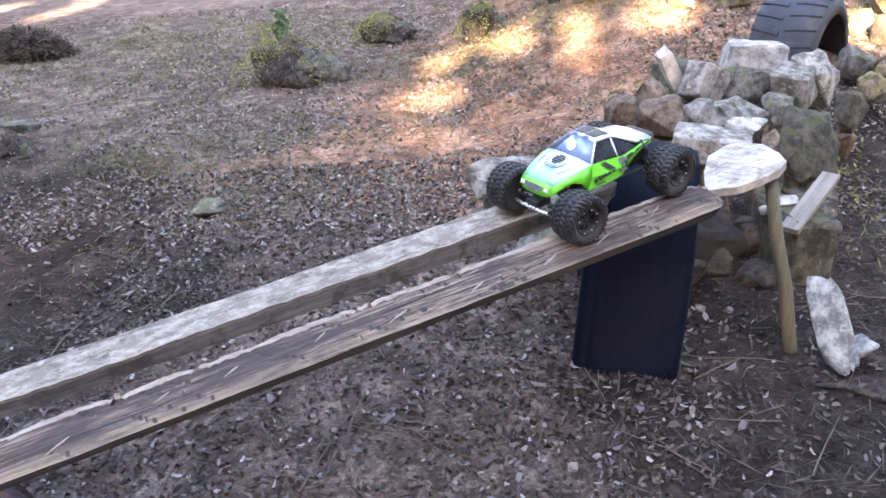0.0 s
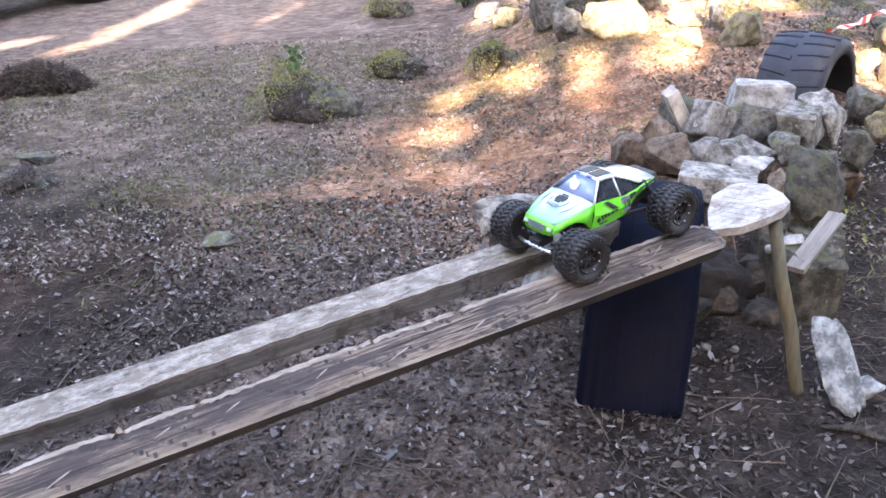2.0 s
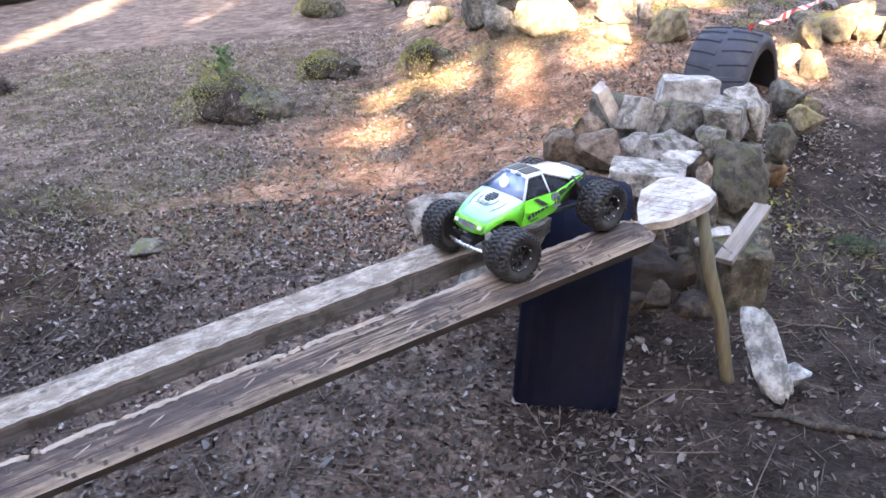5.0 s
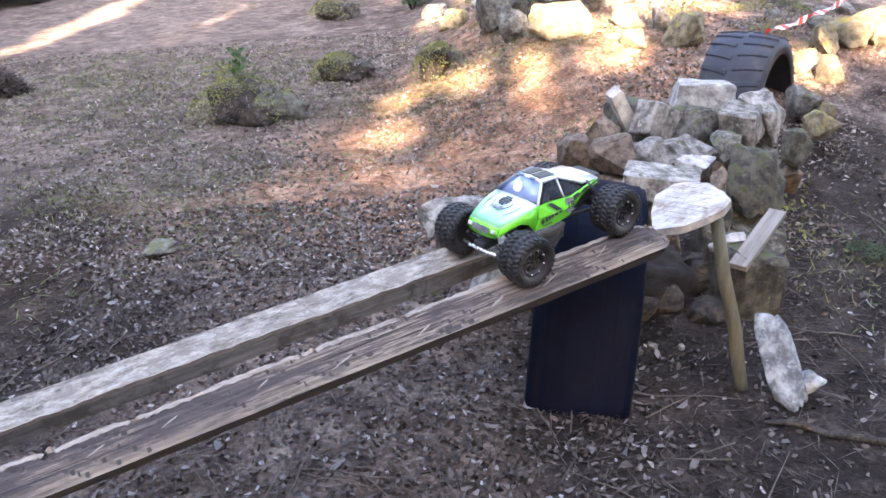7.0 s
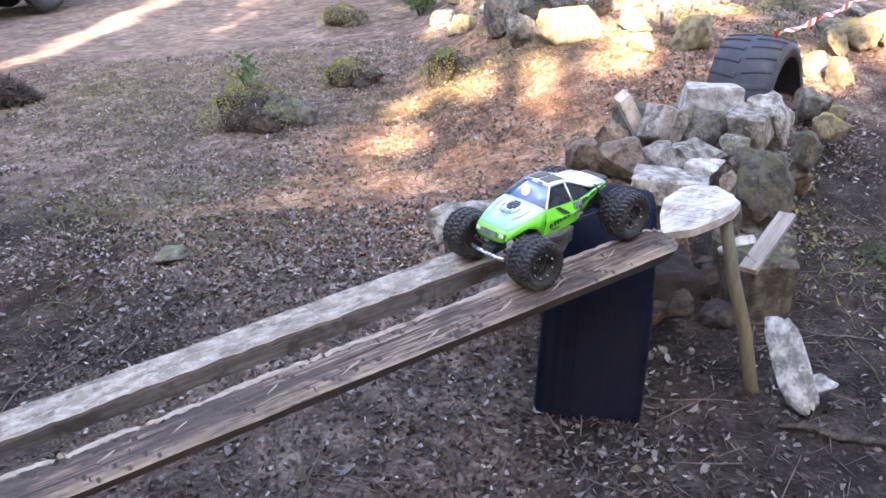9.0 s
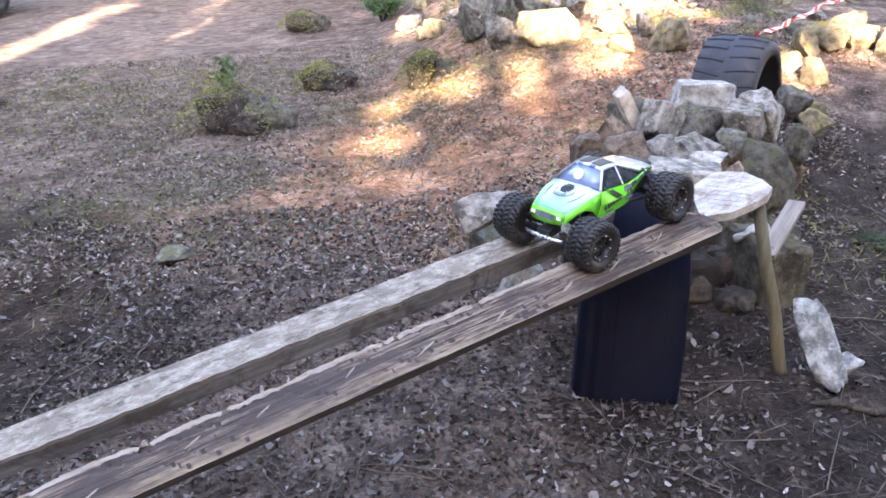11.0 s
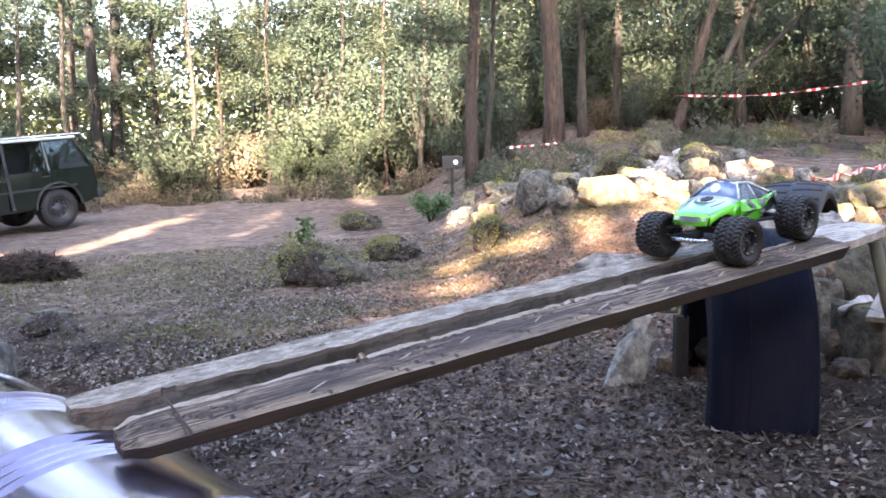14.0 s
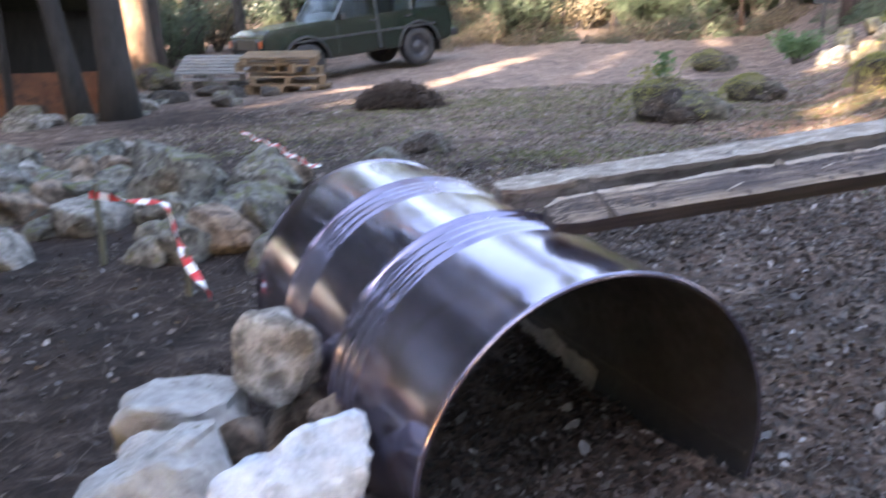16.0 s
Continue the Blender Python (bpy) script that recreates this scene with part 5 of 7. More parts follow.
rock(1.23, 2.86, (0.13, 0.13, 0.08), LIME_WHITE, 7, (0, -3, 20), z=0.40, sink=0.0, label="pale flat stone on the block under the slab", angular=1.0, group=G1)
rock(0.88, 2.90, (0.72, 0.40, 0.40), EARTH, 2, (0, 0, 20), z=0.06, sink=0.0, label="earth bank under the slab with shade in its colour", group=G1, angular=0.3, name="earth_bank", sub=4)
for x, y, w in ((0.80, 2.56, 0.045), (0.85, 2.53, 0.035), (0.90, 2.57, 0.05), (0.99, 2.55, 0.04), (0.83, 2.60, 0.03)):
    rock(x, y, (w * 1.2, w, w * 0.8), LIME, int(x * 100), (0, 0, 900 * x), label="small grey pebble at the earth bank's foot", group="pebbles under the slab")
rock(0.23, 2.74, (0.28, 0.24, 0.20), LIME, 8, (0, 0, 30), z=0.50, sink=0.0, label="grey rock beside the ramp's head", angular=0.6, group=G1)
rock(0.24, 2.84, (0.24, 0.20, 0.20), LIME_MOSSY, 6, (0, 0, 60), z=0.37, sink=0.0, label="rough rock propped beside the ramp's head", angular=0.6, group=G1)
rock(0.34, 2.86, (0.16, 0.075, 0.30), LIME_CHALK, 2, (-8, 30, 15), z=0.10, sink=0.0, label="pale broken stone slab leaning under the ramp", angular=1.0, group=G1)
rock(0.42, 2.92, (0.16, 0.12, 0.12), LIME_WHITE, 4, (0, 0, 15), z=0.30, sink=0.0, label="pale stone leaning under the ramp", angular=1.0, group=G1)
rock(0.55, 2.95, (0.16, 0.12, 0.12), LIME_BROWN, 7, (0, 0, 5), label="brown stone on the ground under the ramp", group=G1)
rock(1.205, 2.245, (0.13, 0.085, 0.38), LIME_CHALK, 5, (-31, -13, 0), z=0.12, sink=0.0, label="leaning white stone with dark stains beside the pole", angular=0.35, sub=4)
rock(1.30, 2.24, (0.10, 0.08, 0.17), LIME_CHALK, 8, (0, 14, -20), z=0.11, sink=0.05, label="grey stone beside the pole", angular=0.7)
r = random.Random(11)
for k in range(30):
    t = r.random()
    x, y = 1.0 + 1.1 * t + r.gauss(0, 0.16), 2.7 + 1.7 * t + r.gauss(0, 0.12)
    s = r.uniform(0.09, 0.2)
    # stones nearer than y 3.1 take the dark stone as shade under the slab
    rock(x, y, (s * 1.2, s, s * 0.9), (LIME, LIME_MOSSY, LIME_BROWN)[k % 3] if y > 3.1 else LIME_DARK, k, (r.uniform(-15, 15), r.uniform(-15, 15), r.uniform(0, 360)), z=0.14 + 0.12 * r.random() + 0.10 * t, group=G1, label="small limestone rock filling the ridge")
for x, y in ((0.54, 2.86),):
    prop = thing("post", Matrix.Translation((x, y, 0.05)), "dark wooden post under the ramp's head", "post", "ramp posts")
    part("shaft", box(0.05, 0.05, 0.36, (0, 0, 0.18), 0.006), DARK_BARK, prop)
board = thing("plank", Matrix.Translation((1.335, 2.82, 0.460)) @ pose(0, 0, 0, 0, -17, 48), "short grey board laid on the stones", "plank")
part("board", box(0.37, 0.065, 0.022, bevel=0.003), OLD_BOARD, board)

# second tyre arch, worn and grey
tread_arch((2.06, 4.93, 0.44), -48, 0.25, 0.40, "old worn tyre half buried as a tunnel", RUBBER_GREY, depth=0.022, squash=1.78, lugs=False, lip=0.045)

# slope stones beyond the ridge
G2 = "stones on the slope"
rock(1.12, 6.12, (0.52, 0.42, 0.32), LIME_GOLD, 3, (0, 0, 0), sink=0.12, label="big sunlit yellow-white boulder on the bank", angular=0.8, group=G2)
rock(0.78, 7.28, (0.57, 0.45, 0.50), LIME_MOSSY, 5, (0, 0, 94), sink=0.12, label="dark mossy boulder in the slope", angular=0.8, group=G2)
rock(0.92, 7.87, (0.28, 0.22, 0.36), LIME_MOSSY, 6, (0, 0, 141), sink=0.12, label="dark rough rock in the slope", angular=0.8, group=G2)
rock(0.82, 6.48, (0.27, 0.22, 0.34), LIME_MOSSY, 7, (0, 0, 188), sink=0.12, label="dark rough rock in the slope", angular=0.8, group=G2)
rock(1.18, 7.46, (0.23, 0.19, 0.26), LIME_MOSSY, 8, (0, 0, 235), sink=0.12, label="dark rough rock in the slope", angular=0.8, group=G2)
rock(0.52, 10.82, (0.36, 0.29, 0.31), LIME_GOLD, 9, (0, 0, 282), sink=0.12, label="orange sunlit stone by the trunk", angular=0.8, group=G2)
rock(0.48, 8.48, (0.28, 0.23, 0.26), LIME_GOLD, 10, (0, 0, 329), sink=0.12, label="orange sunlit stone by the trunk", angular=0.8, group=G2)
rock(0.34, 9.57, (0.23, 0.19, 0.23), LIME, 11, (0, 0, 16), sink=0.12, label="orange sunlit stone by the trunk", angular=0.8, group=G2)
rock(0.79, 10.70, (0.31, 0.25, 0.25), LIME_GOLD, 12, (0, 0, 63), sink=0.12, label="pale sunlit stone by the trunk", angular=0.8, group=G2)
rock(0.37, 8.67, (0.20, 0.16, 0.18), LIME_GOLD, 13, (0, 0, 110), sink=0.12, label="orange sunlit stone by the trunk", angular=0.8, group=G2)
rock(0.24, 10.14, (0.23, 0.19, 0.21), LIME, 14, (0, 0, 157), sink=0.12, label="grey stone by the green bush", angular=0.8, group=G2)
rock(1.50, 12.05, (0.49, 0.40, 0.26), LIME, 15, (0, 0, 204), sink=0.12, label="pale stone high on the slope", angular=0.8, group=G2)
rock(2.40, 8.90, (0.27, 0.22, 0.22), LIME_WHITE, 16, (0, 0, 251), sink=0.12, label="bright white stone on the slope", angular=0.8, group=G2)
rock(1.60, 7.11, (0.21, 0.17, 0.24), LIME, 17, (0, 0, 298), sink=0.12, label="grey stone on the slope", angular=0.8, group=G2)
rock(1.65, 6.22, (0.26, 0.21, 0.23), LIME_GOLD, 18, (0, 0, 345), sink=0.12, label="sunlit stone on the slope", angular=0.8, group=G2)
rock(2.79, 8.80, (0.44, 0.35, 0.33), LIME_GOLD, 19, (0, 0, 32), sink=0.12, label="sunlit stone on the slope", angular=0.8, group=G2)
rock(3.57, 10.24, (0.40, 0.32, 0.28), LIME_GOLD, 20, (0, 0, 79), sink=0.12, label="sunlit stone on the slope", angular=0.8, group=G2)
rock(1.88, 6.19, (0.20, 0.16, 0.23), LIME, 21, (0, 0, 126), sink=0.12, label="grey stone on the slope", angular=0.8, group=G2)
rock(1.93, 5.81, (0.35, 0.28, 0.28), LIME_GOLD, 22, (0, 0, 173), sink=0.12, label="sunlit stone on the slope", angular=0.8, group=G2)
rock(3.10, 8.25, (0.29, 0.23, 0.20), LIME, 23, (0, 0, 220), sink=0.12, label="grey stone on the slope", angular=0.8, group=G2)
rock(3.10, 10.28, (0.41, 0.33, 0.27), LIME, 24, (0, 0, 267), sink=0.12, label="grey angular stone on the slope", angular=0.8, group=G2)
rock(3.29, 8.22, (0.17, 0.13, 0.09), LIME_WHITE, 25, (0, 0, 314), sink=0.12, label="small white stone on the slope", angular=0.8, group=G2)
rock(1.14, 6.19, (0.23, 0.18, 0.22), LIME_MOSSY, 27, (0, 0, 48), sink=0.12, label="dark stone on the slope", angular=0.8, group=G2)
rock(1.57, 5.71, (0.21, 0.17, 0.18), LIME_GOLD, 28, (0, 0, 95), sink=0.12, label="sunlit stone on the slope", angular=0.8, group=G2)
rock(2.34, 10.39, (0.32, 0.26, 0.23), LIME_MOSSY, 29, (0, 0, 142), sink=0.12, label="dark stone on the slope", angular=0.8, group=G2)
rock(1.97, 9.97, (0.31, 0.25, 0.26), LIME_MOSSY, 30, (0, 0, 189), sink=0.12, label="dark stone on the slope", angular=0.8, group=G2)
rock(6.31, 17.53, (0.28, 0.23, 0.22), LIME_WHITE, 31, (0, 0, 236), sink=0.12, label="small white stone on the crest", angular=0.8, group=G2)
rock(2.81, 5.59, (0.26, 0.21, 0.23), LIME_GOLD, 32, (0, 0, 283), sink=0.12, label="sunlit rock in a low row", angular=0.8, group=G2)
rock(3.01, 5.71, (0.32, 0.25, 0.28), LIME_GOLD, 33, (0, 0, 330), sink=0.12, label="sunlit rock in a low row", angular=0.8, group=G2)
rock(3.33, 5.97, (0.28, 0.22, 0.24), LIME_GOLD, 34, (0, 0, 17), sink=0.12, label="sunlit rock in a low row", angular=0.8, group=G2)
rock(2.54, 5.23, (0.23, 0.19, 0.21), LIME_GOLD, 35, (0, 0, 64), sink=0.12, label="sunlit rock in a low row", angular=0.8, group=G2)
rock(3.12, 5.77, (0.31, 0.25, 0.23), LIME_GOLD, 36, (0, 0, 111), sink=0.12, label="sunlit rock in a low row", angular=0.8, group=G2)
rock(3.30, 5.67, (0.31, 0.25, 0.23), LIME_GOLD, 37, (0, 0, 158), sink=0.12, label="sunlit rock in a low row", angular=0.8, group=G2)
rock(3.47, 5.54, (0.31, 0.25, 0.26), LIME_GOLD, 38, (0, 0, 205), sink=0.12, label="sunlit rock in a low row", angular=0.8, group=G2)
rock(3.44, 5.26, (0.20, 0.16, 0.17), LIME, 39, (0, 0, 252), sink=0.12, label="sunlit rock in a low row", angular=0.8, group=G2)
rock(2.66, 5.12, (0.23, 0.18, 0.20), LIME_GOLD, 40, (0, 0, 299), sink=0.12, label="sunlit rock in a low row", angular=0.8, group=G2)
rock(2.36, 4.49, (0.16, 0.13, 0.18), LIME_GOLD, 41, (0, 0, 346), sink=0.12, label="yellow rock beside the ridge", angular=0.8, group=G2)
rock(5.08, 7.62, (0.30, 0.24, 0.17), LIME, 42, (0, 0, 33), sink=0.12, label="grey stone with pale top on the slope", angular=0.8, group=G2)
rock(5.20, 7.20, (0.29, 0.23, 0.26), LIME, 43, (0, 0, 80), sink=0.12, label="grey stone with pale top on the slope", angular=0.8, group=G2)
r = random.Random(23)
for k in range(60):
    t = r.random()
    x, y = 0.9 + 2.8 * t + r.gauss(0, 0.4), 8.6 - 0.4 * t + r.gauss(0, 0.9)
    s = r.uniform(0.07, 0.22)
    rock(x, y, (s * 1.25, s, s * r.uniform(0.7, 1.3)), (LIME_GOLD, LIME, LIME_BROWN, LIME_MOSSY)[k % 4], k, (r.uniform(-20, 20), r.uniform(-20, 20), r.uniform(0, 360)), group=G2, label="small limestone rock in the slope", angular=0.8)

# stone field by the left side
G3 = "loose stones by the drum"
rock(-1.60, 1.10, (0.225, 0.20, 0.235), LIME, 5, (0, 0, 40), z=0.075, sink=None, label="round grey limestone boulder against the drum", angular=0.35, group=G3, sub=4)
rock(-1.655, 0.735, (0.34, 0.29, 0.23), LIME_SMOOTH, 3, (8, 4, 35), z=-0.02, sink=0.0, label="big pale split limestone block beside the drum", angular=0.85, group=G3, sub=4)
rock(-1.39, 0.78, (0.33, 0.27, 0.30), LIME_BLUE, 7, (0, -10, 60), z=-0.04, sink=0.0, label="bluish-white limestone rock beside the drum", angular=0.6, group=G3, sub=4)
rock(-1.44, 1.05, (0.17, 0.14, 0.17), LIME_BROWN, 6, (0, 0, 70), z=0.0, sink=0.0, label="brown stone between the pale ones", angular=0.8, group=G3)
rock(-1.78, 0.99, (0.34, 0.22, 0.17), LIME_SMOOTH, 2, (0, 0, 20), z=-0.01, sink=0.0, label="flat grey stone beside the drum", angular=0.9, group=G3)
rock(-1.59, 0.92, (0.13, 0.12, 0.14), LIME_BROWN, 1, (0, 0, 20), z=0.02, sink=0.0, label="small brown stone beside the drum", group=G3)
r = random.Random(31)
for k in range(64):
    t = r.random()
    x, y = -2.35 - 3.2 * t + r.gauss(0, 0.2), 2.75 + 0.9 * t + r.gauss(0, 0.45)
    s = r.uniform(0.16, 0.40)
    rock(x, y, (s * 1.3, s, s * r.uniform(0.6, 0.95)), (LIME_MOSSY, LIME_MOSSY, LIME, LIME_BROWN)[k % 4], k + 2, (r.uniform(-14, 14), r.uniform(-14, 14), r.uniform(0, 360)), group="stone heap by the tape", label="grey lichened limestone rock in a heap", angular=0.65)
for x, y, s in ((-3.35, 3.05, 0.62), (-2.55, 2.65, 0.42), (-2.95, 3.3, 0.5), (-2.75, 2.35, 0.36), (-3.9, 3.6, 0.55)):
    rock(x, y, (s, s * 0.75, s * 0.8), LIME_MOSSY, int(s * 50), (8, -10, s * 300), label="big grey limestone boulder in the heap", group="stone heap by the tape", angular=0.6)
r = random.Random(37)
for k in range(30):
    x, y = r.uniform(-9.8, -6.3), r.uniform(6.5, 11.0)
    s = r.uniform(0.15, 0.42)
    if x > -7.7 and y > 9.4:
        x -= 1.6
    rock(x, y, (s * 1.4, s, s * 0.7), (LIME_MOSSY, LIME_DARK, LIME)[k % 3], k, (0, 0, r.uniform(0, 360)), group="stones under the trees", label="mossy rock on the ground under trees")
# single stones on the flat
for x, y, s in ((-1.09, 3.63, 0.19), (-2.8, 5.2, 0.26)):
    rock(x, y, (s * 1.2, s, s * 0.5), LIME_MOSSY, int(s * 100), (0, 0, s * 900), label="grey stone sunk in the soil")


# the jumble of stones and mossy boulders over the bank
r = random.Random(91)
for k in range(58):
    u, v = r.random(), r.random()
    x, y = 0.7 + 3.6 * u + r.gauss(0, 0.2), 7.2 + 4.6 * v + 1.2 * u
    s = r.uniform(0.14, 0.34) * (1.5 if k % 9 == 0 else 1.0)
    m = (LIME_MOSSY, LIME, LIME_MOSSY, LIME_BROWN, LIME_GOLD, LIME_MOSSY, LIME_WHITE)[k % 7]
    rock(x, y, (s * r.uniform(1.0, 1.5), s, s * r.uniform(0.6, 1.0)), m, k, (r.uniform(-12, 12), r.uniform(-12, 12), r.uniform(0, 360)), sink=0.25,
         label={"limestone_mossy": "mossy grey stone on the bank", "limestone_pale": "grey stone on the bank", "stone_brown": "brown earthy stone on the bank", "limestone_lichen_yellow": "yellowish stone on the bank", "limestone_white": "white stone on the bank"}[m.name], angular=0.75, group=G2)

# ---- mossy hummocks and bushes ----
def hummock(x, y, w, h, seed, moss=MOSS_LEAF, tip=None, label="mossy stone hummock with small herbs", tip_at=(0.0, 0.0)):
    g = ground_at(x, y)
    root = thing("bush", Matrix.Translation((x, y, g - 0.03)), label, "bush")
    rr = np.random.default_rng(seed)
    for k, (ox, oy, sw, sh, m) in enumerate(((-0.08, 0.04, 0.74, 0.95, LIME_DARK), (0.20, -0.02, 0.58, 0.80, LIME_DAMP), (0.10, -0.18, 0.40, 0.40, LIME_DARK))):
        ob = new("hump", rock_mesh((seed + 3 * k) % 7 + 2, m, 0.45))
        ob.parent = root
        ob.matrix_basis = Matrix.Translation((ox * w, oy * w, h * sh * 0.34)) @ pose(0, 0, 0, 8 * k, -6 * k, 70 * k + 30 * seed) @ Matrix.Diagonal((w * sw, w * sw * 0.8, h * sh * 0.95, 1))
    n = int(5200 * w)
    a, u = rr.uniform(0, 2 * math.pi, n), np.sqrt(rr.uniform(0, 1, n))
    cx, cy = np.cos(a) * u, np.sin(a) * u
    cz = np.sqrt(np.clip(1 - u ** 2, 0.02, 1)) * (1 - 0.38 * np.clip(cx, 0, 1))
    patch = np.array([fbm(p * 2.4, q * 2.4, seed + 0.5, 3) for p, q in zip(cx, cy)])
    c = np.stack([cx * w * 0.52, cy * w * 0.40, h * 0.80 * cz * rr.uniform(0.93, 1.04, n)], 1)
    green = patch - 0.28 * cx > -0.02
    dry = ~green & (patch < -0.05)
    quads("foliage", leaves_at(c[green], 0.018, 0.010, rr, 0.3), moss, root)
    quads("dry_foliage", leaves_at(c[dry][::2], 0.05, 0.006, rr, 0.2), LITTER, root)
    if tip:
        t = np.array([[tip_at[0] + rr.normal(0, 0.045), tip_at[1] + rr.normal(0, 0.05), h * rr.uniform(0.75, 1.25)] for _ in range(110)])
        quads("shoot", leaves_at(t, 0.06, 0.028, rr), tip, root, "stuff", "fresh green shoot")
        t = np.array([[tip_at[0] - 0.10 + rr.normal(0, 0.07), tip_at[1] + rr.normal(0, 0.05), h * rr.uniform(0.70, 1.02)] for _ in range(200)])
        quads("herb", leaves_at(t, 0.04, 0.014, rr), moss, root, "stuff", "yellow-green herbs")
    return root


hummock(-1.14, 6.15, 0.95, 0.42, 3, tip=HERB_LEAF, tip_at=(-0.08, 0.1), label="mossy stone hummock with a green shoot")
hummock(-0.55, 7.45, 0.62, 0.34, 5, label="mossy dark stone hummock")
hummock(-1.0, 11.6, 0.8, 0.4, 6, label="low dark mossy hummock")
hummock(0.30, 6.55, 0.5, 0.36, 8, label="mossy hummock in the bank's grass")
hummock(2.05, 3.25, 0.34, 0.09, 9, moss=OAK_LEAF, label="low green tuft beside the stones")
hummock(3.2, 9.6, 0.7, 0.5, 12, label="mossy stump on the slope")
hummock(2.4, 9.9, 0.8, 0.5, 13, label="mossy stump on the slope")
hummock(-10.3, 11.9, 1.1, 0.6, 4, label="mossy mound at a trunk's foot")
hummock(-2.58, 4.70, 0.42, 0.20, 7, moss=LITTER_BIG, label="low stone hummock with dry herbs")


def leaf_bush(x, y, w, h, leaf, seed, size=0.06, count=900, label="green leafy bush", stems=9):
    root = thing("bush", Matrix.Translation((x, y, ground_at(x, y) - 0.05)), label, "bush")
    rr = np.random.default_rng(seed)
    b = bmesh.new()
    tips = []
    for k in range(stems):
        a, l = rr.uniform(0, 6.28), rr.uniform(0.2, 0.5) * w
        p = [(0, 0, 0), (math.cos(a) * l * 0.4, math.sin(a) * l * 0.4, h * 0.45), (math.cos(a) * l, math.sin(a) * l, h * rr.uniform(0.7, 1.0))]
        tube(p, [0.012 * h + 0.004, 0.008 * h + 0.003, 0.003], 5, b)
        tips += [Vector(p[1]).lerp(Vector(p[2]), f) for f in (0.2, 0.6, 1.0)]
    part("stem", b, PINE_BARK, root)
    t = np.array([tuple(v) for v in tips])
    c = t[rr.integers(0, len(t), count)] + rr.normal(0, 1, (count, 3)) * np.array([w * 0.13, w * 0.13, h * 0.11])
    c[:, 2] = np.clip(c[:, 2], 0.05, None)
    quads("leaf_crown", leaves_at(c, size, size * 0.5, rr), leaf, root)
    return root


leaf_bush(0.03, 11.7, 0.6, 0.42, HERB_LEAF, 3, 0.07, 900, "dark green leafy bush at the slope's foot")
leaf_bush(3.75, 5.25, 0.6, 0.5, OAK_LEAF, 4, 0.035, 1100, "small green shrub by the trunk")
leaf_bush(4.0, 5.6, 0.5, 0.62, OAK_LEAF, 5, 0.035, 900, "thin green shrub by the trunk")
leaf_bush(3.6, 4.6, 0.5, 0.3, HERB_LEAF, 6, 0.05, 300, "low green herb by the trunk")

# heap of dry twigs on the flat
def twig_heap(x, y, w, h, seed):
    root = thing("twig_heap", Matrix.Translation((x, y, ground_at(x, y) - 0.03)), "low heap of dry twigs and needles", "heap")
    rr = np.random.default_rng(seed)
    me = rock_mesh(4, SOIL, 0.2)
    ob = new("mound", me)
    ob.parent = root
    ob.matrix_local = Matrix.Diagonal((w, w * 0.6, h * 1.4, 1))
    n = 3200
    a, u = rr.uniform(0, 6.28, n), np.sqrt(rr.uniform(0, 1, n))
    c = np.stack([np.cos(a) * u * w * 0.52, np.sin(a) * u * w * 0.32, h * np.sqrt(np.clip(1 - u ** 2, 0.02, 1)) * rr.uniform(0.6, 1.1, n)], 1)
    quads("brushwood", leaves_at(c, 0.17, 0.012, rr, 0.45), DARK_TWIG, root, "stuff")


twig_heap(-4.0, 7.75, 0.95, 0.28, 4)

# ---- trees ----
def tree_trunk(h, r, seed, lean=(0, 0), bends=0.04, sides=12):
    rr = random.Random(seed)
    pts, rad = [], []
    n = 14
    for i in range(n + 1):
        t = i / n
        pts.append(Vector((lean[0] * t * h + bends * h * fbm(t * 2.2, seed, 0.3, 2), lean[1] * t * h + bends * h * fbm(t * 2.2, seed, 9.3, 2), h * t)))
        rad.append(r * (1.0 - 0.72 * t) * (1 + 0.28 * math.exp(-t * 30)) * (1 + 0.10 * fbm(t * 9, seed, 4.4, 2)))
    pts = [p - pts[0] for p in pts]
    return pts, rad


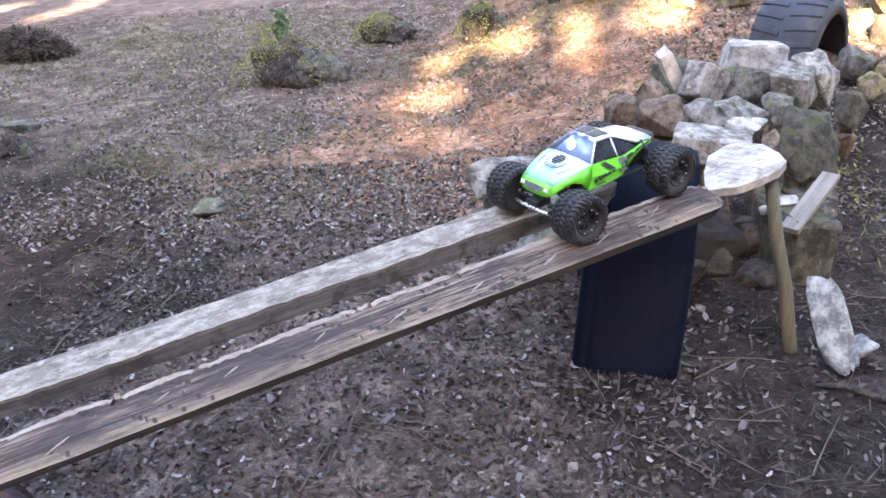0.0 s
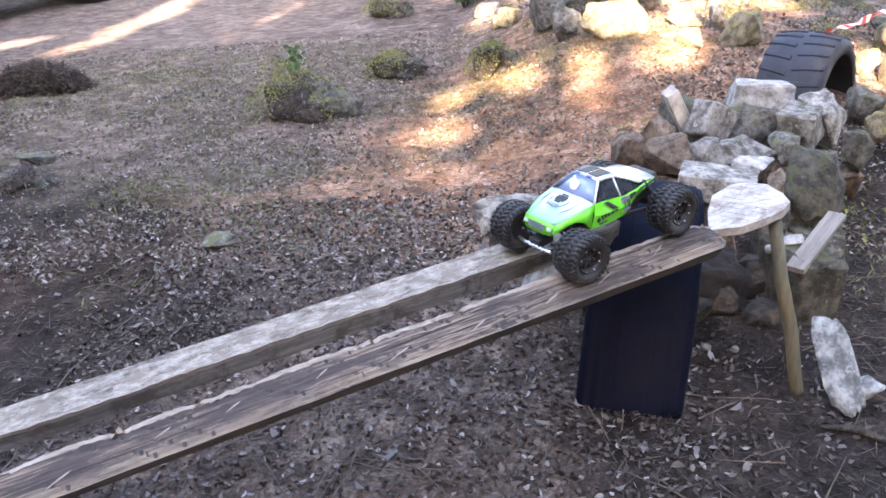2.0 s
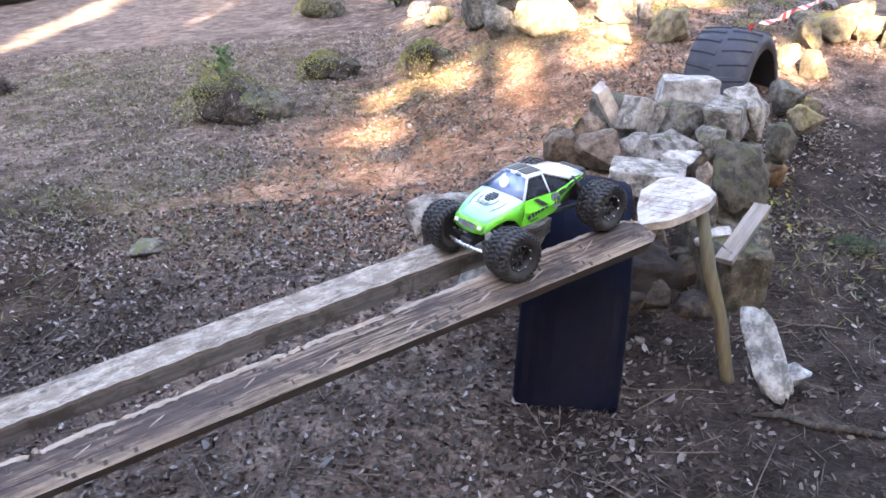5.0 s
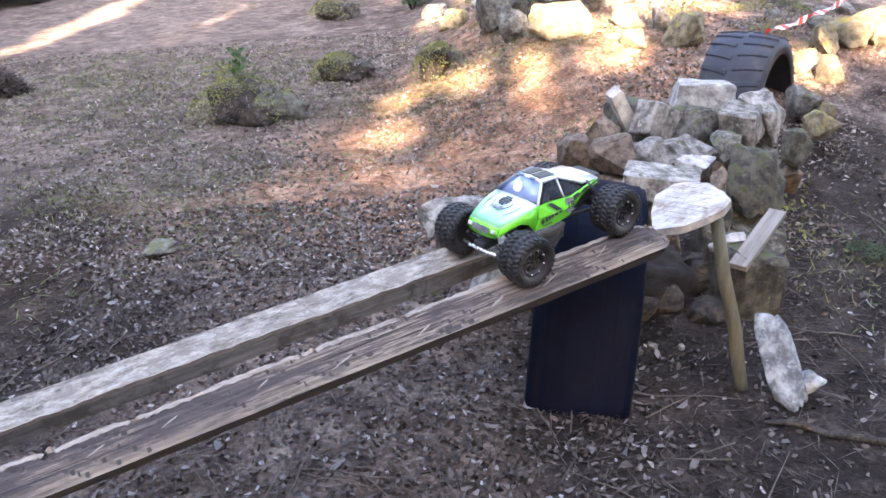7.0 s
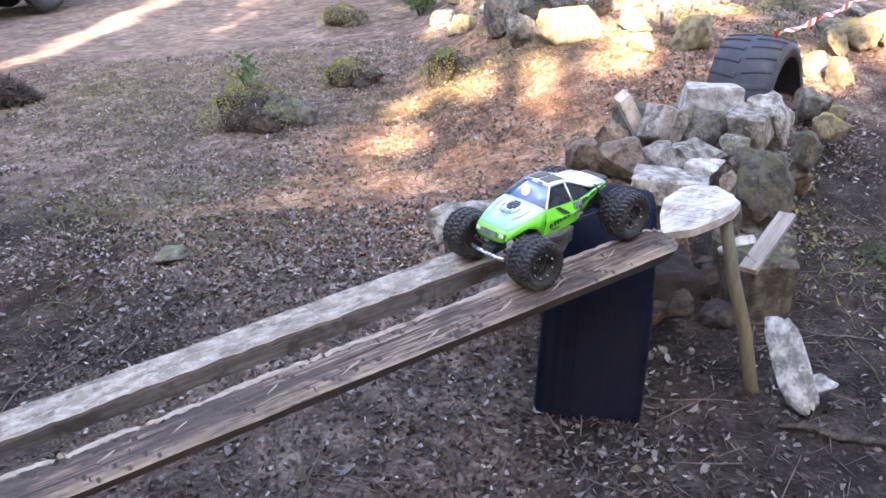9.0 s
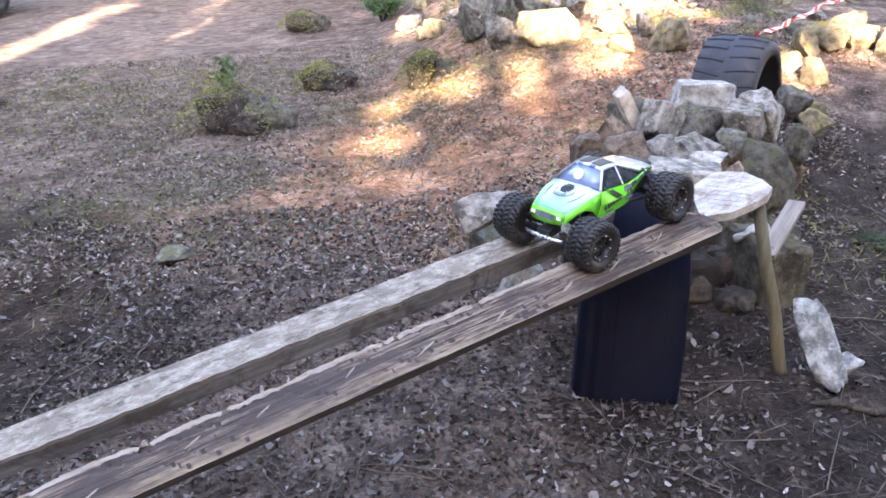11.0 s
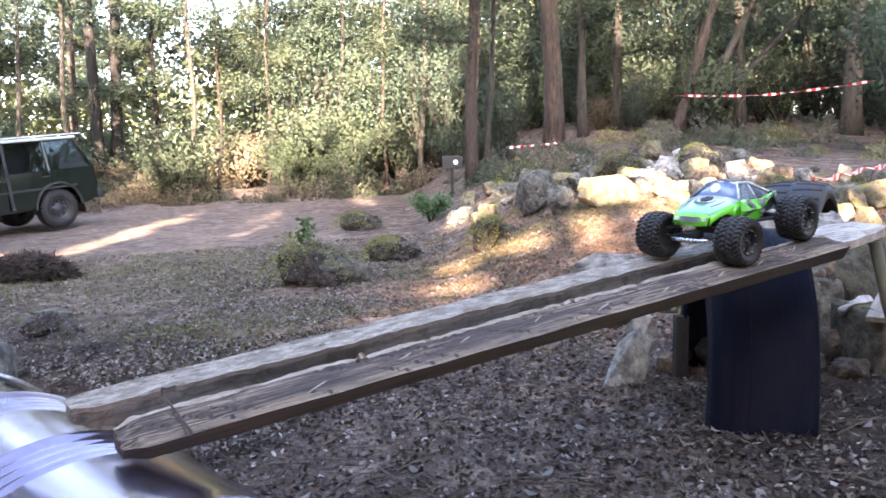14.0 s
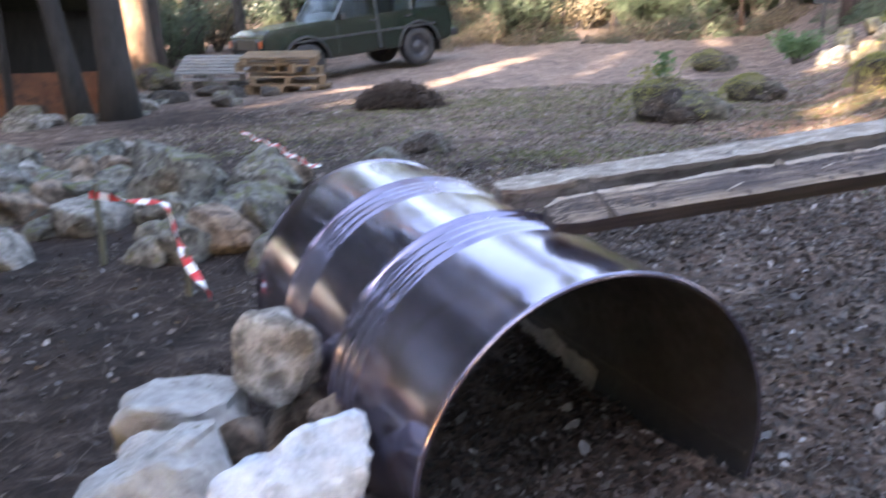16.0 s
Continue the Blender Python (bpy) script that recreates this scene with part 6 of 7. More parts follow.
def tree(seed, h, r, bark, leaf, crown_from, crown_w, leaves, leaf_size, lean=(0, 0), bends=0.04, limbs=12, label="tall forest tree with a bare trunk", name="tree", clump=0.30):
    root = thing(name, Matrix(), label, "tree", "forest trees")
    rr = np.random.default_rng(seed)
    pts, rad = tree_trunk(h, r, seed, lean, bends)
    b = tube(pts, rad, 12)
    tips = []
    for k in range(limbs):
        t = crown_from + (0.97 - crown_from) * (k + rr.uniform(0, 1)) / limbs
        i = min(int(t * 14), 13)
        p0 = pts[i].lerp(pts[i + 1], t * 14 - i)
        a = rr.uniform(0, 6.28)
        l = crown_w * rr.uniform(0.55, 1.0) * (1.15 - 0.6 * t)
        d = Vector((math.cos(a), math.sin(a), rr.uniform(-0.05, 0.5)))
        q = [p0, p0 + d * l * 0.5 + Vector((0, 0, -0.02 * l)), p0 + d * l]
        tube(q, [rad[i] * 0.38, rad[i] * 0.22, 0.012], 6, b)
        tips += [q[1].lerp(q[2], f) for f in (0.0, 0.35, 0.7, 1.0)] + [q[0].lerp(q[1], 0.6)]
        for s in (-1, 1):
            e = q[1] + Vector((-d.y * s, d.x * s, 0.2)) * l * 0.4
            tube([q[1], e], [rad[i] * 0.16, 0.008], 5, b)
            tips += [q[1].lerp(e, 0.6), e]
    part("trunk", b, bark, root, "", True)
    t = np.array([tuple(v) for v in tips])
    off = rr.normal(0, 1, (leaves, 3)) * np.array([clump, clump, clump * 0.7])
    c = t[rr.integers(0, len(t), leaves)] + off
    low = c[:, 2] < 8.0
    spray = np.repeat(c[low], 3, axis=0) + rr.normal(0, 0.11, (3 * int(low.sum()), 3))
    fine = leaves_at(spray, leaf_size * 0.62, leaf_size * 0.36, rr)
    quads("crown", np.concatenate([fine, leaves_at(c[~low][::2], leaf_size * 1.5, leaf_size * 0.75, rr)]), leaf, root, puff=np.concatenate([np.repeat(off[low], 3, axis=0), off[~low][::2]]))
    return root


def shrub(seed, w, h, leaf, leaves, leaf_size):
    root = thing("shrub", Matrix(), "dense evergreen undergrowth shrub", "shrub", "undergrowth")
    rr = np.random.default_rng(seed)
    b = bmesh.new()
    tips = []
    for k in range(16):
        a, l = rr.uniform(0, 6.28), rr.uniform(0.15, 0.5) * w
        top = Vector((math.cos(a) * l, math.sin(a) * l, h * rr.uniform(0.6, 1.0)))
        mid = Vector((top.x * 0.45, top.y * 0.45, top.z * 0.5))
        tube([(0, 0, 0), mid, top], [0.035, 0.022, 0.006], 5, b)
        tips += [mid.lerp(top, f) for f in (0.0, 0.3, 0.6, 0.85, 1.0)] + [Vector((0, 0, 0)).lerp(mid, 0.6)]
    part("stem", b, PINE_BARK, root)
    t = np.array([tuple(v) for v in tips])
    c = t[rr.integers(0, len(t), leaves)] + rr.normal(0, 1, (leaves, 3)) * np.array([w * 0.10, w * 0.10, h * 0.07])
    c[:, 2] = np.clip(c[:, 2], 0.05, None)
    quads("leaf_crown", leaves_at(c, leaf_size * 0.9, leaf_size * 0.45, rr), leaf, root)
    return root


KINDS = [tree(1, 11, 0.19, PINE_BARK, OAK_LEAF, 0.16, 2.8, 6400, 0.17, label="evergreen oak with a dark trunk and low boughs"),
         tree(2, 13, 0.17, PINE_BARK, PINE_LEAF, 0.24, 2.3, 5600, 0.16, bends=0.03, label="slim pine with a dark trunk"),
         tree(3, 10, 0.15, RED_BARK, SUN_LEAF, 0.12, 2.6, 6400, 0.17, bends=0.06, label="reddish trunk with foliage coloured bright as if sunlit"),
         tree(4, 12, 0.20, RED_BARK, OAK_LEAF, 0.30, 2.6, 5200, 0.15, bends=0.03, label="thick reddish pine trunk in the wood"),
         tree(5, 12, 0.075, PINE_BARK, PINE_LEAF, 0.38, 1.5, 2600, 0.14, bends=0.05, limbs=10, label="thin bare trunk with a small crown"),
         tree(6, 10, 0.060, RED_BARK, SUN_LEAF, 0.30, 1.6, 2600, 0.14, bends=0.07, limbs=10, label="thin crooked trunk with sparse foliage")]
BUSHES = [shrub(1, 2.6, 2.4, OAK_LEAF, 2600, 0.13), shrub(2, 2.4, 1.9, SUN_LEAF, 2300, 0.13), shrub(3, 2.2, 1.4, DRY_LEAF, 2000, 0.11), shrub(4, 3.0, 3.6, PINE_LEAF, 2900, 0.14)]


def plant(kinds, k, x, y, scale=1.0, yaw=0.0, first={}):
    m = Matrix.Translation((x, y, ground_at(x, y) - 0.06)) @ Matrix.Rotation(yaw, 4, "Z")
    src = kinds[k]
    if src.name not in first:
        first[src.name] = 1
        src.matrix_basis = m @ Matrix.Diagonal((scale, scale, scale, 1))
        return src
    ob = copy_thing(src, m)
    ob.matrix_basis = m @ Matrix.Diagonal((scale, scale, scale, 1))
    return ob


# the trees that stand out
for k, x, y, s, yaw in ((3, 0.95, 14.6, 0.62, 0.4), (3, 2.90, 16.9, 1.05, 2.0), (1, 3.8, 18.0, 0.62, 1.0), (0, 4.85, 18.9, 0.66, 3.0), (1, -2.8, 27.0, 0.95, 0.5),
                        (4, -6.3, 24.0, 1.0, 1.2), (5, -5.9, 26.0, 1.0, 4.0), (4, -9.7, 20.6, 0.9, 2.5), (4, -8.6, 21.5, 1.0, 5.0), 
                        (0, 9.6, 17.3, 1.1, 1.0), (1, 7.6, 18.5, 0.8, 2.0), (3, -11.5, 13.5, 0.95, 1.0), (0, 12.0, 15.0, 1.0, 0.3), (1, 14.0, 11.5, 1.0, 3.3), (4, 1.25, 15.0, 0.7, 2.0), (5, 3.3, 18.6, 0.9, 0.6), (4, 6.8, 19.5, 0.9, 1.6),
                        (5, -4.2, 25.0, 0.9, 2.7), (4, -1.9, 25.5, 0.9, 3.9), (5, -0.6, 24.0, 0.9, 0.9), (4, 0.3, 22.5, 0.9, 1.9), (5, 1.8, 21.0, 0.8, 5.2)):
    plant(KINDS, k, x, y, s, yaw)
TALL = [tree(21, 13, 0.17, DARK_BARK, PINE_LEAF, 0.52, 2.2, 4200, 0.16, bends=0.03, label="tall dark pine trunk with a high crown")]
plant(TALL, 0, -10.3, 28.2, 1.25, 0.2)
plant(TALL, 0, -9.78, 28.5, 1.3, 2.2)
near_trunk = tree(8, 9, 0.135, PINE_BARK, OAK_LEAF, 0.5, 2.4, 3000, 0.14, label="mossy rough trunk beside the stone row")
near_trunk.matrix_basis = Matrix.Translation((4.08, 4.95, ground_at(4.0, 4.8) - 0.05))
leaning = tree(9, 9, 0.13, RED_BARK, OAK_LEAF, 0.35, 2.6, 3600, 0.14, lean=(0.30, 0.0), label="leaning reddish trunk on the slope")
leaning.matrix_basis = Matrix.Translation((5.65, 17.3, ground_at(5.4, 17.3) - 0.05))
leaning = tree(10, 8, 0.10, PINE_BARK, OAK_LEAF, 0.4, 2.4, 2600, 0.14, lean=(0.55, 0.0), label="thin leaning dark trunk on the slope")
leaning.matrix_basis = Matrix.Translation((5.85, 17.4, ground_at(5.4, 17.3) - 0.05))
leaning = tree(11, 9, 0.065, DARK_BARK, OAK_LEAF, 0.5, 2.0, 1400, 0.14, lean=(0.95, 0.0), label="thin dark stem leaning far over the slope")
leaning.matrix_basis = Matrix.Translation((5.95, 17.5, ground_at(5.95, 17.5) - 0.05))
left_oak = tree(14, 9, 0.20, DARK_BARK, OAK_LEAF, 0.42, 3.0, 3600, 0.14, lean=(-0.10, 0.02), label="thick dark oak trunk by the stone heap")
left_oak.matrix_basis = Matrix.Translation((-7.6, 7.75, ground_at(-7.6, 7.75) - 0.05))
left_oak = tree(15, 9, 0.13, DARK_BARK, OAK_LEAF, 0.45, 2.6, 2600, 0.14, lean=(-0.22, 0.02), label="thin leaning oak trunk by the stone heap")
left_oak.matrix_basis = Matrix.Translation((-8.0, 7.55, ground_at(-8.0, 7.55) - 0.05))
sunlit_trunk = tree(17, 12, 0.30, SUNLIT_BARK, OAK_LEAF, 0.5, 2.6, 2600, 0.14, lean=(-0.05, 0.0), label="thick pine trunk behind the pallets, orange sunlight in its bark colour")
sunlit_trunk.matrix_basis = Matrix.Translation((-11.2, 12.6, ground_at(-11.2, 12.6) - 0.05))

# bushes at the end of the track, and the dense evergreens behind the sign
for k, (x, y, sc) in enumerate(((-10.6, 27.2, 0.7), (-9.6, 27.8, 0.8), (-8.7, 27.6, 0.62), (-7.9, 28.0, 0.72), (-7.0, 27.9, 0.85), (-6.2, 28.4, 0.75), (-5.2, 28.6, 0.95), (-4.1, 28.3, 0.85), (-3.3, 27.6, 0.95))):
    plant(BUSHES, (2, 2, 2, 1, 2)[k % 5], x, y, sc, 1.9 * k)
for k, (x, y, sc) in enumerate(((-2.6, 25.6, 1.1), (-1.7, 25.2, 0.9), (-0.9, 25.6, 1.1), (-0.2, 24.8, 0.95), (0.5, 23.4, 1.0), (0.2, 26.4, 1.2), (1.1, 21.8, 0.85), (-1.6, 27.2, 1.25))):
    plant(BUSHES, (3, 0, 3, 3)[k % 4], x, y, sc, 2.3 * k)

# dark trees past the parked car
for k, x, y, sc in ((1, -13.0, 19.0, 0.9), (3, -15.5, 20.5, 1.0), (2, -12.2, 23.5, 1.0), (5, -14.2, 25.0, 1.0)):
    plant(KINDS, k, x, y, sc, 1.3 * x)
for x, y, sc in ((-14.5, 18.5, 0.8), (-11.6, 24.0, 0.9)):
    plant(BUSHES, 1, x, y, sc, 0.7 * x)

# the wood behind
r = random.Random(5)
for k in range(56):
    a = radians(r.uniform(-48, 46))
    d = r.uniform(24, 44)
    if -34 < math.degrees(a) < -8 and r.random() < 0.55:
        continue
    plant(KINDS, r.choice((2, 2, 5, 4, 1) if -0.62 < a < 0.0 else (2, 1, 2, 3, 4, 2, 5)), d * math.sin(a) - 0.5, d * math.cos(a), r.uniform(0.75, 1.15), r.uniform(0, 6))
for k in range(64):
    a = radians(-50 + 96 * (k + r.random()) / 64)
    d = r.uniform(23, 33) if a < radians(6) else r.uniform(19, 30)
    plant(BUSHES, r.choice((1, 1, 2, 3) if -0.62 < a < 0.0 else (0, 1, 2, 3, 0, 3)), d * math.sin(a) - 0.5, d * math.cos(a), r.uniform(0.8, 1.4), r.uniform(0, 6))
for k in range(12):
    plant(BUSHES, r.choice((1, 0, 3, 0)), r.uniform(-9.0, 1.0), r.uniform(22.5, 25.5), r.uniform(0.4, 0.75), r.uniform(0, 6))
for k in range(10):
    plant(BUSHES, r.choice((0, 3)), r.uniform(6, 13), r.uniform(13, 20), r.uniform(0.5, 0.9), r.uniform(0, 6))
for k in range(8):
    plant(BUSHES, r.choice((0, 1)), r.uniform(-19, -13), r.uniform(12, 20), r.uniform(0.6, 1.0), r.uniform(0, 6))
for k in range(16):
    plant(BUSHES, r.choice((1, 3, 1)), r.uniform(0.5, 16), r.uniform(21, 27), r.uniform(0.7, 1.2), r.uniform(0, 6))
for k in range(18):
    plant(BUSHES, r.choice((1, 3, 2)), r.uniform(1.0, 9.0), r.uniform(18.0, 23.0), r.uniform(0.3, 0.6), r.uniform(0, 6))


# low brush and herbs over the bank and the wood's edge
def brush(seed, w, h, leaf, leaves, size, label):
    root = thing("low_brush", Matrix(), label, "undergrowth", "low brush on the bank")
    rr = np.random.default_rng(seed)
    for k in range(7):
        a, l = rr.uniform(0, 6.28), rr.uniform(0.2, 0.5) * w
        part("stem", tube([(0, 0, 0), (math.cos(a) * l * 0.5, math.sin(a) * l * 0.5, h * 0.55), (math.cos(a) * l, math.sin(a) * l, h * rr.uniform(0.7, 1.1))], [0.008, 0.006, 0.002], 5), TWIG, root)
    a, u = rr.uniform(0, 6.28, leaves), np.sqrt(rr.uniform(0, 1, leaves))
    c = np.stack([np.cos(a) * u * w * 0.5, np.sin(a) * u * w * 0.5, h * (1.05 - u ** 2) * rr.uniform(0.1, 1.0, leaves)], 1)
    quads("leaf_crown", leaves_at(c, size, size * 0.4, rr), leaf, root)
    return root


LOW = [brush(31, 1.0, 0.45, DRY_LEAF, 700, 0.07, "dry brown brush on the bank"), brush(32, 0.9, 0.40, OAK_LEAF, 700, 0.06, "low dark green brush on the bank"),
       brush(33, 0.8, 0.35, MOSS_LEAF, 600, 0.05, "low yellowish herbs on the bank"), brush(34, 1.1, 0.6, SUN_LEAF, 700, 0.06, "pale green low brush at the wood's edge")]
r = random.Random(23)
for k in range(46):
    x = r.uniform(0.6, 8.5)
    plant(LOW, r.choice((0, 1, 1, 2, 3)), x, 10.5 + r.uniform(0, 7.5), r.uniform(0.5, 1.2), r.uniform(0, 6))
for k in range(34):
    plant(LOW, r.choice((0, 0, 3, 1)), r.uniform(-10, 2), r.uniform(20.5, 23.5), r.uniform(0.7, 1.6), r.uniform(0, 6))
for k in range(34):
    u = r.random()
    plant(LOW, r.choice((2, 1, 2, 0)), 0.5 + 3.2 * u + r.gauss(0, 0.3), 8.3 - 0.3 * u + r.gauss(0, 1.0), r.uniform(0.22, 0.5), r.uniform(0, 6))
for k in range(10):
    plant(LOW, r.choice((2, 1, 0)), r.uniform(2.4, 5.0), r.uniform(5.0, 8.0), r.uniform(0.3, 0.6), r.uniform(0, 6))


# the wood farther off
def far_wood(seed, n, d0, d1, leaf, label):
    rr = np.random.default_rng(seed)
    a, d = np.radians(rr.uniform(-62, 60, n)), rr.uniform(d0, d1, n)
    top = np.array([9.0 + 5.0 * fbm(v * 9, 2.0, seed, 3) + 2.5 * fbm(v * 40, 7.0, seed, 2) for v in a])
    z = top * rr.uniform(0.0, 1.0, n) ** 0.8
    gap = np.array([fbm(v * 30, h * 0.35, seed + 3.0, 3) for v, h in zip(a, z)])
    ok = gap > np.where(z > 4.5, np.where((a > -0.62) & (a < -0.20), -0.06, -0.30), -0.60)
    x, y = d * np.sin(a) - 0.5, d * np.cos(a)
    g = np.array([ground_height(p, q) for p, q in zip(x, y)])
    c = np.stack([x, y, g + z], 1)[ok]
    quads("far_foliage", leaves_at(c, 0.44, 0.22, rr), leaf, None, "stuff", label, "woodland")


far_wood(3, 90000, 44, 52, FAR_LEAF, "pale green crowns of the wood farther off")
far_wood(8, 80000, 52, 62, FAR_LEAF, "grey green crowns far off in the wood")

for k in range(14):
    plant(LOW, r.choice((0, 0, 3)), r.gauss(-7.6, 1.1), r.gauss(26.2, 0.9), r.uniform(1.1, 2.0), r.uniform(0, 6))

# ---- parked off-road car ----
RR_GREEN = surface("car_paint_dark_green", (0.003, 0.009, 0.007), (0.005, 0.014, 0.010), 3, 0.16, bumps=0.01, coat=0.3, stain=(0.006, 0.013, 0.010), stain_scale=2.0)
RR_ROOF = surface("car_roof_pale", (0.42, 0.47, 0.46), (0.55, 0.60, 0.58), 4, 0.3, bumps=0.02, coat=0.5)
RR_TRIM = surface("car_black_trim", (0.012, 0.012, 0.013), (0.03, 0.03, 0.032), 8, 0.5, bumps=0.1, dist=0.002)
RR_LAMP = surface("lamp_orange_red", (0.45, 0.07, 0.02), (0.55, 0.12, 0.03), 8, 0.25, bumps=0, coat=0.8)
RR_GLASS = glass_material("car_window_glass", (0.13, 0.155, 0.155))
RR_STEEL = surface("wheel_steel_grey", (0.03, 0.03, 0.036), (0.085, 0.085, 0.095), 8, 0.5, 0.4, bumps=0.1, dist=0.002)


def off_roader(m):
    car = thing("off_road_car", m, "dark green boxy off-road car with pale roof, parked", "car")
    W = 0.89                                    # half width; x forward, y left
    R = 0.385
    wheels = ((1.27, 0.76), (1.27, -0.76), (-1.27, 0.76), (-1.27, -0.76))

    def arch(cx, r=0.47, n=9, back=True):
        return [(cx + r * math.cos(a), 0.40 + r * math.sin(a)) for a in (math.pi * (1 - k / (n - 1)) if back else math.pi * k / (n - 1) for k in range(n))]
    rear_arch = [(x, max(z, 0.42)) for x, z in arch(-1.27)]
    front_arch = [(x, max(z, 0.42)) for x, z in arch(1.27)]
    low = [(-2.10, 0.52), (-1.95, 0.45)] + rear_arch + front_arch + [(1.95, 0.48), (2.12, 0.58)]
    top = [(2.14, 0.80), (2.10, 0.98), (1.9, 1.06), (0.62, 1.12), (-2.12, 1.14), (-2.16, 0.80)]
    b = prism(low + top, 2 * W)
    bmesh.ops.bevel(b, geom=[e for e in b.edges if abs(e.verts[0].co.y - e.verts[1].co.y) < 0.01], offset=0.035, segments=2, affect="EDGES")
    part("body", b, RR_GREEN, car)
    b = prism([(x, z - 0.004) for x, z in [(2.06, 1.01), (1.9, 1.085), (0.66, 1.145), (0.66, 1.10), (2.06, 0.98)]], 1.56)
    part("bonnet", b, RR_GREEN, car)
    # greenhouse: pillars, panes, roof
    belt, eave = 1.13, 1.70
    inset = 0.10
    fx0, fx1, rx0, rx1 = 0.62, 0.14, -2.12, -1.78            # foot and head of the screens
    part("roof", box(fx1 - rx1 + 0.14, 2 * (W - inset) + 0.06, 0.055, ((fx1 + rx1) / 2, 0, eave + 0.03), 0.022), RR_ROOF, car, "pale roof")
    part("interior", box(2.0, 1.50, 0.32, (-0.8, 0, 0.98), 0.04), RR_TRIM, car)
    for k, x in enumerate((0.0, -0.85)):
        for s in (1, -1):
            b = box(0.14, 0.46, 0.55, (x - 0.12, s * 0.38, 1.28), 0.05, Matrix.Rotation(radians(-10), 4, "Y"))
            box(0.10, 0.24, 0.16, (x - 0.2, s * 0.38, 1.60), 0.04, None, b)
            part("seat", b, RR_TRIM, car)
    for s in (1, -1):
        lo, hi = s * (W - 0.015), s * (W - inset)
        for nm, a, c, w in (("front_pillar", fx0, fx1, 0.05), ("centre_pillar", -0.32, -0.36, 0.045), ("door_pillar", -1.16, -1.14, 0.045), ("rear_pillar", rx0 + 0.04, rx1, 0.07)):
            b = tube([(a, lo, belt - 0.02), (c, hi, eave + 0.01)], w * 0.62, 6)
            part("pillar", b, RR_GREEN, car)
        for nm, a0, a1, c0, c1 in (("front", fx0 - 0.06, -0.29, fx1 - 0.02, -0.33), ("middle", -0.35, -1.13, -0.39, -1.11), ("rear", -1.19, rx0 + 0.10, -1.17, rx1 - 0.03)):
            p = [(a0, lo, belt), (a1, lo, belt), (c1, hi, eave), (c0, hi, eave)]
            b = bmesh.new()
            b.faces.new([b.verts.new(q) for q in p])
            bmesh.ops.solidify(b, geom=b.faces[:], thickness=0.006)
            pane = part("side_window", b, RR_GLASS, car)
            pane.visible_shadow = False
        part("door_mirror", box(0.10, 0.16, 0.12, (0.46, s * (W + 0.08), 1.17), 0.03), RR_TRIM, car)
        part("side_moulding", box(3.2, 0.02, 0.045, (-0.1, s * (W + 0.006), 0.80), 0.006), RR_TRIM, car)
        for x in (-0.32, -1.16, 0.56):
            part("door_gap", box(0.012, 0.006, 0.62, (x, s * (W + 0.001), 0.82)), RR_TRIM, car)
        # the doors are shut; this strip paints the shadowed gap at the centre pillar
        part("door_gap", box(0.055, 0.008, 1.22, (-0.34, s * (W + 0.001), 1.08), 0, Matrix.Translation((0, 0, 0)) @ Matrix.Rotation(radians(5 * s), 4, "X")), RR_TRIM, car, "dark strip standing in for the shaded gap at a door")
        for x in (-0.22, -1.06):
            part("door_handle", box(0.14, 0.025, 0.035, (x, s * (W + 0.012), 1.02), 0.008), RR_TRIM, car)
        for cx in (1.27, -1.27):
            pts = [(cx + 0.48 * math.cos(a), s * (W + 0.01), 0.40 + 0.48 * math.sin(a)) for a in np.linspace(0.04, math.pi - 0.04, 15)]
            part("wheel_arch_trim", tube(pts, 0.028, 6), RR_TRIM, car)
        part("tail_lamp", box(0.03, 0.16, 0.30, (-2.165, s * 0.72, 0.90), 0.008), RR_LAMP, car, "orange-red tail lamp")
        part("headlamp", tube([(2.10, s * 0.62, 0.84), (2.17, s * 0.62, 0.84)], 0.10, 18), RR_STEEL, car, "round headlamp")
        part("side_lamp", box(0.03, 0.09, 0.14, (2.14, s * 0.80, 0.84), 0.008), RR_LAMP, car, "orange side lamp")
        part("mud_flap", box(0.015, 0.26, 0.36, (-1.80, s * 0.74, 0.42)), RR_TRIM, car)
    for nm, x0, x1 in (("windscreen", fx0 - 0.02, fx1), ("rear_window", rx0 + 0.02, rx1)):
        b = bmesh.new()
        b.faces.new([b.verts.new(q) for q in ((x0, W - 0.08, belt), (x0, -W + 0.08, belt), (x1, -W + inset + 0.04, eave), (x1, W - inset - 0.04, eave))])
        bmesh.ops.solidify(b, geom=b.faces[:], thickness=0.006)
        part(nm, b, RR_GLASS, car).visible_shadow = False
    part("front_bumper", box(0.16, 1.72, 0.15, (2.16, 0, 0.56), 0.03), RR_TRIM, car)
    part("rear_bumper", box(0.16, 1.72, 0.15, (-2.20, 0, 0.56), 0.03), RR_TRIM, car)
    part("radiator_grille", box(0.04, 1.0, 0.20, (2.13, 0, 0.84), 0.01), RR_TRIM, car)
    part("underbody", box(3.6, 1.3, 0.14, (0, 0, 0.46), 0.04), RR_TRIM, car)
    for s in (1, -1):
        part("roof_rail", tube([(fx1 - 0.1, s * 0.72, eave + 0.09), (rx1 - 0.25, s * 0.72, eave + 0.09)], 0.014, 6), RR_ROOF, car)
    part("roof_board", box(0.5, 0.16, 0.03, (rx1 - 0.14, -0.4, eave + 0.10), 0.01), PALLET_WOOD, car, "plank sticking out over the roof")
    meshes = None
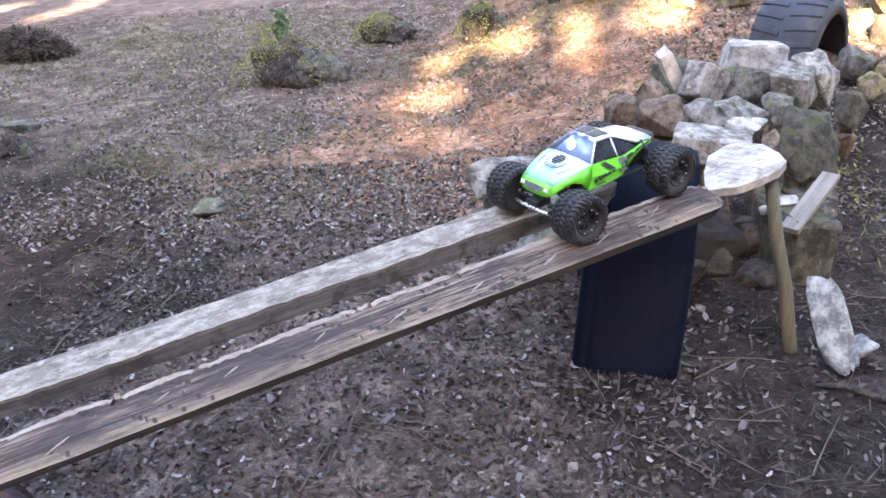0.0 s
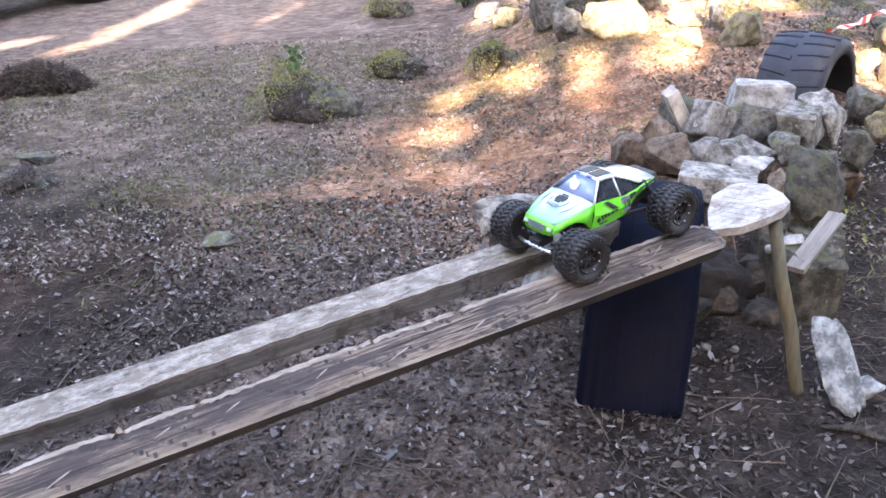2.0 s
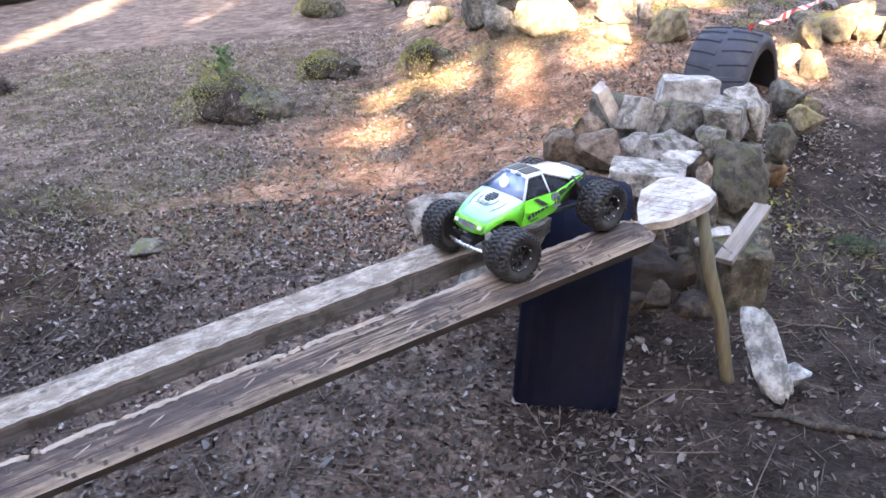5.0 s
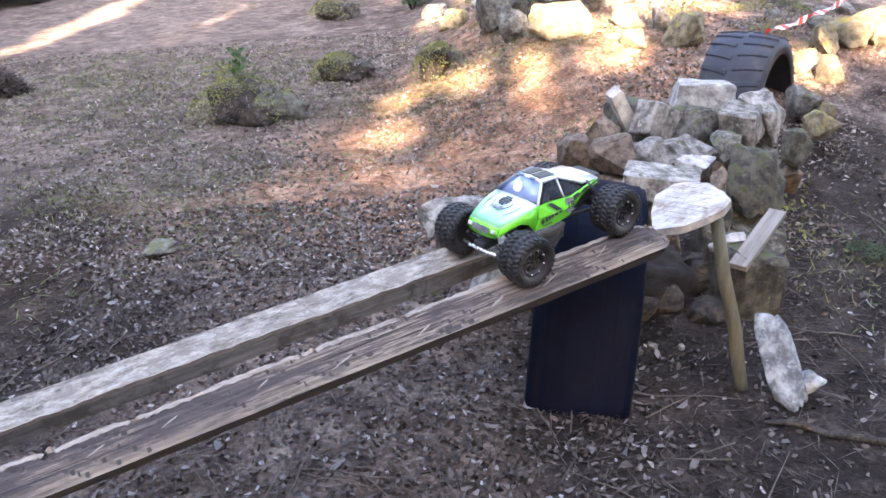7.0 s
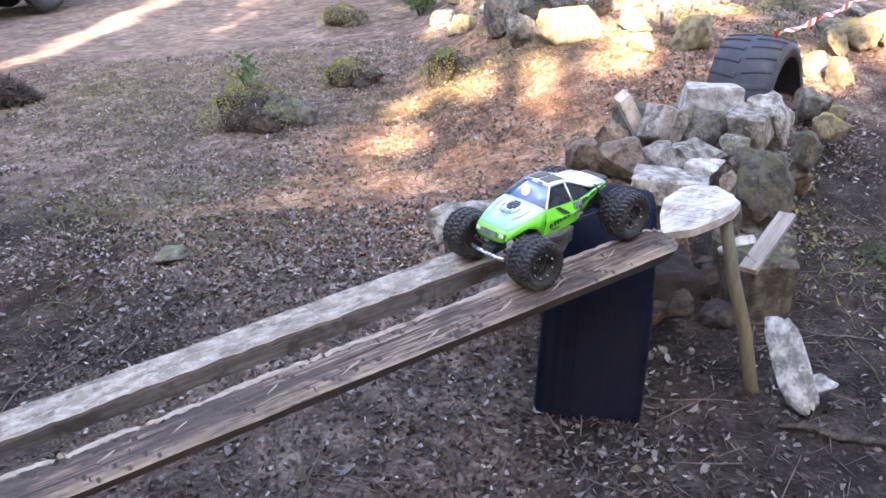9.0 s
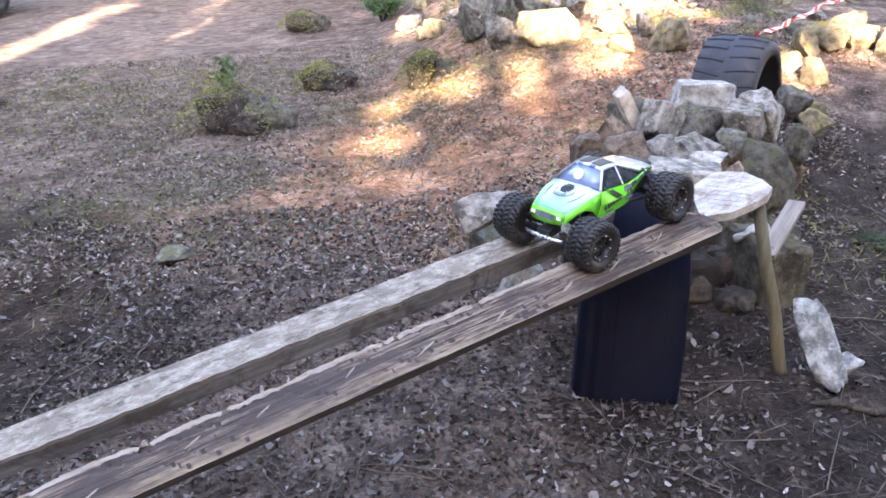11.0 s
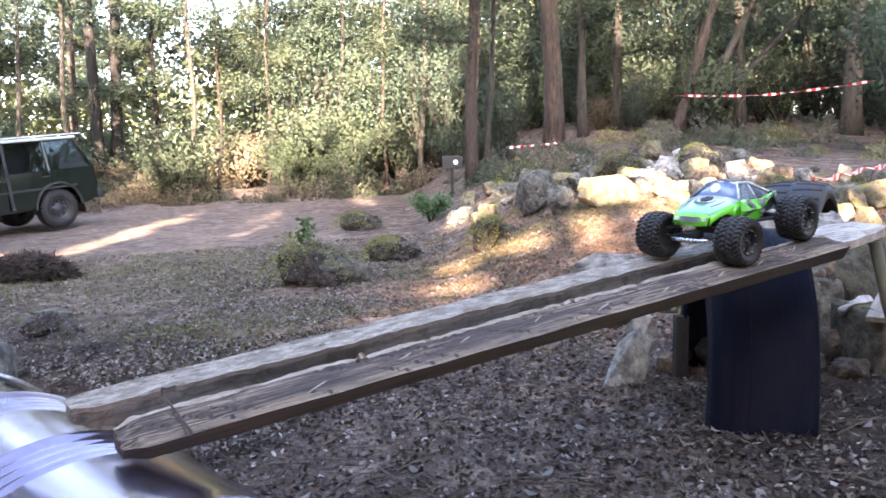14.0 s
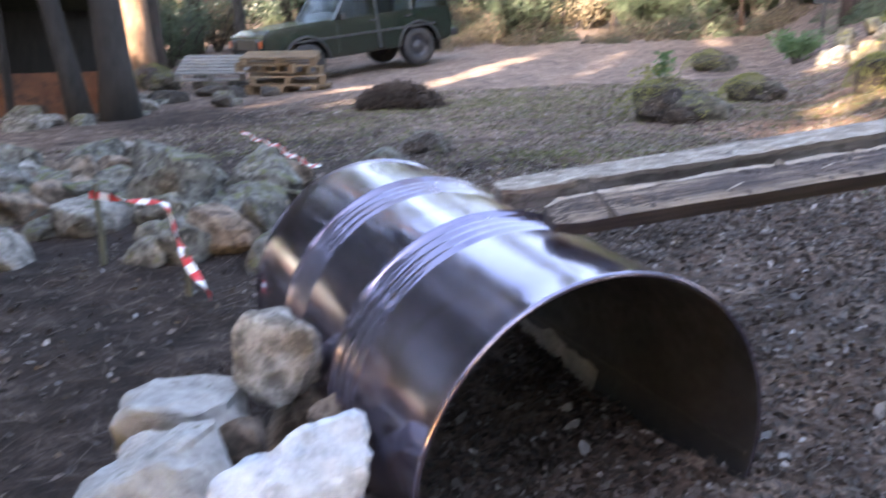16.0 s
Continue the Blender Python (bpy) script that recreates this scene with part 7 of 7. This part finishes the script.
    for x, y in wheels:
        s = 1 if y > 0 else -1
        hub = new("wheel")
        hub.parent = car
        hub.matrix_local = pose(x, y, R, 0, 0, 90 * s)
        if not meshes:
            t = lathe([(-0.11, 0.21), (-0.125, 0.27), (-0.122, 0.33), (-0.10, 0.368), (-0.04, 0.382), (0.04, 0.382), (0.10, 0.368), (0.122, 0.33), (0.125, 0.27), (0.11, 0.21), (-0.11, 0.21)], 40)
            for i in range(36):
                for u in (-0.085, 0.0, 0.085):
                    turn = Matrix.Rotation(2 * math.pi * (i + (0.5 if u == 0 else 0)) / 36, 4, "X") @ Matrix.Translation((u, 0, 0.378 if u == 0 else 0.370))
                    box(0.065, 0.045, 0.02, turn=turn, bm=t)
            rim = lathe([(0.10, 0.212), (0.115, 0.205), (0.09, 0.19), (0.045, 0.17), (0.05, 0.10), (0.085, 0.07), (0.085, 0.0)], 30)
            for i in range(8):
                a = 2 * math.pi * i / 8
                tube([(0.06, 0.135 * math.cos(a), 0.135 * math.sin(a)), (0.075, 0.135 * math.cos(a), 0.135 * math.sin(a))], 0.028, 8, rim)
            meshes = mesh_of(t, RUBBER), mesh_of(rim, RR_STEEL)
        for nm, me in zip(("tyre", "rim"), meshes):
            ob = new(nm, me)
            ob.parent = hub
    return car


off_roader(Matrix.Translation((CAR_X, CAR_Y, ground_height(CAR_X, CAR_Y) + 0.02)) @ Matrix((CAR_HEAD, Vector((-CAR_HEAD.y, CAR_HEAD.x, 0)), Vector((0, 0, 1)))).transposed().to_4x4() @ Matrix.Rotation(radians(6.5), 4, "Y"))

# ---- pallets ----
def pallet(x, y, z, yaw, tilt=0.0, wood=PALLET_WOOD, label="used wooden pallet in a rough stack", tops=7, width=0.095):
    root = thing("pallet", Matrix.Translation((x, y, z)) @ pose(0, 0, 0, tilt, 0, yaw), label, "pallet", "pallets")
    for k in range(tops):
        part("top_board", box(1.2, width, 0.02, (0, -0.35 + 0.70 * k / (tops - 1), 0.132), 0.003), wood, root)
    for k in range(3):
        part("bottom_board", box(1.2, 0.095, 0.02, (0, -0.35 + 0.35 * k, 0.010), 0.003), wood, root)
        part("cross_board", box(0.10, 0.8, 0.02, (-0.55 + 0.55 * k, 0, 0.111), 0.003), wood, root)
        for j in range(3):
            part("block", box(0.10, 0.095, 0.08, (-0.55 + 0.55 * k, -0.35 + 0.35 * j, 0.06), 0.003), wood, root)
    return root


px, py = -7.55, 11.7
pg = ground_height(px, py)
pallet(px, py, pg - 0.01, 10)
pallet(px - 0.05, py + 0.05, pg + 0.14, 30, 2)
pallet(px - 0.22, py + 0.1, pg + 0.30, -10, -4, tops=5)
pallet(px - 0.15, py + 0.05, pg + 0.46, 22, 6, tops=5)
pallet(-9.2, 12.1, ground_height(-9.2, 12.1) + 0.32, 20, 21, GREY_WOOD, "greyed pallet leaning flat on stones", 6, 0.07)
for k, (x, y, s) in enumerate(((-9.6, 12.3, 0.5), (-8.8, 12.2, 0.45), (-9.1, 11.9, 0.4), (-7.2, 10.5, 0.3), (-8.3, 10.9, 0.3), (-7.8, 10.6, 0.35))):
    rock(x, y, (s * 1.2, s, s * 0.8), LIME_MOSSY if k < 3 else LIME_DARK, k + 4, (0, 0, 70 * k), label="mossy rock by the pallets", group="stones under the trees")

# ---- sign by the tree ----
sg = thing("trail_sign", Matrix.Translation((0.55, 14.3, ground_at(0.55, 14.3) - 0.05)) @ pose(0, 0, 0, 0, 0, 8), "small black sign with a white disc on a post", "sign")
part("post", box(0.05, 0.04, 0.62, (0, 0, 0.31), 0.006), RR_TRIM, sg)
part("board", box(0.36, 0.03, 0.22, (0, -0.02, 0.66), 0.01), RR_TRIM, sg)
part("disc", tube([(0.06, -0.037, 0.66), (0.06, -0.041, 0.66)], 0.045, 20), STICKER, sg, "white disc")

# ---- barrier tape ----
TAPE_RED = surface("tape_red", (0.55, 0.02, 0.025), (0.66, 0.04, 0.04), 10, 0.35, bumps=0)
TAPE_WHITE = surface("tape_white", (0.72, 0.72, 0.72), (0.82, 0.82, 0.80), 10, 0.35, bumps=0)


def barrier_tape(points, width=0.05, pitch=0.055, twist=1.0, label="red and white barrier tape stretched between posts", seed=1):
    pts = [Vector(p) for p in points]
    root = thing("barrier_tape", Matrix.Translation(pts[0]), label, "barrier tape")
    fine = []
    for p, q in zip(pts, pts[1:]):
        n = max(2, int((q - p).length / (pitch / 2)))
        for i in range(n):
            t = i / n
            fine.append(p.lerp(q, t) - Vector((0, 0, 0.03 * (q - p).length * 4 * t * (1 - t) * 0.35)))
    fine.append(pts[-1])
    rows = []
    for i, p in enumerate(fine):
        a = twist * math.sin(i * 0.33 + seed) + 0.6
        d = (fine[min(i + 1, len(fine) - 1)] - fine[max(i - 1, 0)]).normalized()
        s = d.cross(Vector((0, 0, 1))).normalized()
        rows.append((s * math.cos(a) + s.cross(d) * math.sin(a)) * width / 2)
    for i in range(0, len(fine) - 1, 2):
        b = bmesh.new()
        for j in range(i, min(i + 2, len(fine) - 1)):
            p, q, e, f = fine[j] - pts[0], fine[j + 1] - pts[0], rows[j], rows[j + 1]
            b.faces.new([b.verts.new(v) for v in (p - e, q - f, q + f, p + e)])
        bmesh.ops.remove_doubles(b, verts=b.verts, dist=0.0005)
        bmesh.ops.solidify(b, geom=b.faces[:], thickness=0.0008)
        red = (i // 2) % 2 == 0
        part("red_band" if red else "white_band", b, TAPE_RED if red else TAPE_WHITE, root)
    return root


def stake(x, y, h, lean=0.0, wood=POLE_WOOD):
    root = thing("stake", Matrix.Translation((x, y, ground_at(x, y) - 0.04)) @ pose(0, 0, 0, lean, 0, 0), "short wooden stake in the ground", "stake", "stakes")
    part("shaft", tube([(0, 0, 0), (0.004, 0, h * 0.6), (0, 0.003, h)], [0.013, 0.012, 0.009], 8), wood, root)
    return root


stake(-2.41, 1.89, 0.20)
stake(-3.00, 2.16, 0.36)
barrier_tape([(-3.03, 2.16, 0.25), (-2.64, 2.10, 0.25), (-2.38, 1.86, 0.11), (-2.22, 1.74, 0.05)], 0.030, 0.05, 1.2, "red and white barrier tape hung low between two stakes")
barrier_tape([(-3.71, 4.30, 0.215), (-3.0, 3.49, 0.262), (-2.36, 2.75, 0.290)], 0.030, 0.048, 1.1, "twisted red and white barrier tape behind the drum", 3)
stake(2.13, 4.86, 0.45)
barrier_tape([(2.10, 4.84, 0.915), (3.09, 5.88, 1.0), (4.58, 7.30, 1.135), (5.6, 8.2, 1.25)], 0.045, 0.065, 1.0, "red and white barrier tape over the slope", 2)
barrier_tape([(5.1, 15.7, 2.57), (6.6, 15.0, 2.50), (8.2, 14.2, 2.66), (9.6, 13.6, 2.75)], 0.045, 0.075, 1.0, "red and white barrier tape high between trunks", 5)
barrier_tape([(1.70, 15.6, 1.58), (2.3, 15.6, 1.62), (2.71, 15.5, 1.66)], 0.05, 0.07, 1.6, "red and white barrier tape round a trunk", 6)

# ---- low hut at the edge of the wood ----
HUT_ROOF = surface("hut_roof_mossy", (0.010, 0.011, 0.007), (0.050, 0.055, 0.026), 7, 0.95, bumps=0.8, dist=0.02)
HUT_RUST = surface("rusty_sheet", (0.07, 0.028, 0.016), (0.20, 0.085, 0.045), 5, 0.8, bumps=0.4, dist=0.004, stain=(0.05, 0.03, 0.022), stain_scale=3)
hut = thing("hut", Matrix.Translation((-9.7, 8.1, ground_height(-9.7, 8.1) - 0.05)) @ pose(0, 0, 0, 0, 0, 42), "low dark hut with a mossy roof and rusty sheets", "hut")
part("rear_wall", box(2.6, 0.06, 1.5, (0, 0.9, 0.75), 0.01), DARK_BARK, hut)
part("side_wall", box(0.06, 1.8, 1.45, (-1.3, 0, 0.72), 0.01), DARK_BARK, hut)
part("rusty_front", box(2.4, 0.03, 0.55, (0.0, -0.75, 0.30), 0.005), HUT_RUST, hut, "rusty orange sheet")
part("roof", box(3.0, 2.4, 0.10, (0, 0, 1.55), 0.02, Matrix.Rotation(radians(-10), 4, "X")), HUT_ROOF, hut, "dark mossy roof")
for x in (-1.2, 0.1, 1.2):
    part("post", tube([(x, -0.9, 0), (x, -0.9, 1.4)], 0.05, 8), DARK_BARK, hut)

# ---- unseen trees added behind the walker, which shade the near ground ----
def stroke(x, y, line, strength):
    """A soft-edged band along a line of (x, y, half width)."""
    best = 0.0
    for (ax, ay, aw), (bx, by, bw) in zip(line, line[1:]):
        t = min(max(((x - ax) * (bx - ax) + (y - ay) * (by - ay)) / ((bx - ax) ** 2 + (by - ay) ** 2), 0.0), 1.0)
        d = math.hypot(x - ax - t * (bx - ax), y - ay - t * (by - ay)) / (aw + (bw - aw) * t)
        best = max(best, smooth((1.25 - d) / 0.5))
    return strength * best


def sunny(x, y):
    """Where the added crowns are left open for sun patches: share of open sky, 0 to 1."""
    v = stroke(x, y, ((-0.15, 4.0, 0.18), (-0.08, 4.5, 0.36), (0.0, 5.1, 0.46), (0.0, 5.7, 0.46), (0.05, 6.1, 0.36)), 0.50)
    v = max(v, stroke(x, y, ((0.0, 6.4, 0.25), (0.3, 6.25, 0.30), (0.67, 5.8, 0.28), (1.1, 5.7, 0.30), (1.5, 5.75, 0.35)), 1.2), stroke(x, y, ((0.80, 5.25, 0.18), (0.95, 4.75, 0.20)), 0.42))
    v = max(v, stroke(x, y, ((0.55, 6.2, 0.35), (0.95, 6.3, 0.55), (1.3, 6.4, 0.55)), 0.95), 0.55 * spot(x, y, 0.92, 4.62, 0.30, 0.28))
    v = max(v, stroke(x, y, ((1.7, 6.6, 0.5), (2.35, 6.9, 0.5), (2.3, 7.6, 0.5)), 1.0), stroke(x, y, ((2.5, 5.2, 0.24), (2.95, 5.6, 0.42), (3.5, 6.0, 0.5)), 1.0), 0.7 * spot(x, y, 2.5, 4.7, 0.28, 0.18))
    v += 0.9 * spot(x, y, 0.5, 9.8, 0.5, 1.0) + 0.7 * spot(x, y, 2.0, 8.7, 1.3, 0.9) + 0.6 * spot(x, y, 3.6, 9.6, 1.0, 1.6) + 0.4 * spot(x, y, 5.2, 13.4, 0.9, 1.4)
    v += 0.6 * spot(x, y, 3.6, 4.5, 0.6, 0.25) + 0.5 * spot(x, y, 1.6, 4.05, 0.34, 0.28)
    v += 2.6 * spot(x, y, -5.0, 13.4, 0.32, 4.6) + 2.2 * spot(x, y, -3.0, 14.4, 0.28, 3.2) + 1.5 * spot(x, y, -6.3, 11.0, 0.32, 2.0) + 0.9 * spot(x, y, -1.2, 20.0, 0.5, 2.0) + 0.8 * spot(x, y, -0.2, 13.0, 0.4, 0.8)
    v += 3.0 * spot(x, y, -11.3, 16.2, 0.7, 2.6) + 0.9 * spot(x, y, 4.3, 6.6, 0.4, 1.6) + 1.8 * spot(x, y, -7.4, 27.6, 2.8, 3.2)
    v = max(v, stroke(x, y, ((-11.38, 12.4, 0.2), (-10.75, 18.6, 0.2)), 1.0))
    return v + 0.85 * smooth((y - 21) / 4)


def shade_tree(x, y, n, seed, low=1.2, trunk=0.22, tall=15.5, label="tall unseen tree added behind the walker to cast shade"):
    root = thing("tree", Matrix.Translation((x, y, -0.2)), label, "tree", "trees behind the path")
    rr = np.random.default_rng(seed)
    pts, rad = tree_trunk(tall - 0.5, trunk, seed, bends=0.02)
    part("trunk", tube(pts, rad, 10), PINE_BARK, root, "", True)
    c = np.stack([rr.uniform(-2.2, 2.2, n), rr.uniform(-1.3, 1.3, n), rr.uniform(low, tall, n)], 1)
    keep = []
    # a leaf that would shade a wanted sun patch is dropped
    for px_, py_, pz_ in c:
        g = 0.3
        for _ in range(3):
            t = (pz_ - 0.2 - g) / TO_SUN.z
            gx, gy = x + px_ - TO_SUN.x * t, y + py_ - TO_SUN.y * t
            g = ground_height(gx, gy) + 0.04
        keep.append(rr.random() > 2.4 * sunny(gx, gy) * (0.25 + smooth(0.5 + 2.4 * fbm(gx * 3.6, gy * 1.8, 6.0, 3))))
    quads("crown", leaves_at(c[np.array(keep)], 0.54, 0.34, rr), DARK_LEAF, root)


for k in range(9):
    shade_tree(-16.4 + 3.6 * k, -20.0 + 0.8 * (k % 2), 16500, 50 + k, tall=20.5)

# trees added mostly out of view; they darken what the drum mirrors
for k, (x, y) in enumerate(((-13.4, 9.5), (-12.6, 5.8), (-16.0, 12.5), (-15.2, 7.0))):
    shade_tree(x, y, 6000, 70 + k, 1.5, 0.2, label="tall dark tree added mostly out of view to darken reflections")
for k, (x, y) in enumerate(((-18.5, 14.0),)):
    shade_tree(x, y, 2600, 80 + k, 8.2, 0.12, label="slim tree added with a high unseen crown to darken reflections")
# unseen shrubs and oaks added to keep sky light off the right ground
for k, (x, y) in enumerate(((4.5, 0.6), (4.7, -1.2), (4.5, 2.2), (3.9, -3.0))):
    plant(BUSHES, 3, x, y, 0.95, 2.1 * k)
for k, (x, y) in enumerate(((6.4, 1.4), (6.2, -3.6), (7.0, -1.0))):
    plant(KINDS, 0, x, y, 0.9, 1.7 * k)

# unseen small oaks added close beside the walker to dim the left ground
for x, y, k in ((-4.6, 0.4, 0.60), (-4.5, -1.4, 0.75)):
    plant(KINDS, 0, x, y, k, 3.1 * x)

# unseen oaks added past the hut's corner to block sky light on the trunks
for x, y, k in ((-9.3, 5.3, 0.75), (-8.2, 3.6, 0.65)):
    plant(KINDS, 0, x, y, k, 2.3 * x)

# mostly unseen growth added to close both sides, dimming sky light and reflections
for k, (x, y) in enumerate(((-4.8, -2.6), (-5.4, -0.6), (-4.4, -4.4), (-6.4, 1.0), (-3.0, -5.6))):
    plant(BUSHES, 3, x, y, 1.1, 1.1 * k)
r = random.Random(77)
for k, (x, y) in enumerate(((9.5, -4.5), (10.5, 0.0), (8.0, -8.0), (-17.0, -6.0), (-16.5, -2.5), (-15.5, 2.5), (-14.5, 5.5), (-15.0, 0.5))):
    plant(KINDS, (0, 3, 0, 1)[k % 4], x, y, r.uniform(0.85, 1.15), r.uniform(0, 6))
for k, (x, y) in enumerate(((8.0, -3.0), (8.4, 1.5), (8.8, 6.0), (-10.5, -4.0), (-10.8, 0.5), (-12.0, 4.0), (7.2, 11.5), (9.5, 9.0))):
    plant(BUSHES, (0, 3)[k % 2], x, y, r.uniform(0.8, 1.2), r.uniform(0, 6))
for k, (x, y) in enumerate(((-7.6, -5.0), (-8.2, -2.6), (-8.0, -0.4), (-8.6, 1.6), (-6.4, -6.8), (-9.4, 3.2))):
    plant(BUSHES, (3, 0)[k % 2], x, y, r.uniform(1.0, 1.35), r.uniform(0, 6))

# ---- litter on the ground ----
def scatter(n, box_, seed, keep):
    rr = np.random.default_rng(seed)
    x = rr.uniform(box_[0], box_[1], n * 3)
    y = rr.uniform(box_[2], box_[3], n * 3)
    ok = np.array([rr.random() < keep(a, b) for a, b in zip(x, y)])
    x, y = x[ok][:n], y[ok][:n]
    return rr, np.stack([x, y, np.array([ground_at(a, b) for a, b in zip(x, y)])], 1)


def density(x, y):
    d = 0.45 + 0.55 * smooth(0.5 + 1.6 * fbm(x * 1.1, y * 1.1, 2.0))
    d *= 1 - 0.93 * smooth((-1.1 - x) / 0.6)
    d *= 1 - 0.80 * smooth((x - 0.45) / 0.6)
    return d * (1 - 0.6 * smooth((y - 3.2) / 1.0) * smooth((x + 0.6) / 0.8))


rr, c = scatter(36000, (-3.4, 3.6, 0.7, 4.2), 1, density)
c[:, 2] += 0.006
quads("leaf_litter", leaves_at(c, 0.027, 0.0125, rr, 0.50, 0.30, True), LITTER, None, "stuff", "dry grey-brown oak leaves strewn on the soil", "leaf litter")
rr, c = scatter(46000, (-6.0, 3.5, 3.3, 10.0), 2, lambda x, y: (0.12 + 0.88 * smooth(0.42 + 3.4 * fbm(x * 1.5, y * 1.5, 5.0, 4))) * (1 - 0.9 * spot(x, y, 0.92, 4.95, 0.36, 0.5)) * (1 - 0.35 * smooth((-1.8 - x) / 1.5)) * (1 - 0.5 * smooth((y - 6.0) / 3.0)))
c[:, 2] += 0.008
quads("leaf_litter", leaves_at(c, 0.037, 0.015, rr, 0.45, 0.25), LITTER_FAR, None, "stuff", "dry leaves strewn on the soil farther off", "leaf litter")
rr, c = scatter(300, (-2.0, 3.2, 0.8, 4.6), 8, density)
c[:, 2] += 0.012
quads("leaf_litter", leaves_at(c, 0.046, 0.024, rr, 0.55, 0.3, True), LITTER_BIG, None, "stuff", "larger grey dry leaves among the litter", "leaf litter")
rr, c = scatter(6500, (-3.2, 3.6, 0.8, 5.0), 3, lambda x, y: 0.35 + 0.65 * smooth(0.5 + 1.6 * fbm(x * 1.3, y * 1.3, 9.0)))
c[:, 2] += 0.009
quads("twigs", leaves_at(c, 0.12, 0.0030, rr, 0.85), TWIG, None, "stuff", "thin dry twigs and needles on the soil", "twigs")

rr, c = scatter(9000, (-1.6, 3.0, 0.8, 3.4), 15, lambda x, y: 0.3 + 0.7 * smooth(0.5 + 2.2 * fbm(x * 1.7, y * 1.7, 3.0)))
c[:, 2] += 0.010
quads("needles", leaves_at(c, 0.085, 0.0016, rr, 0.9, 0.06, True), DARK_TWIG, None, "stuff", "dry brown pine needles on the soil", "needles")

sticks = bmesh.new()
r = random.Random(41)
for k in range(150):
    x, y = r.uniform(-1.4, 2.8), r.uniform(0.9, 3.6)
    a, l = r.uniform(0, 6.28), r.uniform(0.10, 0.34)
    pts = []
    for j in range(5):
        u = (j / 4 - 0.5) * l
        px_, py_ = x + math.cos(a) * u + 0.02 * fbm(k, j * 0.4, 1.0), y + math.sin(a) * u + 0.02 * fbm(k, j * 0.4, 5.0)
        pts.append((px_, py_, ground_at(px_, py_) + 0.008 + 0.012 * r.random()))
    tube(pts, [0.0026, 0.0024, 0.0021, 0.0017, 0.001], 5, sticks)
tagged(part("twigs", sticks, TWIG), "long thin dry twigs lying about", "twigs", "", "stuff")
branch = thing("branch", Matrix.Translation((1.12, 2.11, ground_at(1.2, 2.09) - 0.004)) @ pose(0, 0, 0, 0, 0, -24), "dry grey branch lying on the soil", "branch")
part("stick", tube([(0, 0, 0.012), (0.08, 0.012, 0.022), (0.17, -0.006, 0.016), (0.27, 0.000, 0.022), (0.36, 0.004, 0.020), (0.48, 0.008, 0.024)], [0.006, 0.011, 0.010, 0.012, 0.009, 0.005], 8), PINE_BARK, branch, "", True)


def tuft_zone(x, y):
    return min(1, 1.0 * spot(x, y, -1.6, 4.5, 0.45, 0.4) + 0.6 * spot(x, y, -0.9, 4.0, 0.5, 0.4) + 0.8 * spot(x, y, 0.6, 6.2, 0.9, 0.5) + 0.8 * spot(x, y, 0.25, 6.3, 0.4, 0.3) + 0.9 * spot(x, y, 0.95, 5.75, 0.5, 0.22) + 0.5 * spot(x, y, -2.5, 7.5, 2.2, 2.2) + 0.7 * spot(x, y, 2.1, 3.1, 0.45, 0.4) + 0.45 * smooth(3.0 * fbm(x * 1.4, y * 1.4, 4.0, 3)) * smooth((0.8 - x) / 0.8) * smooth((y - 2.8) / 0.8))


rr, c = scatter(26000, (-5, 3, 2.5, 10), 4, tuft_zone)
c[:, 2] += 0.014
quads("grass", leaves_at(c, 0.055, 0.006, rr, 0.15), GRASS, None, "stuff", "short sparse grass and moss blades", "grass")

rr, c = scatter(5000, (-0.9, 2.2, 4.2, 8.0), 6, lambda x, y: min(1, spot(x, y, 0.5, 5.4, 0.9, 1.0) + spot(x, y, 1.2, 6.6, 0.9, 0.8)))
c[:, 2] += 0.012
quads("dry_grass", leaves_at(c, 0.08, 0.006, rr, 0.35), DRY_LEAF, None, "stuff", "dry grass and needles on the red bank", "dry grass")

# moss and weeds between the ridge stones
rr, c = scatter(1500, (0.7, 2.6, 3.1, 5.0), 12, lambda x, y: min(1, spot(x, y, 1.1, 4.3, 0.25, 0.3) + 0.5 * spot(x, y, 1.78, 3.5, 0.18, 0.22) + 0.7 * spot(x, y, 0.85, 3.3, 0.2, 0.2)))
c[:, 2] += np.abs(rr.normal(0, 0.035, len(c))) + 0.01
quads("weeds", leaves_at(c, 0.038, 0.012, rr, 0.1), MOSS_LEAF, None, "stuff", "mossy weeds between the ridge stones", "weeds")
